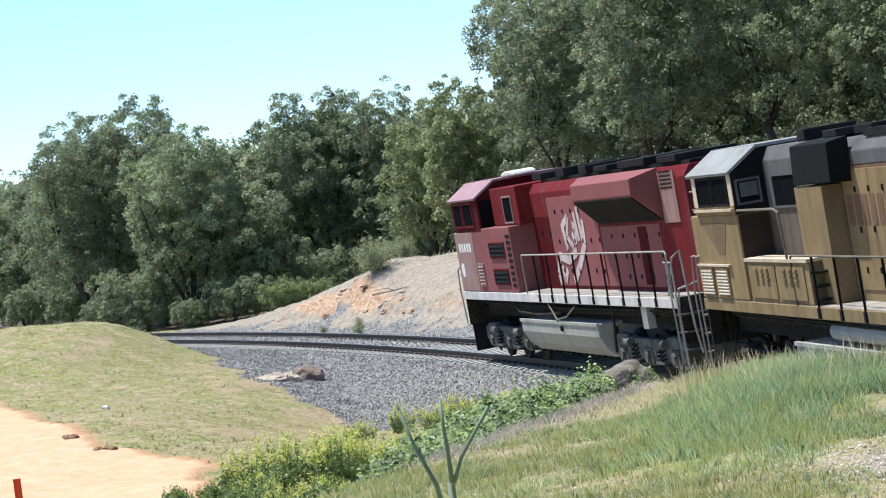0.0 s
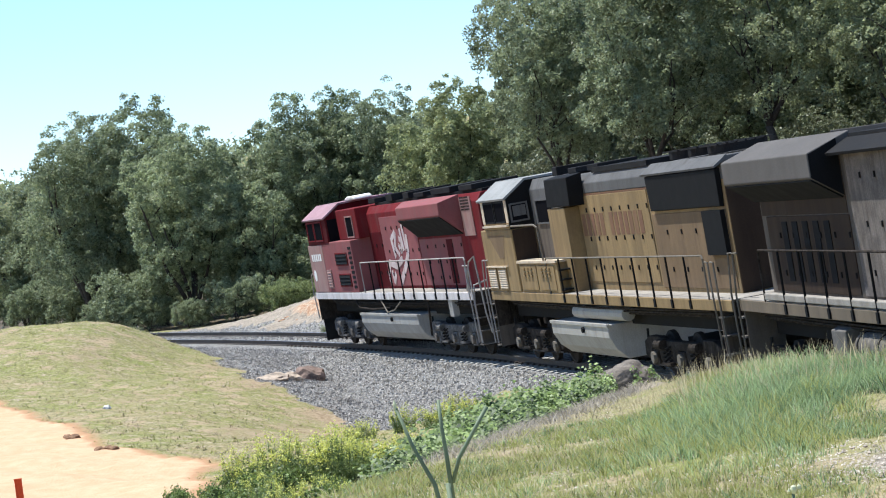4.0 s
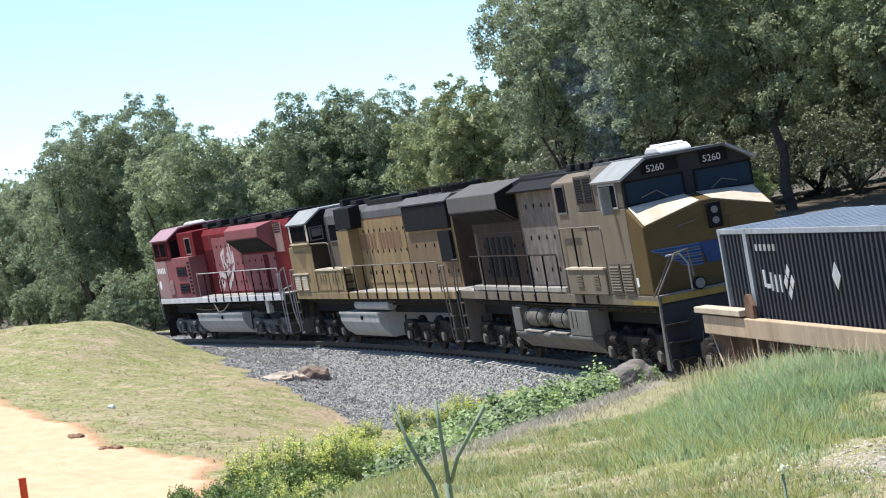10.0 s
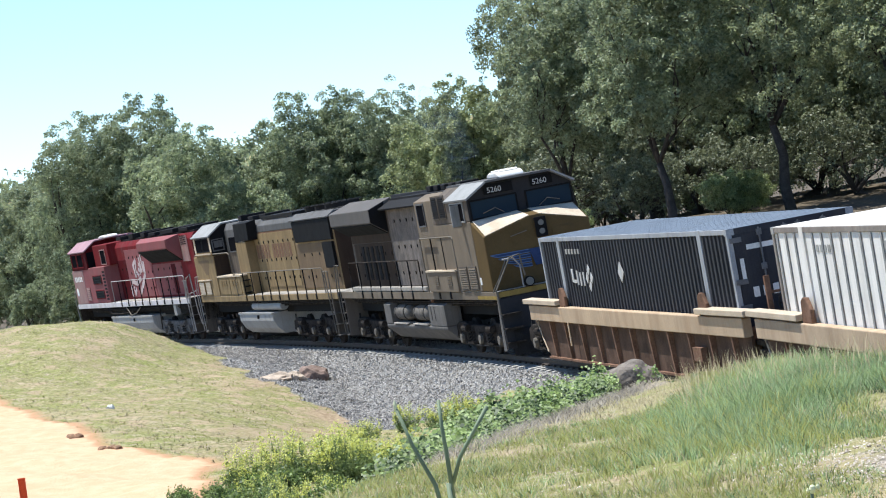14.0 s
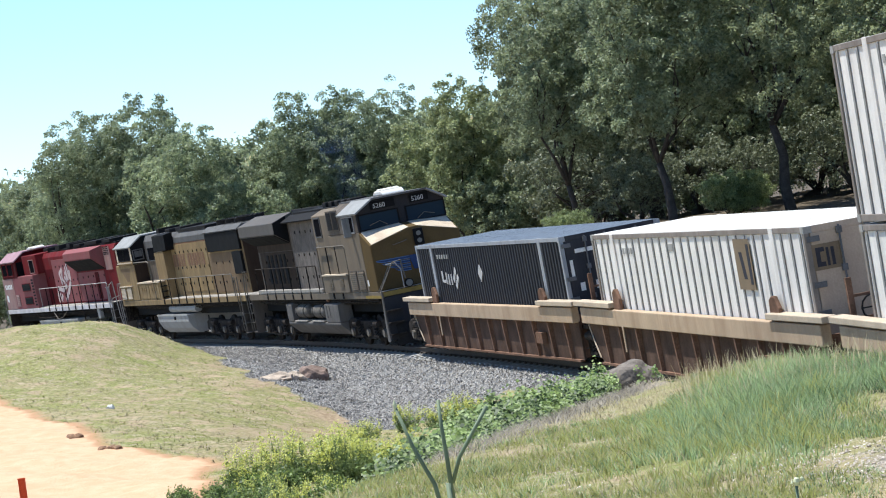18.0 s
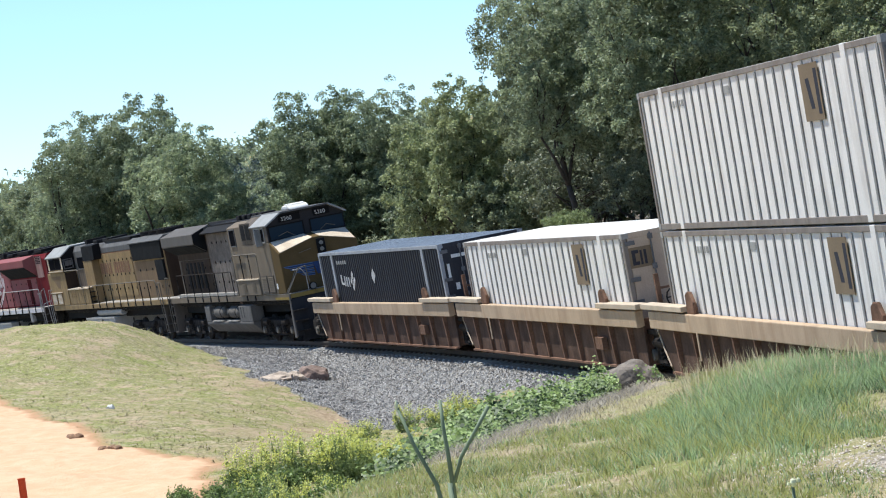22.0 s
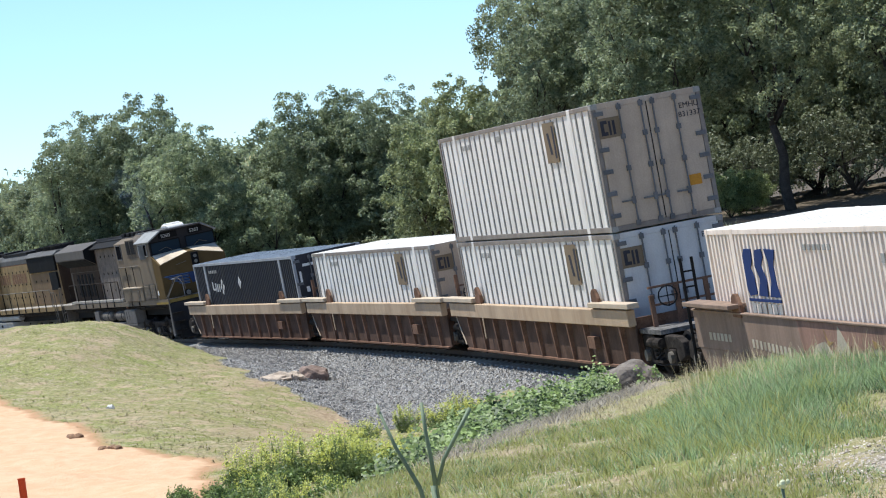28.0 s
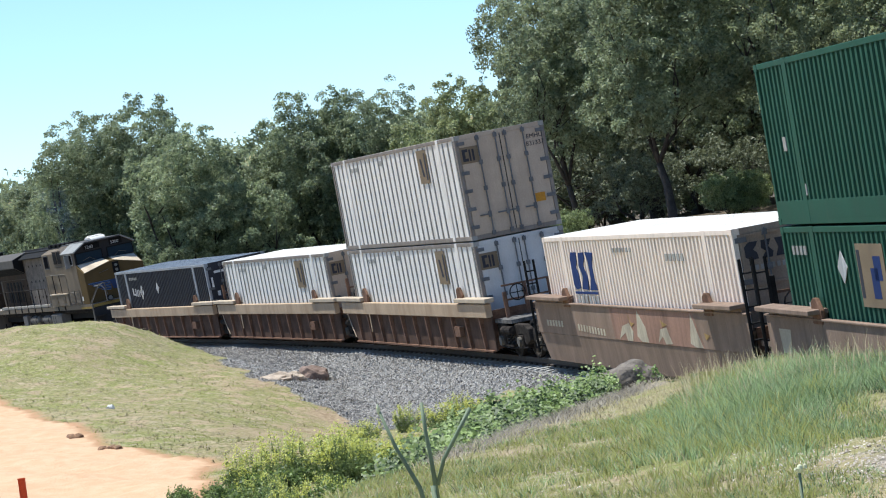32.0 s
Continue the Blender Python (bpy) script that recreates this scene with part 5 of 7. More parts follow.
def cab(e, u0, u1, w0, w_eave, w_top, body, roof, rear_mat, half=1.5, ridge=0.95, floor=None):
    """A wide cab from its rear wall u0 to its front u1: body, roof with sloping flanks, windows."""
    sec = [(-half, w0), (half, w0), (half, w_eave), (ridge, w_top), (-ridge, w_top), (-half, w_eave)]
    c = part("cab", prism(sec, u0, u1, "x"), body, e, bevel=0.02)
    for sd in (1, -1):
        part("roof_flank", hull8([(u0 - 0.04, sd * (half + 0.05), w_eave - 0.03), (u1 + 0.2, sd * (half + 0.05), w_eave - 0.03), (u1 + 0.2, sd * (ridge - 0.02), w_top + 0.0), (u0 - 0.04, sd * (ridge - 0.02), w_top)],
                                 [(u0 - 0.04, sd * (half + 0.07), w_eave + 0.02), (u1 + 0.2, sd * (half + 0.07), w_eave + 0.02), (u1 + 0.2, sd * ridge, w_top + 0.05), (u0 - 0.04, sd * ridge, w_top + 0.05)]), roof, c)
    part("cab_roof", box(u0 - 0.04, u1 + 0.2, -ridge, ridge, w_top + 0.004, w_top + 0.06), roof, c)
    return c


def window(e, pts, depth_axis, at, way, frame_mat, name="window", glass=None):
    """A pane in a raised frame; pts: two corners in the wall's plane (along, up)."""
    (a0, b0), (a1, b1) = pts
    mk = (lambda x0, x1, y0, y1, d0, d1: box(x0, x1, min(d0, d1), max(d0, d1), y0, y1)) if depth_axis == "l" else (lambda x0, x1, y0, y1, d0, d1: box(min(d0, d1), max(d0, d1), x0, x1, y0, y1))
    w = part(name, mk(a0, a1, b0, b1, at, at + way * 0.012), glass or T["glass"], e)
    f = 0.045
    part("window_frame", [mk(a0 - f, a0, b0 - f, b1 + f, at, at + way * 0.03), mk(a1, a1 + f, b0 - f, b1 + f, at, at + way * 0.03), mk(a0, a1, b0 - f, b0, at, at + way * 0.03), mk(a0, a1, b1, b1 + f, at, at + way * 0.03)], frame_mat, w)
    return w


def underframe(e, u0, u1, sill, w0=1.68, w1=1.9):
    for sd in (1, -1):
        part("side_sill", box(u0, u1, min(sd * 1.42, sd * 1.5), max(sd * 1.42, sd * 1.5), w0, w1), sill, e, bevel=0.012)
    part("deck", box(u0, u1, -1.47, 1.47, w1 - 0.03, w1 + 0.012), T["deckgrey"], e)
    part("frame_beam", [box(u0 + 0.2, u1 - 0.2, -0.9, 0.9, 1.15, 1.7)], T["dark"], e)
    for u in (u0, u1 - 0.06):
        part("end_plate", box(u, u + 0.06, -1.45, 1.45, 0.95, w1), T["truck"], e)


def pipework(e, u0, u1, w=1.45):
    for k, l in enumerate((1.2, 1.32, 1.38)):
        part("pipe", tube([(u0, l, w + 0.07 * k), ((u0 + u1) / 2, l + 0.02, w - 0.05 + 0.07 * k), (u1, l, w + 0.07 * k)], 0.025, 5), T["truck"], e)


# ---- red locomotive, leading ----
red = thing("locomotive", "maroon red diesel locomotive with white emblem and silver tank", "locomotive")
ride(red, 0.0, 6.6)
underframe(red, -9.1, 11.75, T["sillwhite"])
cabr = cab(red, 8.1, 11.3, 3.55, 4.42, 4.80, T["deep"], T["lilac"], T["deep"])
for sd in (1, -1):
    window(cabr, ((8.75, 3.72), (9.85, 4.3)), "l", sd * 1.5, sd, T["red"])
    window(cabr, ((10.05, 3.72), (11.0, 4.3)), "l", sd * 1.5, sd, T["red"])
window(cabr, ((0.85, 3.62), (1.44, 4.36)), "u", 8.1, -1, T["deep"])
part("lower_cab", [box(9.35, 11.6, -1.5, 1.5, 1.912, 3.55)], T["pink"], red, "dusty pale red lower cab side", bevel=0.03)
nose = part("nose", hull8([(11.6, -1.25, 1.92), (12.4, -0.95, 1.92), (12.4, 0.95, 1.92), (11.6, 1.25, 1.92)], [(11.6, -1.2, 3.6), (12.2, -0.85, 3.45), (12.2, 0.85, 3.45), (11.6, 1.2, 3.6)]), T["pink"], red, bevel=0.05)
part("cab_side_box", [box(4.9, 9.33, -1.49, 1.49, 1.912, 3.62)], T["faded"], red, "chalky maroon cabinet behind the cab", bevel=0.02)
part("side_step_notch", [box(5.0, 5.4, 1.491, 1.505, 2.05 + 0.16 * k, 2.14 + 0.16 * k) for k in range(9)], T["black"], red)
vent("equipment_vent", red, 5.75, 7.4, 1.49, 2.85, 3.2, 3, T["red"], T["black"])
vent("equipment_vent", red, 5.7, 7.3, 1.49, 2.15, 2.5, 3, T["red"], T["black"])
vent("equipment_vent", red, 8.5, 9.1, 1.49, 2.1, 2.65, 6, T["pink"], T["pink"])
part("road_number", [box(9.7 + 0.32 * k, 9.7 + 0.32 * k + 0.2, 1.5, 1.506, 3.0, 3.24) for k in range(5)], T["white"], red)
part("round_emblem", [revolve_at(11.1, 1.5, 2.5, 0.2, 0.008)], T["white"], red)
part("upper_cabinet", [box(4.7, 7.6, -1.2, 1.2, 3.62, 4.62)], T["red"], red, bevel=0.03)
window(red, ((5.3, 3.72), (6.2, 4.35)), "l", 1.2, 1, T["pink"], "cabinet_hatch")
part("long_hood", prism([(-0.85, 1.91), (0.85, 1.91), (0.85, 4.35), (0.7, 4.58), (-0.7, 4.58), (-0.85, 4.35)], -9.0, 4.7, "x"), T["red"], red, bevel=0.015)
# first doors behind the cabinet: the recess's shade is in their darker red
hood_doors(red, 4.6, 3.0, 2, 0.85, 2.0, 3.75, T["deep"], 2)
hood_doors(red, 2.95, -1.6, 6, 0.85, 2.0, 4.2, T["faded"], 3)
hood_doors(red, -1.75, -6.6, 5, 0.85, 2.0, 3.4, T["faded"], 3)
part("door_gap", box(-5.6, -4.9, 0.871, 0.878, 2.05, 3.35), T["deep"], red)
for sd in (1, -1):
    part("radiator_flare", hull8([(-1.6, sd * 0.84, 3.48), (-7.0, sd * 0.84, 3.48), (-7.05, sd * 1.5, 4.1), (-2.05, sd * 1.5, 4.1)],
                                 [(-0.4, sd * 0.84, 4.6), (-7.1, sd * 0.84, 4.6), (-7.1, sd * 1.5, 4.46), (-2.05, sd * 1.5, 4.46)]), T["faded"], red, "flared maroon radiator housing", bevel=0.02)
    part("intake_grille", hull8([(-1.75, sd * 0.86, 3.485), (-6.95, sd * 0.86, 3.485), (-7.0, sd * 1.48, 4.07), (-2.1, sd * 1.48, 4.07)], [(-1.75, sd * 0.87, 3.465), (-6.95, sd * 0.87, 3.465), (-7.0, sd * 1.495, 4.055), (-2.1, sd * 1.495, 4.055)]), T["black"], red, "black mesh radiator intake facing down")
part("grille_panel", box(-8.3, -7.15, 0.85, 0.875, 3.4, 4.5), T["pink"], red)
tagged(part("round_hole_grille", [box(-7.35 - 0.13 * i, -7.27 - 0.13 * i, 0.876, 0.884, 4.12 + 0.085 * j, 4.17 + 0.085 * j) for i in range(7) for j in range(5)], T["black"], red), kind="stuff")
for k in range(6):
    part("rung", tube([(-9.03, 0.35, 2.1 + 0.38 * k), (-9.12, 0.38, 2.1 + 0.38 * k), (-9.12, 0.78, 2.1 + 0.38 * k), (-9.03, 0.8, 2.1 + 0.38 * k)], 0.015, 5), T["railred"], red)
part("rear_lettering", [box(-9.008, -9.002, 0.62 - 0.2 * k, 0.74 - 0.2 * k, 3.66, 3.86) for k in range(2)], T["white"], red)
part("roof_walk", [box(-8.8, 4.2, -0.6, 0.6, 4.58, 4.66)], T["dark"], red)
for u, a, h in ((4.2, 0.9, 0.16), (1.8, 0.8, 0.22), (-0.4, 0.7, 0.2), (-2.0, 1.2, 0.14), (-4.6, 2.2, 0.18), (-7.4, 1.4, 0.16)):
    part("roof_hatch", [box(u - a / 2, u + a / 2, -0.7, 0.7, 4.66, 4.66 + h)], T["dark"], red, bevel=0.02)
part("air_conditioner", [prism([(7.3, 4.86), (8.8, 4.86), (8.7, 4.95), (8.4, 5.0), (7.6, 5.0), (7.35, 4.95)], -0.1, 0.55)], T["acwhite"], red, "white rooftop air conditioner", bevel=0.04)
def ribbon(pts, width, l):
    """A flat painted stroke on the side wall along points (u, w)."""
    gs = []
    for (a, b), (c, d) in zip(pts[:-1], pts[1:]):
        k = width / 2 / max(1e-6, math.hypot(c - a, (d - b)))
        nx, ny = -(d - b) * k, (c - a) * k
        gs.append(hull8([(a + nx, l, b + ny), (a - nx, l, b - ny), (c - nx, l, d - ny), (c + nx, l, d + ny)], [(a + nx, l + 0.006, b + ny), (a - nx, l + 0.006, b - ny), (c - nx, l + 0.006, d - ny), (c + nx, l + 0.006, d + ny)]))
    return gs


for i, (pts, wd) in enumerate([([(2.1, 2.9), (2.4, 3.55)], 0.26), ([(2.3, 3.5), (1.5, 3.7), (1.9, 3.2), (1.3, 2.95)], 0.2), ([(1.2, 3.3), (0.9, 3.05), (0.6, 3.4), (1.0, 3.5)], 0.2), ([(0.6, 3.8), (0.4, 3.1)], 0.22),
                               ([(0.1, 3.92), (-0.05, 3.1)], 0.24), ([(-0.4, 3.6), (-0.3, 3.05), (0.6, 2.6), (1.9, 2.1)], 0.26), ([(0.9, 2.85), (2.2, 2.62), (3.4, 2.75), (3.9, 2.3), (3.7, 2.05)], 0.24), ([(3.2, 2.5), (3.1, 2.1), (2.6, 2.4)], 0.2)]):
    part("emblem_stroke", ribbon([(1.3 + (a - 1.75) * 0.72, b) for a, b in pts], wd * 0.9, 0.873 + 0.0012 * i), T["chalk"], red, "white painted brush stroke on the hood")
handrail(red, [4.0 - 1.29 * i for i in range(11)], 1.9, 2.88, 1, T["railred"], T["black"])
handrail(red, [4.0 - 1.29 * i for i in range(11)], 1.9, 2.88, -1, T["railred"], T["black"])
for sd in (1, -1):
    step_ladder(red, -8.9, sd, 1.9, 0.75, T["railred"], -1)
    part("front_grab", tube([(11.8, sd * 1.5, 1.0), (12.0, sd * 1.5, 1.9), (11.9, sd * 1.5, 2.5), (11.7, sd * 1.45, 2.6)], 0.022, 6), T["railred"], red)
for sd in (1, -1):  # bent white grab rails at the rear corner, hoses under the deck
    part("corner_rail", tube([(-8.6, sd * 1.5, 1.95), (-9.3, sd * 1.5, 2.75), (-9.75, sd * 1.45, 2.9), (-9.8, sd * 1.4, 1.3), (-9.7, sd * 1.3, 0.75)], 0.024, 6), T["railred"], red)
    part("corner_rail", tube([(-9.2, sd * 1.5, 0.5), (-9.25, sd * 1.52, 1.6), (-9.4, sd * 1.5, 2.1), (-9.8, sd * 1.2, 2.2)], 0.024, 6), T["railred"], red)
    part("brake_hose", tube([(2.2, sd * 1.46, 1.66), (1.6, sd * 1.5, 1.4), (1.3, sd * 1.52, 1.28), (0.4, sd * 1.5, 1.36), (-0.4, sd * 1.46, 1.62)], 0.022, 6), T["rail"], red)
    part("brake_hose", tube([(6.2, sd * 1.4, 1.66), (5.4, sd * 1.44, 1.4), (3.6, sd * 1.44, 1.36), (1.2, sd * 1.44, 1.42)], 0.03, 6), T["truck"], red)
    part("sand_pipe", tube([(-3.6, sd * 1.42, 1.66), (-3.7, sd * 1.46, 1.2), (-3.3, sd * 1.4, 0.6)], 0.035, 6), T["truck"], red)
    part("sand_box", box(-6.6, -6.2, min(sd * 1.3, sd * 1.48), max(sd * 1.3, sd * 1.48), 1.2, 1.68), T["silver"], red, "dusty pale sand box")
tank(red, -2.35, 5.25, T["silver"], "silver-painted fuel tank with rounded belly")
for c in (8.1, -5.3):
    bogie(red, c, material=T["truckpale"])
pipework(red, -8.5, 9.5)
part("snow_plough", hull8([(11.7, -1.4, 0.2), (12.1, -1.2, 0.2), (12.1, 1.2, 0.2), (11.7, 1.4, 0.2)], [(11.7, -1.4, 1.0), (11.8, -1.4, 1.0), (11.8, 1.4, 1.0), (11.7, 1.4, 1.0)]), T["dark"], red)
coupler(red, -9.1, -1)

# ---- yellow locomotive, second ----
yel = thing("locomotive", "weathered yellow and grey diesel locomotive with black radiator panels", "locomotive")
ride(yel, 22.297, 6.6)
underframe(yel, -10.3, 11.3, T["yellow"])
caby = cab(yel, 7.6, 10.7, 3.55, 4.33, 4.72, T["black"], T["lightgrey"], T["black"])
for sd in (1, -1):
    part("cab_side_skin", box(7.65, 10.65, min(sd * 1.5, sd * 1.51), max(sd * 1.5, sd * 1.51), 3.55, 3.72), T["yellow"], caby)
    each("cab_post", [box(u, u + 0.28, min(sd * 1.5, sd * 1.512), max(sd * 1.5, sd * 1.512), 3.72, 4.3) for u in (7.62, 10.4)], T["cream"], caby)
    window(caby, ((7.98, 3.76), (9.0, 4.24)), "l", sd * 1.5, sd, T["black"])
    window(caby, ((9.2, 3.76), (10.25, 4.24)), "l", sd * 1.5, sd, T["black"])
rw = window(caby, ((1.0, 3.75), (1.4, 4.15)), "u", 7.6, -1, T["grey"])
part("seat_back", box(7.58, 7.584, 1.02, 1.36, 3.85, 4.12), T["grey"], rw)
part("lower_cab", [box(7.65, 11.25, -1.5, 1.5, 1.912, 3.55)], T["yellow"], yel, bevel=0.03)
part("nose", hull8([(11.25, -1.25, 1.92), (11.9, -0.95, 1.92), (11.9, 0.95, 1.92), (11.25, 1.25, 1.92)], [(11.25, -1.2, 3.5), (11.8, -0.85, 3.4), (11.8, 0.85, 3.4), (11.25, 1.2, 3.5)]), T["yellow"], yel, bevel=0.05)
for u in (8.9, 10.1):
    vent("side_louvre", yel, u, u + 0.85, 1.5, 2.0, 2.5, 8, T["yellow"], T["cream"])
part("louvre_sill", box(8.6, 11.1, 1.5, 1.56, 2.56, 2.6), T["cream"], yel)
part("window_sill", box(7.7, 10.6, 1.5, 1.57, 3.62, 3.67), T["cream"], yel)
part("worn_emblem", hull8([(9.4, 1.502, 2.8), (8.9, 1.502, 2.8), (8.9, 1.506, 2.8), (9.4, 1.506, 2.8)], [(10.4, 1.502, 3.4), (8.5, 1.502, 3.4), (8.5, 1.506, 3.4), (10.4, 1.506, 3.4)]), T["brownyel"], yel)
# thin dark panel added for the shade in the recess behind the cab
part("cab_back_panel", box(7.62, 7.645, 0.88, 1.46, 2.7, 3.52), T["shadebrown"], yel, "brown cab back, darkened for the shaded recess")
bbox = part("battery_box", box(3.4, 7.5, -1.48, 1.48, 1.912, 2.66), T["yellow"], yel, bevel=0.02)
part("box_lid", box(3.36, 7.54, 1.1, 1.52, 2.662, 2.72), T["cream"], bbox)
for i in range(2):
    d = part("box_door", box(3.7 + 1.9 * i, 5.45 + 1.9 * i, 1.48, 1.5, 1.98, 2.6), T["yellow"], bbox, bevel=0.008)
    tagged(part("louvre", [box(4.1 + 1.9 * i + 0.38 * k, 4.3 + 1.9 * i + 0.38 * k, 1.5, 1.53, 2.32 + 0.09 * j, 2.36 + 0.09 * j) for k in range(3) for j in range(3)], T["yellow"], d), kind="stuff")
for k in range(3):
    part("tread", box(3.1, 3.4, 0.95, 1.46, 1.98 + 0.24 * k, 2.02 + 0.24 * k), T["dark"], bbox)
part("forward_cabinet", [box(4.3, 7.58, -0.86, 0.86, 1.912, 3.55)], T["dusty"], yel)
part("forward_cabinet_top", prism([(-0.86, 3.552), (0.86, 3.552), (0.86, 4.45), (0.72, 4.7), (-0.72, 4.7), (-0.86, 4.45)], 4.3, 7.58, "x"), T["grey"], yel, bevel=0.015)
window(yel, ((5.4, 3.6), (7.0, 4.15)), "l", 0.86, 1, T["grey"], "dark_hatch")
for sd in (1, -1):
    part("filter_box", hull8([(2.05, sd * 0.86, 3.95), (4.3, sd * 0.86, 3.95), (4.3, sd * 1.25, 3.98), (2.05, sd * 1.25, 3.98)], [(1.95, sd * 0.86, 4.72), (4.2, sd * 0.86, 4.72), (4.2, sd * 1.25, 4.66), (1.95, sd * 1.25, 4.66)]), T["black"], yel, "black air filter housing", bevel=0.02)
    part("duct", box(2.72, 4.4, min(sd * 0.86, sd * 1.23), max(sd * 0.86, sd * 1.23), 1.912, 3.94), T["yellow"], yel, bevel=0.015)
part("long_hood", prism([(-0.86, 1.911), (0.86, 1.911), (0.86, 4.2), (-0.86, 4.2)], -9.1, 4.29, "x"), T["yellow"], yel)
part("hood_top", prism([(-0.865, 4.205), (0.865, 4.205), (0.865, 4.45), (0.7, 4.66), (-0.7, 4.66), (-0.865, 4.45)], -9.1, 4.29, "x"), T["grey"], yel, bevel=0.02)
part("hood_stripe", box(-3.5, 2.7, 0.866, 0.872, 4.16, 4.2), T["letter"], yel)
hood_doors(yel, 2.65, -3.4, 8, 0.86, 2.1, 4.15, T["yellow"], 3)
hood_doors(yel, -3.6, -8.9, 5, 0.86, 2.0, 3.6, T["brownyel"], 2)
each("lettering_bar", [box(2.5 - 0.42 * k - 0.3, 2.5 - 0.42 * k, 0.881, 0.886, 3.2, 3.72) for k in range(13) if k != 5], T["letter"], yel, "sun-faded brownish lettering")
part("roof_grille", [box(-3.4, 1.4, -0.75, 0.75, 4.66, 4.78)], T["dark"], yel)
for sd in (1, -1):
    rp = part("radiator_panel", hull8([(-3.8, sd * 0.86, 3.66), (-8.9, sd * 0.86, 3.66), (-8.9, sd * 0.96, 3.68), (-3.85, sd * 0.96, 3.68)], [(-3.7, sd * 0.86, 4.44), (-9.0, sd * 0.86, 4.44), (-9.0, sd * 0.98, 4.42), (-3.85, sd * 0.98, 4.42)]), T["black"], yel, "black radiator intake panel", bevel=0.015)
    part("panel_cap", hull8([(-3.6, sd * 0.7, 4.6), (-9.1, sd * 0.7, 4.6), (-9.1, sd * 1.0, 4.44), (-3.6, sd * 1.0, 4.44)], [(-3.6, sd * 0.7, 4.68), (-9.1, sd * 0.7, 4.68), (-9.1, sd * 1.01, 4.48), (-3.6, sd * 1.01, 4.48)]), T["grey"], rp)
    part("rear_cabinet", box(-8.9, -7.6, min(sd * 0.86, sd * 0.98), max(sd * 0.86, sd * 0.98), 2.7, 3.6), T["black"], yel)
part("hood_end", box(-9.13, -9.104, -0.85, 0.85, 1.93, 4.44), T["shadebrown"], yel, "rear end of the hood, darker than its sides", bevel=0.01)
roof_fans(yel, (-4.9, -6.3, -7.7), 0, 4.7)
for u, a, h in ((6.0, 0.5, 0.2), (4.2, 0.8, 0.12), (2.2, 1.0, 0.14)):
    part("roof_hatch", [box(u - a / 2, u + a / 2, -0.5, 0.5, 4.7, 4.72 + h)], T["dark"], yel, bevel=0.02)
handrail(yel, [4.4 - 1.33 * i for i in range(11)], 1.9, 2.78, 1, T["rail"], T["black"])
handrail(yel, [4.4 - 1.33 * i for i in range(11)], 1.9, 2.78, -1, T["rail"], T["black"])
part("cab_grab", tube([(7.5, 1.5, 3.62), (5.0, 1.5, 3.62), (4.7, 1.5, 3.55), (4.6, 1.5, 2.72)], 0.025, 6), T["rail"], yel)
for sd in (1, -1):
    step_ladder(yel, -9.3, sd, 1.9, 0.75, T["rail"], -1)
    step_ladder(yel, 11.3, sd, 1.9, 0.85, T["railred"], 1)
tank(yel, -0.5, 4.95, T["silver"], "grey-white fuel tank with rounded belly")
part("air_reservoir", [cyl((-1.6, 1.25, 1.45), (3.0, 1.25, 1.45), 0.16, 12)], T["silver"], yel, smooth=False)
for c in (8.0, -5.2):
    bogie(yel, c)
pipework(yel, -8.5, 9.5, 1.5)
coupler(yel, 11.3, 1)
coupler(yel, -10.3, -1)

# ---- yellow locomotive, third, facing backwards ----
gre = thing("locomotive", "sooty yellow wide-nosed diesel locomotive facing backwards", "locomotive")
ride(gre, 44.669, 6.6)
underframe(gre, -8.45, 11.6, T["cabtan"])
part("yellow_stripe", [box(-8.4, -6.4, 1.501, 1.508, 1.7, 1.79), box(-8.462, -8.452, -1.45, 1.45, 1.74, 1.88)], T["stripe"], gre)
part("long_hood", prism([(-0.95, 1.911), (0.95, 1.911), (0.95, 4.5), (0.8, 4.66), (-0.8, 4.66), (-0.95, 4.5)], -2.9, 11.0, "x"), T["dusty"], gre, bevel=0.015)
hood_doors(gre, 4.9, 0.0, 6, 0.95, 2.0, 4.45, T["mottle"], 3)
# doors and bay below the wing: the wing's shadow is in their dark paint
hood_doors(gre, 10.6, 5.2, 6, 0.95, 2.0, 3.4, T["shadebrown"], 2)
part("radiator_bay", box(5.22, 10.9, 0.951, 0.962, 3.42, 4.5), T["shadebrown"], gre)
part("engine_bay_frame", [box(6.4 + 0.7 * k, 6.75 + 0.7 * k, 0.971, 0.985, 2.2, 3.3) for k in range(5)], T["black"], gre)
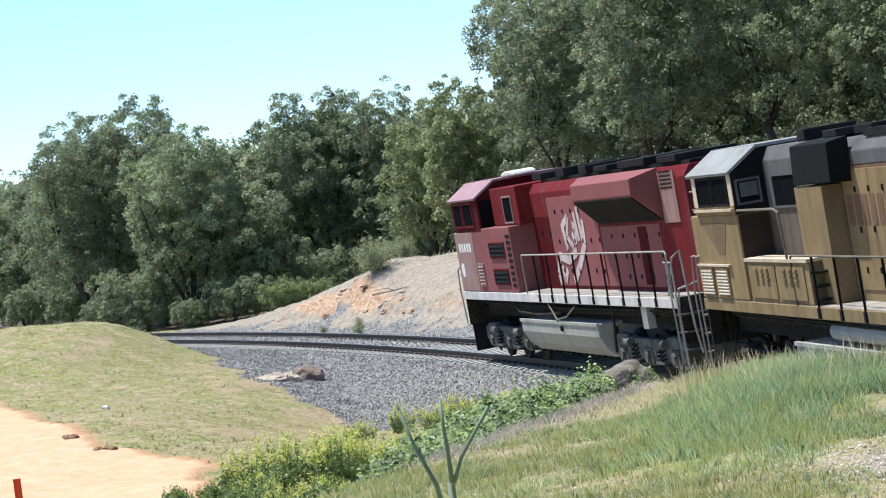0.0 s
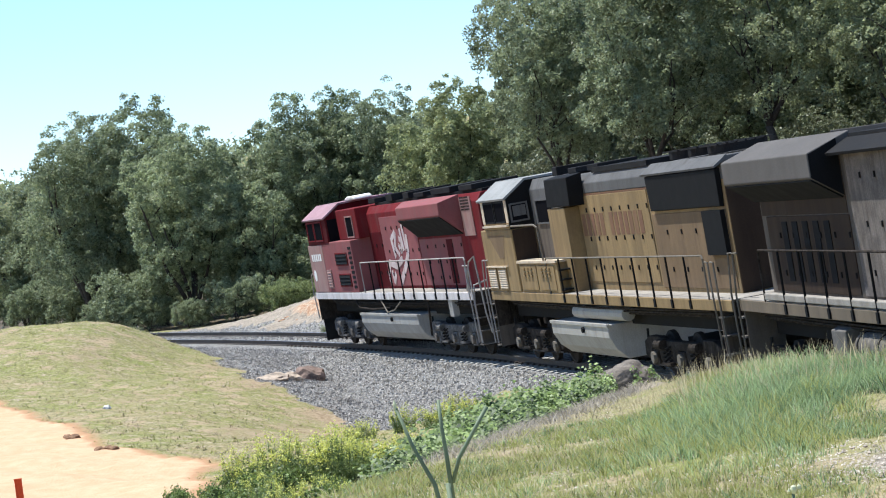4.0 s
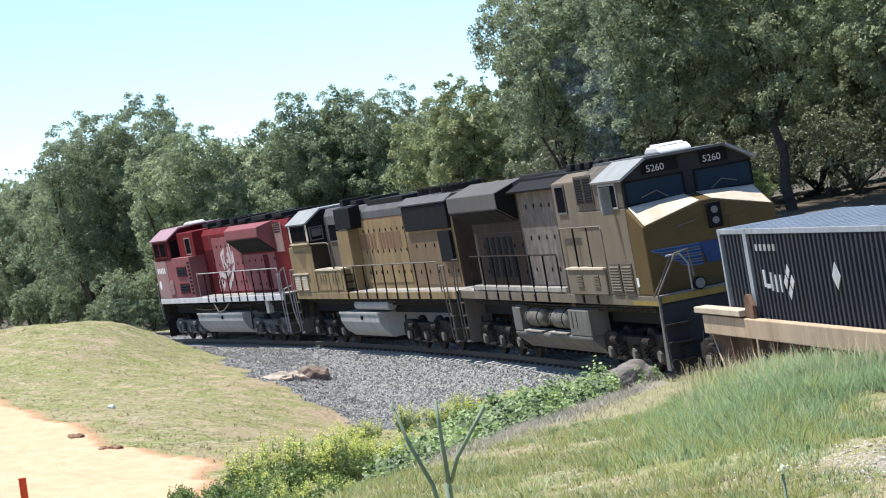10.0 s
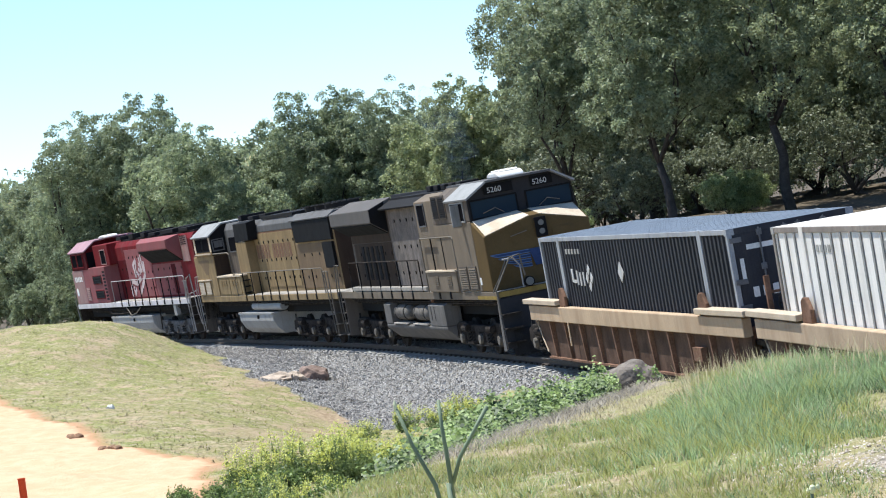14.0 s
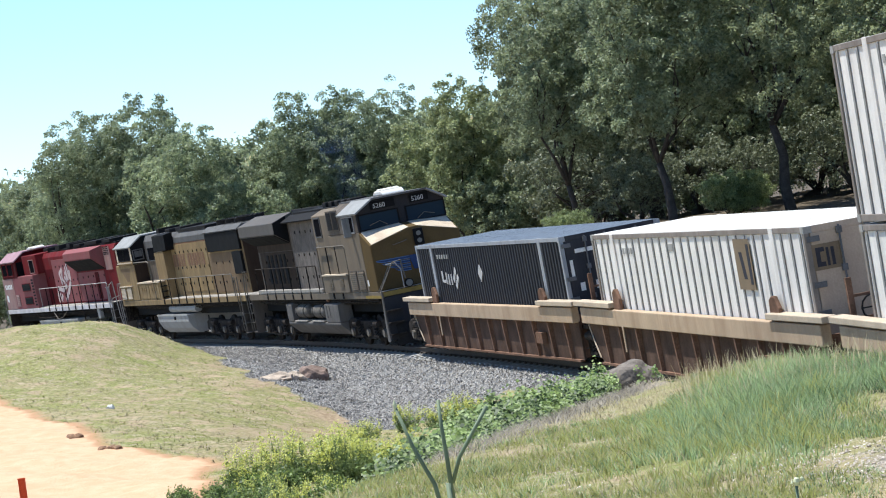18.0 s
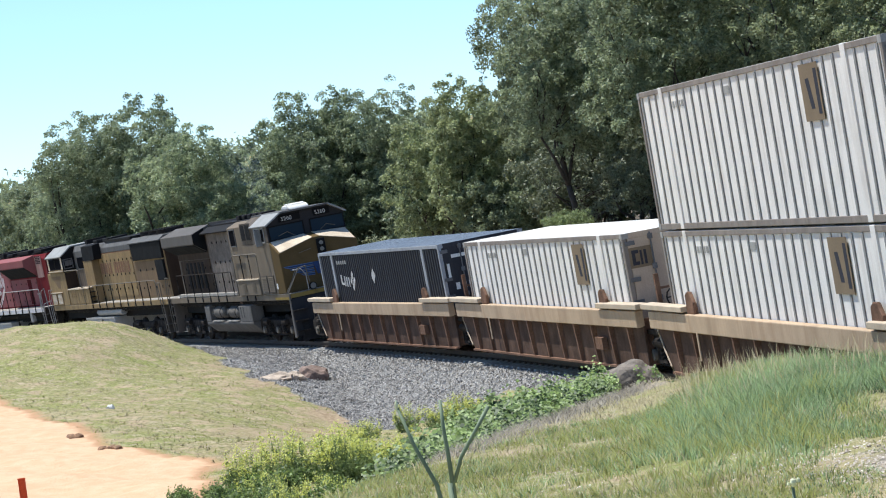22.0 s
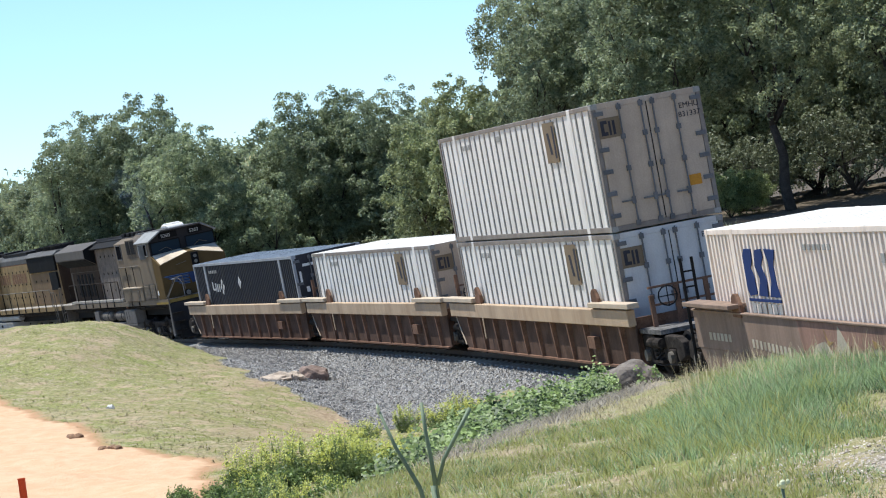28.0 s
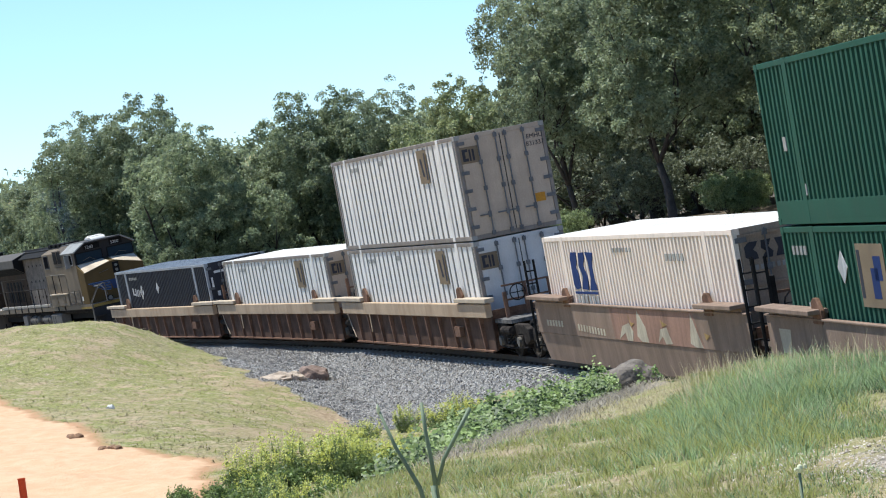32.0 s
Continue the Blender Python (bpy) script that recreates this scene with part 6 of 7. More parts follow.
for sd in (1, -1):
    part("radiator_wing", hull8([(5.25, sd * 0.94, 3.7), (11.3, sd * 0.94, 3.7), (11.3, sd * 1.5, 4.1), (5.25, sd * 1.5, 4.1)], [(5.25, sd * 0.7, 4.8), (11.3, sd * 0.7, 4.8), (11.3, sd * 1.5, 4.52), (5.25, sd * 1.5, 4.52)]), T["winggrey"], gre, "grey overhanging radiator wing", bevel=0.02)
    part("intake_grille", hull8([(5.3, sd * 0.97, 3.70), (11.2, sd * 0.97, 3.70), (11.2, sd * 1.47, 4.065), (5.3, sd * 1.47, 4.065)], [(5.3, sd * 0.98, 3.685), (11.2, sd * 0.98, 3.685), (11.2, sd * 1.485, 4.05), (5.3, sd * 1.485, 4.05)]), T["black"], gre, "black mesh radiator intake facing down")
    part("wing_end", hull8([(5.246, sd * 0.96, 3.72), (5.246, sd * 1.48, 4.1), (5.246, sd * 1.48, 4.5), (5.246, sd * 0.96, 4.7)], [(5.238, sd * 0.96, 3.72), (5.238, sd * 1.48, 4.1), (5.238, sd * 1.48, 4.5), (5.238, sd * 0.96, 4.7)]), T["black"], gre)
part("roof_deck", [box(-2.9, 5.2, -0.75, 0.75, 4.66, 4.74)], T["dark"], gre)
for u in (-1.8, -0.9, 0.0, 0.9, 1.8):
    part("exhaust_stub", [box(u - 0.25, u + 0.25, -0.3, 0.3, 4.74, 4.92)], T["dark"], gre, bevel=0.03)
part("cab_body", [box(-7.0, -2.9, -1.5, 1.5, 1.912, 3.84)], T["cabtan"], gre, bevel=0.025)
cabg = part("cab", prism([(-1.5, 3.842), (1.5, 3.842), (1.5, 4.46), (0.95, 4.8), (-0.95, 4.8), (-1.5, 4.46)], -7.0, -2.9, "x"), T["dusty"], gre, bevel=0.02)
part("cab_front", prism([(-1.49, 3.85), (1.49, 3.85), (1.49, 4.44), (0.94, 4.79), (-0.94, 4.79), (-1.49, 4.44)], -7.03, -7.005, "x"), T["charcoal"], cabg, "black cab front round the windscreens")
for sd in (1, -1):
    part("roof_flank", hull8([(-7.25, sd * 1.55, 4.42), (-4.7, sd * 1.55, 4.42), (-4.7, sd * 0.93, 4.8), (-7.25, sd * 0.93, 4.8)], [(-7.25, sd * 1.57, 4.47), (-4.7, sd * 1.57, 4.47), (-4.7, sd * 0.95, 4.85), (-7.25, sd * 0.95, 4.85)]), T["lightgrey"], cabg)
    vent("cab_louvre", cabg, -4.6, -3.95, sd * 1.5, 4.02, 4.62, 10, T["dusty"], T["dark"], sd)
    vent("cab_louvre", cabg, -3.8, -3.2, sd * 1.5, 4.02, 4.62, 10, T["dusty"], T["dark"], sd)
    window(cabg, ((-6.55, 3.88), (-5.2, 4.36)), "l", sd * 1.5, sd, T["lightgrey"])
    window(cabg, ((-1.44 if sd < 0 else 0.12, 3.9), (-0.2 if sd < 0 else 1.4, 4.36)), "u", -7.03, -1, T["black"], "windscreen", T["screen"])
    m = part("wind_deflector", box(-6.1, -6.06, min(sd * 1.5, sd * 1.75), max(sd * 1.5, sd * 1.75), 3.75, 4.35), T["lightgrey"], cabg)
    nb = part("number_board", box(-7.09, -7.035, 0.16 if sd > 0 else -0.98, 0.98 if sd > 0 else -0.36, 4.48, 4.74), T["black"], cabg, "black number board with white digits")
    letters("digits", "5260", 0.21, T["dullwhite"], nb, face_pose(-7.094, 0.9 if sd > 0 else -0.4, 4.52, "rear"))
part("cab_roof", [box(-7.25, -2.9, -0.93, 0.93, 4.802, 4.86)], T["grey"], cabg)
ac = part("air_conditioner", [prism([(-6.2, 4.862), (-4.9, 4.862), (-4.95, 4.95), (-5.15, 5.02), (-5.9, 5.02), (-6.12, 4.95)], -0.5, 0.25)], T["acwhite"], gre, "white rooftop air conditioner", bevel=0.04)
part("cover", [prism([(-5.95, 5.02), (-5.1, 5.02), (-5.2, 5.07), (-5.8, 5.07)], -0.42, 0.17)], T["acwhite"], ac, bevel=0.02)
part("rear_cabinet", prism([(-1.42, 1.912), (1.42, 1.912), (1.42, 4.55), (1.0, 4.72), (-1.0, 4.72), (-1.42, 4.55)], -2.9, -0.6, "x"), T["cabtan"], gre, bevel=0.02)
window(gre, ((-1.75, 3.85), (-0.95, 4.45)), "l", 1.42, 1, T["grey"], "dark_hatch")
part("roof_eave", hull8([(-0.6, 0.9, 4.52), (5.2, 0.9, 4.52), (5.2, 1.18, 4.42), (-0.6, 1.18, 4.42)], [(-0.6, 0.78, 4.68), (5.2, 0.78, 4.68), (5.2, 1.2, 4.47), (-0.6, 1.2, 4.47)]), T["dark"], gre)
# nose: gabled top, flat front with door
nosef = [(-1.5, 1.912), (1.5, 1.912), (1.5, 3.39), (0.1, 3.74), (-0.1, 3.74), (-1.5, 3.39)]
noseb = [(-1.5, 1.912), (1.5, 1.912), (1.5, 3.82), (0.1, 3.9), (-0.1, 3.9), (-1.5, 3.82)]
v = [(-8.12, y, z) for y, z in nosef] + [(-7.02, y, z) for y, z in noseb]
part("nose", (v, [(5, 4, 3, 2, 1, 0), (6, 7, 8, 9, 10, 11)] + [(i, (i + 1) % 6, (i + 1) % 6 + 6, i + 6) for i in range(6)]), T["tan"], gre, bevel=0.03)
for sd in (1, -1):
    part("nose_top_skin", hull8([(-8.1, sd * 0.14, 3.742), (-8.1, sd * 1.44, 3.412), (-7.06, sd * 1.44, 3.832), (-7.06, sd * 0.14, 3.905)], [(-8.1, sd * 0.14, 3.752), (-8.1, sd * 1.44, 3.422), (-7.06, sd * 1.44, 3.842), (-7.06, sd * 0.14, 3.915)]), T["cream"], gre, "cream top of the nose, lightened as if sunlit")
    part("wiper", tube([(-7.08, sd * 0.5, 3.93), (-7.1, sd * 0.75, 4.1), (-7.08, sd * 1.1, 4.0)], 0.014, 5), T["rail"], gre)
    for k in range(4):
        z0, l1 = 2.88 - 0.125 * k, 1.42 - 0.2 * k
        for nm, g, x, m in (("wing_edge", 0.0, -8.132, T["bluelight"]), ("wing_feather", 0.022, -8.137, T["blue"])):
            f = [(sd * 0.3, z0 - 0.115 + g), (sd * (l1 - 0.22), z0 - 0.10 + g), (sd * (l1 - 0.06), z0 - 0.05 + g), (sd * (l1 - g), z0 - 0.005), (sd * (l1 - 0.12), z0 - g), (sd * 0.3, z0 - 0.02 - g)]
            part(nm, prism(f if sd > 0 else f[::-1], x - 0.004, x, "x"), m, gre, "blue wing feather" if g else "pale blue outline of a feather")
part("shield_emblem", hull8([(-8.136, -0.2, 2.4), (-8.136, 0.2, 2.4), (-8.136, 0.32, 2.86), (-8.136, -0.32, 2.86)], [(-8.148, -0.2, 2.4), (-8.148, 0.2, 2.4), (-8.148, 0.32, 2.86), (-8.148, -0.32, 2.86)]), T["blue"], gre)
hl = part("headlight_housing", box(-8.2, -8.12, -0.28, 0.04, 3.12, 3.66), T["black"], gre, bevel=0.02)
for z in (3.27, 3.5):
    part("headlight", cyl((-8.22, -0.12, z), (-8.2, -0.12, z), 0.078, 14), T["lamp"], hl, "round glass headlight")
part("nose_door", box(-8.14, -8.125, -0.95, -0.42, 1.95, 3.3), T["tan"], gre)
part("nose_grab", [tube([(-8.12, 0.3, 3.36), (-8.17, 0.3, 3.36), (-8.17, 0.75, 3.28), (-8.12, 0.75, 3.28)], 0.013, 5)], T["rail"], gre)
for sd in (1, -1):
    dl = part("ditch_light", cyl((-8.55, sd * 0.57, 2.03), (-8.42, sd * 0.57, 2.03), 0.14, 14), T["black"], gre)
    part("lens", cyl((-8.56, sd * 0.57, 2.03), (-8.55, sd * 0.57, 2.03), 0.11, 14), T["lamp"], dl)
    part("platform_rail", tube([(-8.5, sd * 0.75, 1.9), (-8.5, sd * 0.75, 2.5), (-8.48, sd * 0.9, 2.72), (-8.45, sd * 1.2, 2.72)], 0.022, 6), T["railred"], gre)
    part("corner_rail", tube([(-8.5, sd * 1.5, 1.2), (-8.5, sd * 1.52, 1.95), (-8.5, sd * 1.0, 2.75), (-8.5, sd * 0.72, 2.8), (-8.5, sd * 0.66, 2.2)], 0.024, 6), T["rail"], gre)
    part("nose_rail", tube([(-8.15, sd * 1.52, 1.9), (-8.3, sd * 1.35, 2.2), (-8.2, sd * 1.0, 2.75)], 0.02, 6), T["rail"], gre)
part("end_steps_plate", hull8([(-8.62, -1.5, 0.35), (-8.46, -1.5, 0.35), (-8.46, 1.5, 0.35), (-8.62, 1.5, 0.35)], [(-8.5, -1.5, 1.7), (-8.46, -1.5, 1.7), (-8.46, 1.5, 1.7), (-8.5, 1.5, 1.7)]), T["charcoal"], gre, "charcoal steel end plate")
for sd in (1, -1):
    # pale strip added to look like light on the plate's edge
    part("end_plate_edge", hull8([(-8.5, sd * 1.5, 0.3), (-8.2, sd * 1.5, 0.3), (-8.2, sd * 1.52, 0.3), (-8.5, sd * 1.52, 0.3)], [(-8.45, sd * 1.5, 1.69), (-8.38, sd * 1.5, 1.69), (-8.38, sd * 1.52, 1.69), (-8.45, sd * 1.52, 1.69)]), T["tankdust"], gre, "pale strip for the lit edge of the end plate")
for k in range(3):
    part("tread", box(-8.75, -8.5, 1.0, 1.5, 0.5 + 0.38 * k, 0.54 + 0.38 * k), T["truck"], gre)
part("plough", hull8([(-8.6, -1.35, 0.15), (-9.0, -0.2, 0.15), (-9.0, 0.2, 0.15), (-8.6, 1.35, 0.15)], [(-8.55, -1.35, 0.85), (-8.7, -0.2, 0.8), (-8.7, 0.2, 0.8), (-8.55, 1.35, 0.85)]), T["dark"], gre)
# lower side boxes and louvres beside the cab
lb = part("equipment_box", box(-4.65, -1.3, 1.0, 1.56, 1.912, 2.5), T["cabtan"], gre, bevel=0.02)
part("box_lid", box(-4.65, -1.25, 0.96, 1.59, 2.5, 2.545), T["cream"], lb)
for u in (-4.1, -2.6):
    tagged(part("louvre", [box(u, u + 0.5, 1.56, 1.585, 2.1 + 0.06 * j, 2.13 + 0.06 * j) for j in range(5)], T["cabtan"], lb), kind="stuff")
for u in (-5.75, -6.75):
    vent("side_louvre", gre, u, u + 0.75, 1.5, 2.0, 2.58, 9, T["dusty"], T["cabtan"])
part("walkway_edge", box(-0.6, 9.6, 1.36, 1.508, 1.93, 2.06), T["deckgrey"], gre, "scuffed pale grey walkway edge", bevel=0.02)
part("white_placard", box(-7.15, -6.98, 1.501, 1.507, 2.1, 2.3), T["white"], gre)
handrail(gre, [9.6 - 1.4 * i for i in range(8)], 1.9, 2.86, 1, T["truck"], T["black"])
handrail(gre, [-0.9 - 1.28 * i for i in range(4)], 1.9, 3.48, 1, T["rail"], T["black"])
step_ladder(gre, 11.5, 1, 1.9, 0.9, T["rail"], 1)
step_ladder(gre, 11.5, -1, 1.9, 0.9, T["rail"], 1)
gt = part("fuel_tank", prism([(1.48, 0.88), (1.48, 0.78), (1.1, 0.4), (-1.1, 0.4), (-1.48, 0.78), (-1.48, 0.88)], -2.2, 5.6, "x"), T["tankdust"], gre, "dusty grey fuel tank", bevel=0.03)
part("tank_core", box(-2.1, 5.5, -0.98, 0.98, 0.882, 1.52), T["dark"], gt)
for sd in (1, -1):
    for u0, u1 in ((4.75, 5.6), (-2.2, -0.25)):
        part("tank_shoulder", prism([(sd * 0.99, 0.882), (sd * 1.48, 0.882), (sd * 1.48, 1.5), (sd * 1.3, 1.56), (sd * 0.99, 1.56)], u0, u1, "x"), T["tankdust"], gt, bevel=0.02)
    for u in (4.5, 1.95):
        part("air_reservoir", revolve_u(u, u - 1.95, sd * 1.25, 1.24, 0.25), T["dustgrey"], gt, "dusty air reservoir", smooth=True)
        each("tank_strap", [cyl((u - d - 0.03, sd * 1.25, 1.24), (u - d + 0.03, sd * 1.25, 1.24), 0.262, 18) for d in (0.4, 1.55)], T["dark"], gt)
        # paler grey gives the ledge its sunlit look
        part("ledge", box(u - 1.9, u - 0.05, min(sd * 1.2, sd * 1.52), max(sd * 1.2, sd * 1.52), 0.90, 0.935), T["deckgrey"], gt, "ledge in a paler grey, as if lit")
    each("panel_slot", [box(u - 0.02, u + 0.02, min(sd * 1.481, sd * 1.487), max(sd * 1.481, sd * 1.487), 1.05, 1.46) for u in (-0.6, -1.0)], T["dark"], gt)
    part("fuel_fill", tube([(-0.7, sd * 1.3, 1.56), (-0.75, sd * 1.42, 1.68), (-0.9, sd * 1.46, 1.62)], 0.05, 8), T["rust"], gt)
for c in (8.4, -4.9):
    bogie(gre, c)
pipework(gre, -7.5, 10.5, 1.5)
coupler(gre, 11.6, 1)
coupler(gre, -8.5, -1)

# thin blue exhaust haze that hangs over the third locomotive and travels with it
def haze_mat():
    m = bpy.data.materials.new("exhaust_haze")
    m.use_nodes = True
    n, l = m.node_tree.nodes, m.node_tree.links
    d, tr, mx = n.new("ShaderNodeBsdfDiffuse"), n.new("ShaderNodeBsdfTransparent"), n.new("ShaderNodeMixShader")
    d.inputs["Color"].default_value = (0.13, 0.19, 0.30, 1)
    mx.inputs[0].default_value = 0.028
    for a, b in ((tr, 1), (d, 2)):
        l.new(a.outputs[0], mx.inputs[b])
    l.new(mx.outputs[0], n["Material Output"].inputs[0])
    return m


haze = thing("exhaust_smoke", "thin blue diesel exhaust haze above the locomotive", "smoke")
rng = np.random.default_rng(77)
HAZE = haze_mat()
for i in range(4):
    up = i / 3
    me = stone_mesh("puff", 60.0 + i, 0.35 + 0.3 * up, 0.35 + 0.3 * up, 0.5 + 0.2 * up, HAZE, 4, 0.8)
    o = new("puff", me)
    o.parent = haze
    o.visible_shadow = False
    o.location = (-0.2 - 0.8 * up + rng.normal(0, 0.2), rng.normal(0, 0.3), 5.2 + 1.7 * up)
ride(haze, 44.669, 6.6)

# ---- containers ----
K = dict(
    white=paint("container_white_paint", (0.73, 0.69, 0.645), rough=0.6, var=0.1, dirt=(0.42, 0.36, 0.30), dirt_amount=0.22),
    # tan of the rear doors: dirt, and the rear end's shade in the colour
    offwhite=paint("dirty_shaded_door_paint", (0.47, 0.375, 0.29), rough=0.8, var=0.12, dirt=(0.36, 0.28, 0.22), dirt_amount=0.28),
    cleandoor=paint("clean_door_paint", (0.56, 0.545, 0.53), rough=0.8, var=0.1, dirt=(0.4, 0.34, 0.3), dirt_amount=0.12),
    roofwhite=paint("container_roof_paint", (0.66, 0.63, 0.58), rough=0.75, var=0.18, dirt=(0.4, 0.36, 0.3), dirt_amount=0.2),
    posts=mat("groove_shade_paint", (0.27, 0.26, 0.25), 0.8, spec=0.05, var=0.3),
    ribgrey=mat("side_post_grey", (0.13, 0.13, 0.135), 0.6, var=0.25),
    grime=paint("grimy_white_paint", (0.25, 0.22, 0.195), dirt=(0.13, 0.10, 0.085), dirt_amount=0.4),
    frame=paint("frame_grey_paint", (0.33, 0.32, 0.30), dirt_amount=0.2),
    navy=paint("navy_container_paint", (0.042, 0.043, 0.050), rough=0.6, var=0.15, dirt=(0.10, 0.09, 0.08), dirt_amount=0.1),
    navyedge=paint("grey_post_paint", (0.30, 0.31, 0.33), dirt_amount=0.1),
    navyroof=paint("blue_roof_paint", (0.14, 0.165, 0.20), rough=0.6, dirt_amount=0.1),
    beige=paint("cream_container_paint", (0.78, 0.66, 0.565), rough=0.6, var=0.08, dirt=(0.4, 0.33, 0.27), dirt_amount=0.14),
    green=paint("green_container_paint", (0.036, 0.095, 0.065), rough=0.6, var=0.15, dirt=(0.06, 0.10, 0.07), dirt_amount=0.1),
    tandoor=paint("browned_door_paint", (0.34, 0.265, 0.205), var=0.2, dirt=(0.14, 0.10, 0.08), dirt_amount=0.4),
    mark=paint("amber_panel_paint", (0.21, 0.16, 0.108), dirt=(0.2, 0.15, 0.1), dirt_amount=0.2),
    navymark=paint("navy_lettering", (0.028, 0.045, 0.13), dirt_amount=0.05),
    darkmark=paint("dark_lettering", (0.05, 0.05, 0.06), dirt_amount=0.02),
    scuffed=paint("scuffed_white_paint", (0.50, 0.49, 0.48), dirt=(0.15, 0.15, 0.16), dirt_amount=0.4),
    amber=paint("orange_sticker", (0.50, 0.24, 0.04), dirt_amount=0.15),
)
HL, HWD, CH = 8.077, 1.295, 2.896


def ribbed(u0, u1, l, z0, z1, pitch, deep, sd):
    """A corrugated wall, swept upwards from a zigzag line."""
    n = int(round((u1 - u0) / pitch))
    p = (u1 - u0) / n
    outl = []
    for i in range(n):
        a = u0 + i * p
        outl += [(a, l), (a + p * 0.42, l), (a + p * 0.5, l - sd * deep), (a + p * 0.92, l - sd * deep)]
    outl += [(u1, l), (u1, l - sd * 0.09), (u0, l - sd * 0.09)]
    k = len(outl)
    v = [(a, b, z0) for a, b in outl] + [(a, b, z1) for a, b in outl]
    return v, [(i, (i + 1) % k, (i + 1) % k + k, i + k) for i in range(k)]


def container(label, wall, post, roof, door, pitch, deep, ribs=False, rods=True):
    """A 53-foot box: ribbed walls, posts, rails, roof, two rear doors with rods, hinges and handles. Its base is at z 0."""
    e = thing("shipping_container", label, "container", group="containers on the train")
    part("inner_body", box(-HL + 0.06, HL - 0.06, -HWD + 0.09, HWD - 0.09, 0.03, CH - 0.03), wall, e)
    for sd in (1, -1):
        if ribs:
            part("side_wall", box(-HL + 0.08, HL - 0.08, min(sd * (HWD - 0.1), sd * (HWD - 0.03)), max(sd * (HWD - 0.1), sd * (HWD - 0.03)), 0.1, CH - 0.1), wall, e)
            for i in range(28):
                u = HL - 0.3 - i * (2 * HL - 0.6) / 27
                if abs(abs(u) - 6.1) > 0.2:
                    o = new("side_post", RIB)
                    o.parent = e
                    o.location = (u, sd * (HWD - 0.028), 0)
        else:
            part("side_wall", ribbed(-HL + 0.1, HL - 0.1, sd * (HWD - 0.012), 0.1, CH - 0.1, pitch, deep, sd), wall, e)
        part("top_rail", box(-HL, HL, min(sd * (HWD - 0.08), sd * HWD), max(sd * (HWD - 0.08), sd * HWD), CH - 0.1, CH), post, e, bevel=0.008)
        part("bottom_rail", box(-HL, HL, min(sd * (HWD - 0.08), sd * HWD), max(sd * (HWD - 0.08), sd * HWD), 0.0, 0.12), post, e, bevel=0.008)
        for u in (6.1, -6.1):
            part("lifting_post", box(u - 0.13, u + 0.13, min(sd * (HWD - 0.06), sd * (HWD + 0.006)), max(sd * (HWD - 0.06), sd * (HWD + 0.006)), 0.0, CH + 0.01), post if not ribs else wall, e, bevel=0.01)
        for u in (HL, -HL):
            part("corner_post", box(min(u, u - math.copysign(0.12, u)), max(u, u - math.copysign(0.12, u)), min(sd * (HWD - 0.1), sd * (HWD + 0.003)), max(sd * (HWD - 0.1), sd * (HWD + 0.003)), 0.0, CH), post, e, bevel=0.01)
            for z in (0.0, CH - 0.118):
                part("corner_casting", box(u - 0.09, u + 0.09, sd * HWD - 0.07, sd * HWD + 0.012, z - 0.006, z + 0.124) if abs(u) < 1 else box(min(u, u - math.copysign(0.17, u)) - 0.006, max(u, u - math.copysign(0.17, u)) + 0.006, min(sd * (HWD - 0.15), sd * (HWD + 0.008)), max(sd * (HWD - 0.15), sd * (HWD + 0.008)), z - 0.004, z + 0.12), K["frame"] if ribs else post, e)
    part("roof", box(-HL + 0.02, HL - 0.02, -HWD + 0.03, HWD - 0.03, CH - 0.04, CH + 0.006), roof, e)
    part("roof_bow", [box(-HL + 0.5 + i * 0.6, -HL + 0.54 + i * 0.6, -HWD + 0.06, HWD - 0.06, CH + 0.006, CH + 0.0095) for i in range(26)], roof, e)["kind"] = "stuff"
    part("front_wall", box(HL - 0.08, HL - 0.01, -HWD + 0.1, HWD - 0.1, 0.1, CH - 0.1), wall, e)
    part("door_header", box(-HL, -HL + 0.1, -HWD + 0.1, HWD - 0.1, CH - 0.12, CH), door, e)
    part("door_sill", box(-HL, -HL + 0.1, -HWD + 0.1, HWD - 0.1, 0.0, 0.12), post, e)
    for sd in (1, -1):
        d = part("door", box(-HL + 0.005, -HL + 0.06, min(sd * 0.01, sd * (HWD - 0.11)), max(sd * 0.01, sd * (HWD - 0.11)), 0.12, CH - 0.12), door, e, bevel=0.01)
        if rods:
            for l in (0.14, 0.66):
                part("locking_rod", [cyl((-HL - 0.03, sd * l, 0.05), (-HL - 0.03, sd * l, CH - 0.05), 0.02, 8)] + [box(-HL - 0.06, -HL + 0.01, sd * l - 0.05, sd * l + 0.05, z, z + 0.12) for z in (0.06, CH * 0.45, CH * 0.7, CH - 0.2)], K["ribgrey"], d)
                part("handle", [box(-HL - 0.05, -HL - 0.02, sd * l - 0.02, sd * l + 0.3, 0.62, 0.66), box(-HL - 0.055, -HL - 0.015, sd * l - 0.03, sd * l + 0.06, 0.56, 0.72)], K["ribgrey"], d)
            each("hinge", [box(-HL - 0.025, -HL + 0.01, min(sd * 1.03, sd * 1.26), max(sd * 1.03, sd * 1.26), z, z + 0.1) for z in (0.3, 0.8, 1.3, 1.8, CH - 0.28)], K["ribgrey"], d)
    if rods:
        part("door_gap", box(-HL - 0.001, -HL + 0.01, -0.008, 0.008, 0.12, CH - 0.12), T["black"], e)
    return e


# grey strip that stands in for the shadow in a wall groove
RIB = solid("side_post", box(-0.045, 0.045, -0.002, 0.022, 0.11, CH - 0.11), K["posts"])


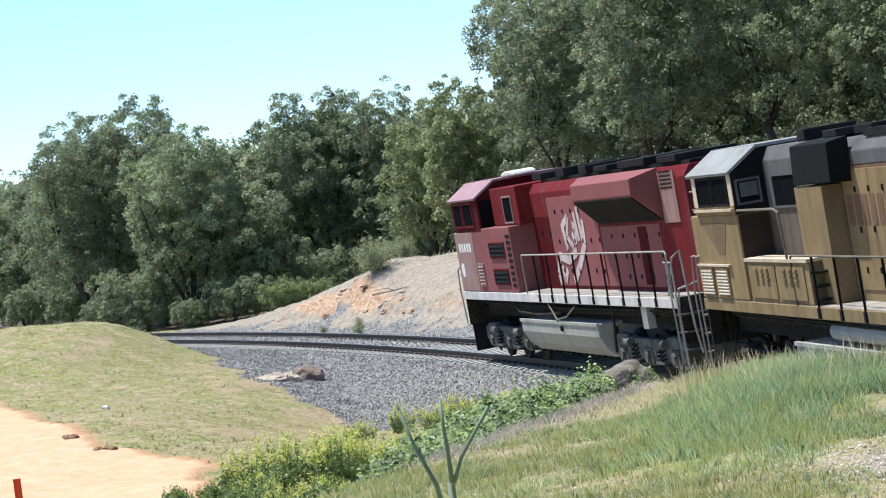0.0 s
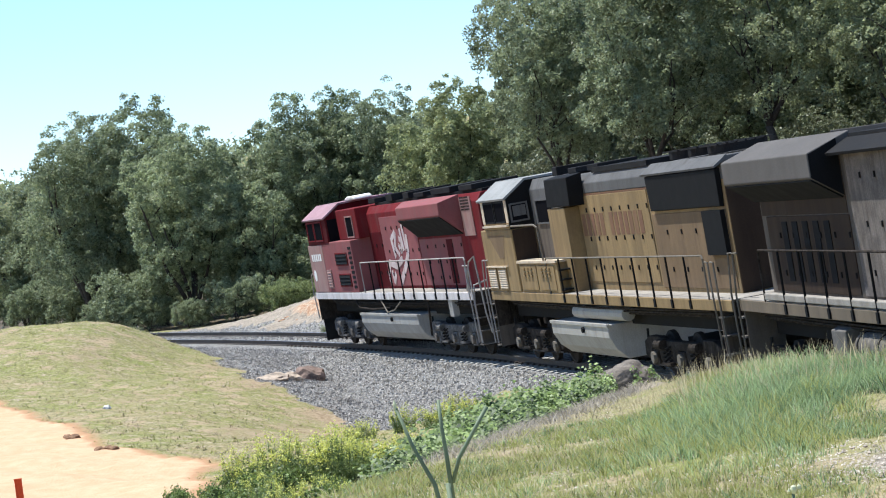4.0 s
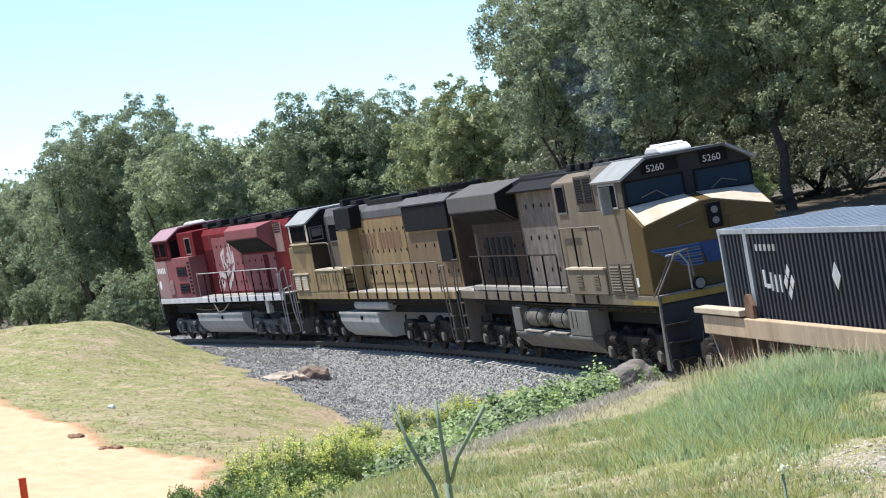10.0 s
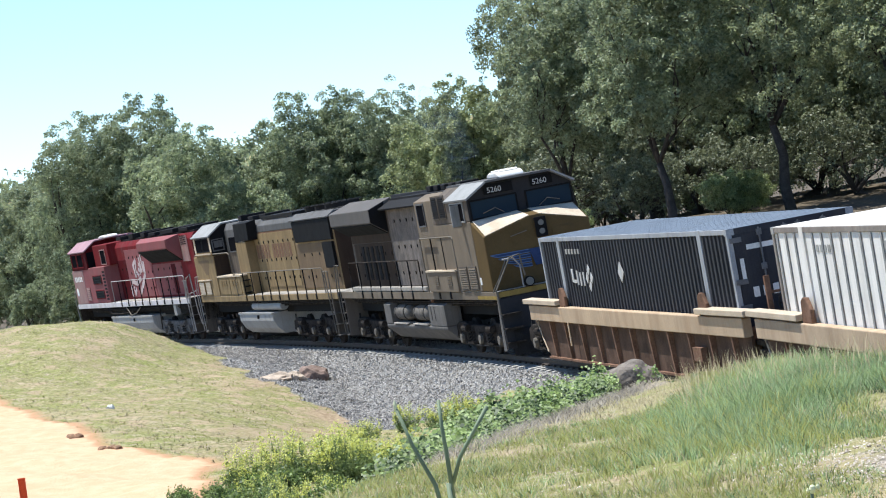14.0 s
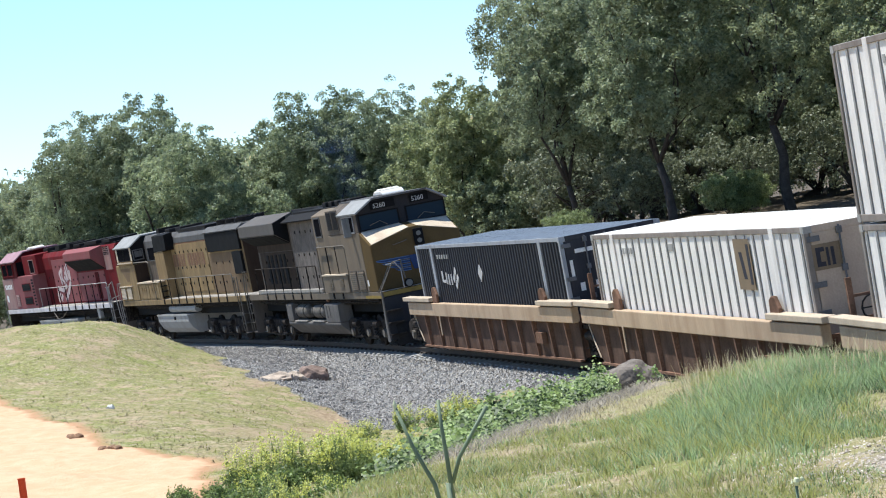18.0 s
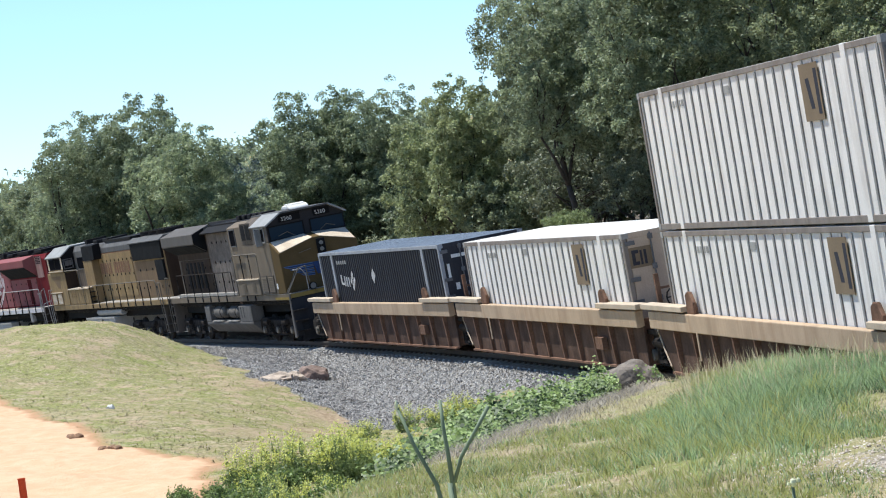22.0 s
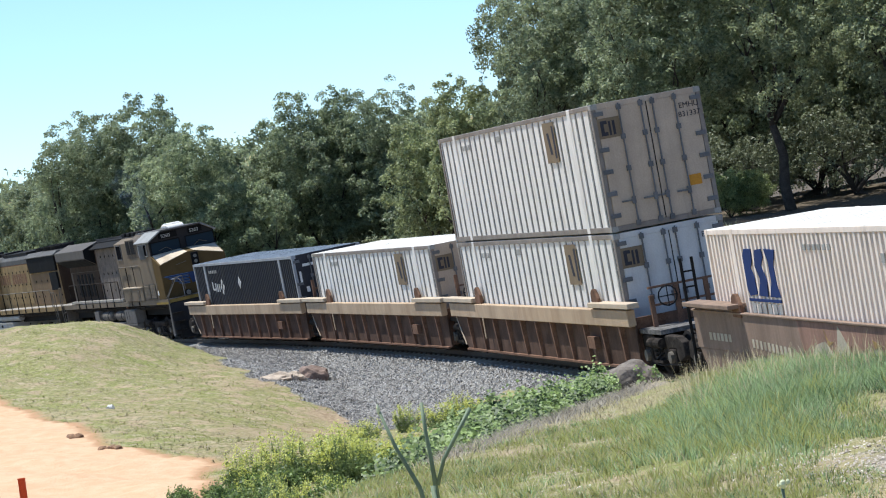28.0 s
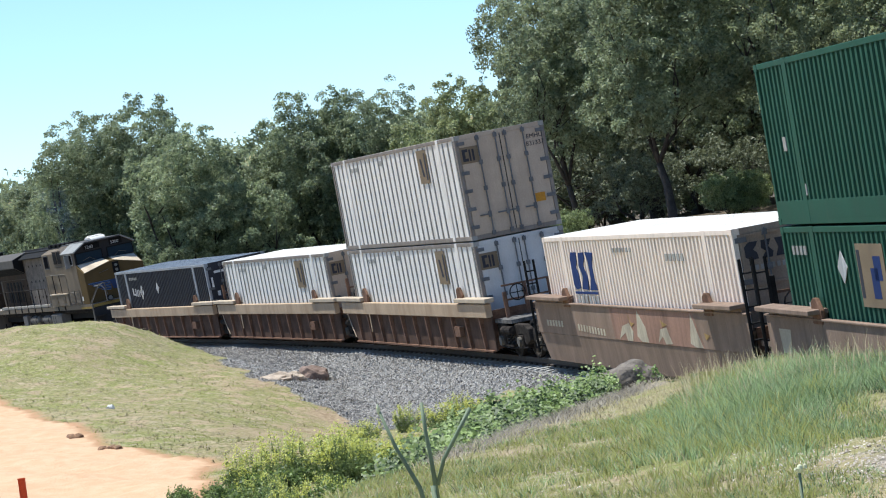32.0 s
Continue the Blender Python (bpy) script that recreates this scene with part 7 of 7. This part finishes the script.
def amber_panel(e, u, z0, z1, w):
    """A faded amber side panel with a dark upright emblem."""
    p = part("side_emblem", box(u - w / 2, u + w / 2, HWD - 0.003, HWD + 0.004, z0, z1), K["mark"], e, "faded amber panel with dark strokes")
    each("emblem_stroke", [box(u - w * 0.42, u - w * 0.26, HWD + 0.004, HWD + 0.007, z0 + 0.1, z1 - 0.1), hull8([(u - 0.1, HWD + 0.004, z0 + 0.2), (u + 0.1, HWD + 0.004, z0 + 0.2), (u + 0.1, HWD + 0.007, z0 + 0.2), (u - 0.1, HWD + 0.007, z0 + 0.2)], [(u + 0.05, HWD + 0.004, z1 - 0.25), (u + 0.25, HWD + 0.004, z1 - 0.25), (u + 0.25, HWD + 0.007, z1 - 0.25), (u + 0.05, HWD + 0.007, z1 - 0.25)])], K["darkmark"], p)


def rear_panel(e, plate=True):
    x = -HL - 0.003
    if plate:
        p = part("door_emblem", box(x, x + 0.006, 0.68, 1.2, 2.1, 2.56), K["mark"], e, "faded amber plate on the door")
        each("emblem_stroke", [box(x - 0.004, x, 1.06, 1.14, 2.16, 2.5), box(x - 0.004, x, 0.98, 1.06, 2.16, 2.24), box(x - 0.004, x, 0.98, 1.06, 2.42, 2.5), box(x - 0.004, x, 0.9, 0.95, 2.16, 2.48), box(x - 0.004, x, 0.8, 0.86, 2.16, 2.48)], K["darkmark"], p)
    part("sticker", box(x, x + 0.006, -0.98, -0.7, 0.72, 0.96), K["amber"], e, "orange door sticker")
    letters("owner_mark", "EMHU", 0.175, K["darkmark"], e, face_pose(x, -0.74, 2.48, "rear"), 0.003)
    return x


def white_box(label, number="", clean=False):
    e = container(label, K["white"], K["grime"], K["roofwhite"], K["cleandoor"] if clean else K["offwhite"], 0.5, 0.03, ribs=True)
    amber_panel(e, -4.1, 1.75, 2.72, 1.05)
    x = rear_panel(e)
    if number:
        letters("container_number", number, 0.175, K["darkmark"], e, face_pose(x, -0.7, 2.28, "rear"), 0.003)
    each("scuff_mark", [box(5.2 - 0.24 * k, 5.35 - 0.24 * k, HWD - 0.026, HWD - 0.02, 2.45, 2.58) for k in range(4)] + [box(1.0, 1.5, HWD - 0.026, HWD - 0.02, 2.5, 2.65)], K["frame"], e, "faint grey marks")
    return e


def navy_box():
    e = container("dark navy corrugated container with white side emblem", K["navy"], K["navyedge"], K["navyroof"], K["navy"], 0.27, 0.05)
    y = HWD + 0.002
    each("side_emblem", [box(5.05, 5.2, y - 0.02, y, 1.8, 2.12), box(4.78, 5.05, y - 0.02, y, 1.78, 1.86), box(4.6, 4.72, y - 0.02, y, 1.74, 2.08), box(4.3, 4.42, y - 0.02, y, 1.72, 2.04), box(4.0, 4.1, y - 0.02, y, 1.72, 2.04)]
         + [moved(box(-0.105, 0.105, -0.01, 0.0, -0.085, 0.085), m=Matrix.Translation((a, y, b)) @ Matrix.Rotation(0.78, 4, "Y")) for a, b in ((3.5, 2.1), (3.5, 1.72), (3.7, 1.91), (3.3, 1.91))], K["scuffed"], e, "white painted letters and flower emblem")
    part("diamond_placard", moved(box(-0.17, 0.17, -0.01, 0.004, -0.17, 0.17), m=Matrix.Translation((0.5, y, 2.05)) @ Matrix.Rotation(0.785, 4, "Y")), K["scuffed"], e)
    part("side_writing", [box(5.3 - 0.3 * k, 5.45 - 0.3 * k, y - 0.02, y, 2.48, 2.6) for k in range(5)], K["frame"], e)["kind"] = "stuff"
    x = -HL - 0.004
    each("door_emblem", [hull8([(x, 0.95 - 0.2 * k, 1.52), (x, 0.83 - 0.2 * k, 1.52), (x, 0.83 - 0.2 * k, 1.72), (x, 0.95 - 0.2 * k, 1.72)], [(x + 0.004, 0.95 - 0.2 * k, 1.52), (x + 0.004, 0.83 - 0.2 * k, 1.52), (x + 0.004, 0.83 - 0.2 * k, 1.72), (x + 0.004, 0.95 - 0.2 * k, 1.72)]) for k in range(4)]
         + [moved(box(-0.002, 0.002, -0.14, 0.14, -0.14, 0.14), m=Matrix.Translation((x, -0.1, 1.65)) @ Matrix.Rotation(0.78, 4, "X")), box(x, x + 0.004, 0.4, 0.95, 2.45, 2.55), box(x, x + 0.004, 1.04, 1.12, 1.9, 2.3)], T["white"], e)
    return e


def cream_box():
    e = container("cream corrugated container with navy block lettering", K["beige"], K["beige"], K["roofwhite"], K["tandoor"], 0.27, 0.05)
    y = HWD + 0.002
    each("emblem_block", [prism([(5.5, 1.75), (5.35, 1.62), (4.85, 1.66), (4.9, 1.95), (5.05, 2.15), (4.9, 2.3), (4.85, 2.52), (5.35, 2.52), (5.5, 2.38)], y - 0.02, y),
                          prism([(4.75, 1.64), (4.15, 1.62), (4.05, 1.9), (4.3, 2.2), (4.1, 2.36), (4.15, 2.52), (4.6, 2.5), (4.74, 2.2), (4.5, 1.95)], y - 0.02, y),
                          prism([(3.98, 1.62), (3.3, 1.62), (3.42, 1.85), (3.45, 2.2), (3.25, 2.5), (3.95, 2.52), (3.78, 2.3), (3.75, 1.9)], y - 0.02, y),
                          box(3.3, 5.5, y - 0.02, y, 1.52, 1.575)], K["navymark"], e, "navy block of the side emblem")
    part("side_writing", [box(3.3 + 0.36 * k, 3.3 + 0.36 * k + 0.22, y - 0.02, y, 1.3, 1.48) for k in range(6)] + [box(-3.2 - 0.3 * k, -3.0 - 0.3 * k, y - 0.02, y, 2.3, 2.45) for k in range(5)] + [box(1.2 - 0.3 * k, 1.36 - 0.3 * k, y - 0.02, y, 2.5, 2.6) for k in range(6)], K["frame"], e)["kind"] = "stuff"
    x = -HL - 0.004
    each("door_emblem", [prism([(1.1, 2.32), (1.0, 2.25), (0.84, 2.26), (0.86, 2.38), (0.93, 2.45), (0.86, 2.52), (0.82, 2.6), (1.0, 2.6), (1.1, 2.52)], x, x + 0.004, "x"), prism([(0.78, 2.25), (0.56, 2.25), (0.53, 2.36), (0.62, 2.46), (0.55, 2.6), (0.75, 2.6), (0.77, 2.45), (0.68, 2.38)], x, x + 0.004, "x"), prism([(0.49, 2.25), (0.26, 2.25), (0.31, 2.42), (0.24, 2.6), (0.48, 2.6), (0.42, 2.42)], x, x + 0.004, "x")], K["darkmark"], e, "dark block emblem on the door")
    part("door_writing", [box(x, x + 0.004, 0.98 - 0.11 * k, 1.05 - 0.11 * k, 2.05, 2.15) for k in range(9)], K["frame"], e)["kind"] = "stuff"
    each("door_ledge", [box(x - 0.02, x, -1.1, 1.1, z, z + 0.05) for z in (0.6, 1.75, 2.72)], K["tandoor"], e)
    return e


def green_box(emblem):
    e = container("dark green corrugated container", K["green"], K["green"], K["green"], K["green"], 0.27, 0.055)
    y = HWD + 0.002
    if emblem:
        p = part("side_emblem", box(2.1, 3.6, y - 0.02, y, 1.55, 2.6), K["mark"], e, "amber and blue painted panel")
        each("emblem_patch", [box(2.5, 2.9, y, y + 0.003, 1.7, 2.2), box(2.3, 2.7, y, y + 0.003, 2.0, 2.4)], K["navymark"], p)
        part("emblem_dark", box(3.4, 3.56, y, y + 0.003, 1.7, 2.5), K["darkmark"], p)
        part("diamond_placard", moved(box(-0.2, 0.2, -0.01, 0.004, -0.2, 0.2), m=Matrix.Translation((4.5, y, 2.2)) @ Matrix.Rotation(0.785, 4, "Y")), K["scuffed"], e)
        part("side_writing", [box(6.6 + 0.25 * k, 6.75 + 0.25 * k, y - 0.02, y, 2.4, 2.56) for k in range(4)], K["frame"], e)["kind"] = "stuff"
    part("lower_band", box(-HL + 0.1, HL - 0.1, HWD - 0.06, HWD + 0.002, 0.1, 0.42), K["green"], e)
    each("placard", [box(6.75, 6.95, y - 0.02, y, 1.3, 1.55), box(5.9, 6.05, y - 0.02, y, 0.5, 0.7)], K["frame"], e)
    return e


# ---- well cars ----
def well_truck(e, u):
    return bogie(e, u, 2, 1.78)


def well_car(label, buff, code="A"):
    """A well car unit: deep sides with top chords, flat end caps, ribs, end bulkheads and platforms."""
    e = thing("well_car", label, "rail car", group="well cars of the train")
    top, low, capm = (T["buff"], T["rustshade"], T["buffcap"]) if buff else (T["brown"], T["brown"], T["brown"])
    part("well_floor", box(-8.4, 8.4, -1.25, 1.25, 0.27, 0.345), T["rust"], e)
    for sd in (1, -1):
        part("side_sheet", prism([(8.6, 0.25), (9.5, 1.2), (-8.75, 1.2), (-8.7, 0.25)] if buff else [(8.7, 0.9), (9.7, 1.3), (-8.6, 1.3), (-8.4, 0.9)], sd * 1.31, sd * 1.36), low, e, "rusty brown side sheet, darkened for the top chord's shadow" if buff else "faded brown side sheet")
        if buff:
            part("top_chord", box(-8.75, 9.6, min(sd * 1.31, sd * 1.5), max(sd * 1.31, sd * 1.5), 1.18, 1.56), top, e, "buff top chord", bevel=0.02)
        else:
            part("side_plate", box(-8.6, 9.7, min(sd * 1.37, sd * 1.41), max(sd * 1.37, sd * 1.41), 0.86, 1.62), top, e, bevel=0.008)
            part("lower_plate", hull8([(-8.4, sd * 1.335, 0.16), (9.2, sd * 1.335, 0.16), (9.2, sd * 1.31, 0.16), (-8.4, sd * 1.31, 0.16)], [(-8.6, sd * 1.4, 0.855), (9.6, sd * 1.4, 0.855), (9.6, sd * 1.37, 0.855), (-8.6, sd * 1.37, 0.855)]), top, e)
            part("plate_lip", box(-8.6, 9.7, min(sd * 1.33, sd * 1.45), max(sd * 1.33, sd * 1.45), 1.62, 1.655), capm, e, bevel=0.008)
        for u0, u1 in ((6.4, 9.98), (-9.08, -5.75)) if buff else ((5.85, 9.5), (-8.3, -5.72)):
            part("end_cap", prism([(u0, 1.6), (u1, 1.6), (u1, 1.72), (u0, 1.72)] if buff else [(u0, 1.74), (u1, 1.74), (u1, 1.83), (u0, 1.83)], sd * 1.28, sd * (1.56 if buff else 1.66)), capm, e, "pale flat end cap", bevel=0.015)
            if not buff:
                part("cap_bracket", box(u0 + 0.05, u1 - 0.05, min(sd * 1.3, sd * 1.415), max(sd * 1.3, sd * 1.415), 1.4, 1.74), capm, e)
        for u in (6.1, -6.0):
            part("container_guide", prism([(u - 0.3, 1.56), (u + 0.3, 1.56), (u + 0.25, 1.95), (u + 0.1, 2.02), (u - 0.1, 2.02), (u - 0.3, 1.8)], sd * 1.36, sd * 1.44), T["rust"], e, bevel=0.02)
        if buff:
            for i in range(11):
                u = 7.7 - i * 1.55
                part("side_rib", hull8([(u - 0.05, sd * 1.36, 0.28), (u + 0.05, sd * 1.36, 0.28), (u + 0.05, sd * 1.43, 0.28), (u - 0.05, sd * 1.43, 0.28)], [(u - 0.05, sd * 1.36, 1.18), (u + 0.05, sd * 1.36, 1.18), (u + 0.05, sd * 1.48, 1.18), (u - 0.05, sd * 1.48, 1.18)]), T["rust"], e)
            part("lower_flange", box(-8.6, 8.5, min(sd * 1.33, sd * 1.44), max(sd * 1.33, sd * 1.44), 0.22, 0.27), T["rust"], e)
            part("grab_bar", [box(5.55, 5.65, sd * 1.49, sd * 1.51, 0.62, 1.2)], T["buff"], e)
            part("valve_box", [box(-5.6, -5.0, min(sd * 1.37, sd * 1.5), max(sd * 1.37, sd * 1.5), 0.62, 0.9)], T["rust"], e)
            part("end_sill_stripe", tube([(9.5, sd * 1.37, 1.14), (9.1, sd * 1.38, 0.72), (8.72, sd * 1.38, 0.36)], 0.018, 5), T["buffcap"], e)
    for s in (1, -1):
        a = 8.5 * s
        part("end_bulkhead", box(min(a, a + 0.12 * s), max(a, a + 0.12 * s), -1.3, 1.3, 0.3, 1.35), T["rust"], e)
        pl = part("end_platform", box(min(a, 10.3 * s), max(a, 10.3 * s), -1.25, 1.25, 1.0, 1.1), T["brown"] if not buff else T["truckpale"] if code == "C" else T["truck"], e)
        for l in (-0.95, -0.35, 0.35, 0.95):
            part("end_post", box(9.0 * s - 0.04, 9.0 * s + 0.04, l - 0.05, l + 0.05, 1.1, (2.3 if code != "C" else 1.8) + 0.15 * (abs(l) < 0.5)), T["rust"] if buff else T["dark"], pl)
        each("end_rail", [box(9.0 * s - 0.03, 9.0 * s + 0.03, -1.0, 1.0, z, z + 0.05) for z in (1.55, 1.95)], T["rust"], pl)
        part("brake_wheel", [tube([(9.18 * s, 0.62 + 0.22 * math.cos(0.5236 * j), 1.75 + 0.22 * math.sin(0.5236 * j)) for j in range(13)], 0.018, 5)] + [tube([(9.18 * s, 0.62, 1.75), (9.18 * s, 0.62 + 0.22 * math.cos(1.5708 * j), 1.75 + 0.22 * math.sin(1.5708 * j))], 0.014, 5) for j in range(4)], T["dark"], pl)
        if not buff:
            lad = 8.78 if s < 0 else 9.85
            part("end_ladder", [tube([(lad * s, 1.46, 0.5 + 0.32 * k), (lad * s, 1.22, 0.5 + 0.32 * k)], 0.02, 5) for k in range(7)] + [tube([(lad * s, l, 0.35), (lad * s, l, 2.7)], 0.035, 5) for l in (1.46, 1.22)], T["dark"], e)
    return e


cars = [
    ("A", 65.990, well_car("buff articulated well car with rusty ribbed sides", True), [navy_box()]),
    ("B", 85.187, well_car("buff articulated well car with rusty ribbed sides", True), [white_box("white ribbed container with amber emblem panel")]),
    ("C", 104.617, well_car("buff articulated well car with two stacked white containers", True, "C"), [white_box("white ribbed container under another white container", "", True), white_box("white ribbed container stacked on another container", "831337")]),
    ("D", 128.162, well_car("faded brown well car with painted graffiti on its side", False), [cream_box()]),
    ("E", 147.617, well_car("faded brown well car under green containers", False), [green_box(True), green_box(False)])]
for code, off, car, boxes in cars:
    ride(car, off, 8.9)
    for i, b in enumerate(boxes):
        ride(b, off, 8.9, 0.35 + i * (CH + 0.05))
    well_truck(car, 9.75)
    if code in "CDE":
        well_truck(car, -9.75 if code != "C" else -9.9)
gcar = cars[3][2]
SPRAY = (paint("faded_rose_spray", (0.30, 0.18, 0.135), dirt_amount=0.25), paint("faded_cream_spray", (0.44, 0.38, 0.29), dirt_amount=0.25), paint("faded_ochre_spray", (0.36, 0.24, 0.10), dirt_amount=0.3))
def sprayed(name, pts, material, l=1.412):
    part(name, prism(pts, l, l + 0.003), material, gcar, "faded spray-painted shape")


sprayed("graffiti", [(2.1, 1.6), (1.9, 0.9), (1.5, 0.88), (0.4, 0.87), (-5.3, 0.87), (-4.7, 1.6)], SPRAY[0])
for pts in ([(1.5, 0.9), (1.1, 1.2), (0.5, 1.28), (0.2, 1.1), (0.35, 0.88), (0.8, 0.88), (0.9, 1.06)], [(-0.35, 1.58), (-0.1, 1.0), (-0.45, 0.88), (-1.0, 0.88), (-0.9, 1.2)], [(-1.8, 0.9), (-2.1, 1.2), (-2.6, 1.25), (-2.9, 0.9), (-2.4, 0.88), (-2.2, 1.05)], [(-4.6, 1.58), (-4.3, 0.95), (-4.7, 0.88), (-5.2, 0.88), (-4.9, 1.2)]):
    sprayed("graffiti", pts, SPRAY[1], 1.4155)
for pts in ([(0.5, 1.5), (0.3, 1.3), (0.0, 1.28), (0.3, 1.2)], [(-2.2, 1.4), (-2.7, 1.3), (-2.3, 1.25)], [(-5.4, 1.2), (-5.8, 1.15), (-5.5, 1.05)]):
    sprayed("graffiti", pts, SPRAY[2], 1.419)
ecar = cars[4][2]
for pts in ([(8.9, 1.4), (8.8, 0.95), (8.2, 0.95), (8.1, 1.4)], [(2.2, 1.5), (2.1, 0.95), (1.0, 0.95), (1.2, 1.4)]):
    part("graffiti", prism(pts, 1.412, 1.415), SPRAY[1], ecar, "faded spray-painted shape")
tagged(part("car_stencil", [box(5.2 - 0.27 * k, 5.36 - 0.27 * k, 1.412, 1.416, 1.0 - 0.008 * k, 1.16 - 0.008 * k) for k in range(10)] + [box(8.4 - 0.3 * k, 8.6 - 0.3 * k, 1.412, 1.416, 1.05, 1.2) for k in range(6)], SPRAY[1], gcar), kind="stuff")
coupler(cars[0][2], 10.3, 1)
coupler(cars[2][2], -10.3, -1)
coupler(cars[3][2], 10.3, 1)
coupler(cars[3][2], -10.3, -1)

# ---- movement ----
def head_at(t):
    """How far the first locomotive's middle has come along the track at t seconds."""
    q = (t - 16) / 16
    return (5.3603 + 56.36833 * q - 8.68630 * q ** 2 + 5.957429 * q ** 3 + 2.768419 * q ** 4 - 0.825289 * q ** 5 - 0.971342 * q ** 6)


def motions():
    for ob, off, half, lift in TRAIN:
        up = Matrix.Translation((0, 0, lift))
        walk(ob, [(i / 2, track_frame(head_at(i / 2) - off, half) @ up) for i in range(65)])
    spins = [(i * 0.16, head_at(i * 0.16) / 0.52) for i in range(200)] + [(32.0, head_at(32.0) / 0.52)]
    for ob, a in AXLES:
        walk(ob, [(t, Matrix.Translation((a, 0, 0.52)) @ Matrix.Rotation(r, 4, "Y")) for t, r in spins])
    for ob, rows in SWAYS:
        home = ob.matrix_world.copy()
        walk(ob, [(t, home @ Matrix.Rotation(radians(a), 4, "Y") @ Matrix.Rotation(radians(b), 4, "X")) for t, a, b in rows])


# wind on the two stalks near the camera: seconds, lean to the side, lean away
SWAYS = [(reed, [(0, 0.55, 0), (2, 0.6, 0.1), (4.5, 0.35, 0), (6, 0.5, 0), (9, 0.2, 0.15), (11, -0.15, 0), (13, 0.05, 0.2), (16, 0.3, 0), (19, 0.1, 0), (21, 0.35, 0.1), (23, 0.1, 0.1), (26, -0.4, 0), (28, -0.85, 0.25), (30, -0.6, 0.2), (32, -0.85, 0.2)]),
         (bud, [(0, -0.72, 19.6), (2, -1.01, 9.3), (4, 0.00, 12.4), (6, 0.79, 13.1), (8, -0.50, 10.6), (9, 0.29, 12.0), (10, -0.14, 0.0), (12, 0.36, 18.8), (14, 1.80, 13.1), (17, 1.73, 12.4), (18, 0.43, 9.3), (20, -0.65, 15.8), (22, -0.07, 9.6), (24, -2.16, 4.2), (28, -1.37, 9.6), (29, -1.2, 0.0), (30, -4.17, 8.2), (32, 1.94, 1.3)])]
motions()
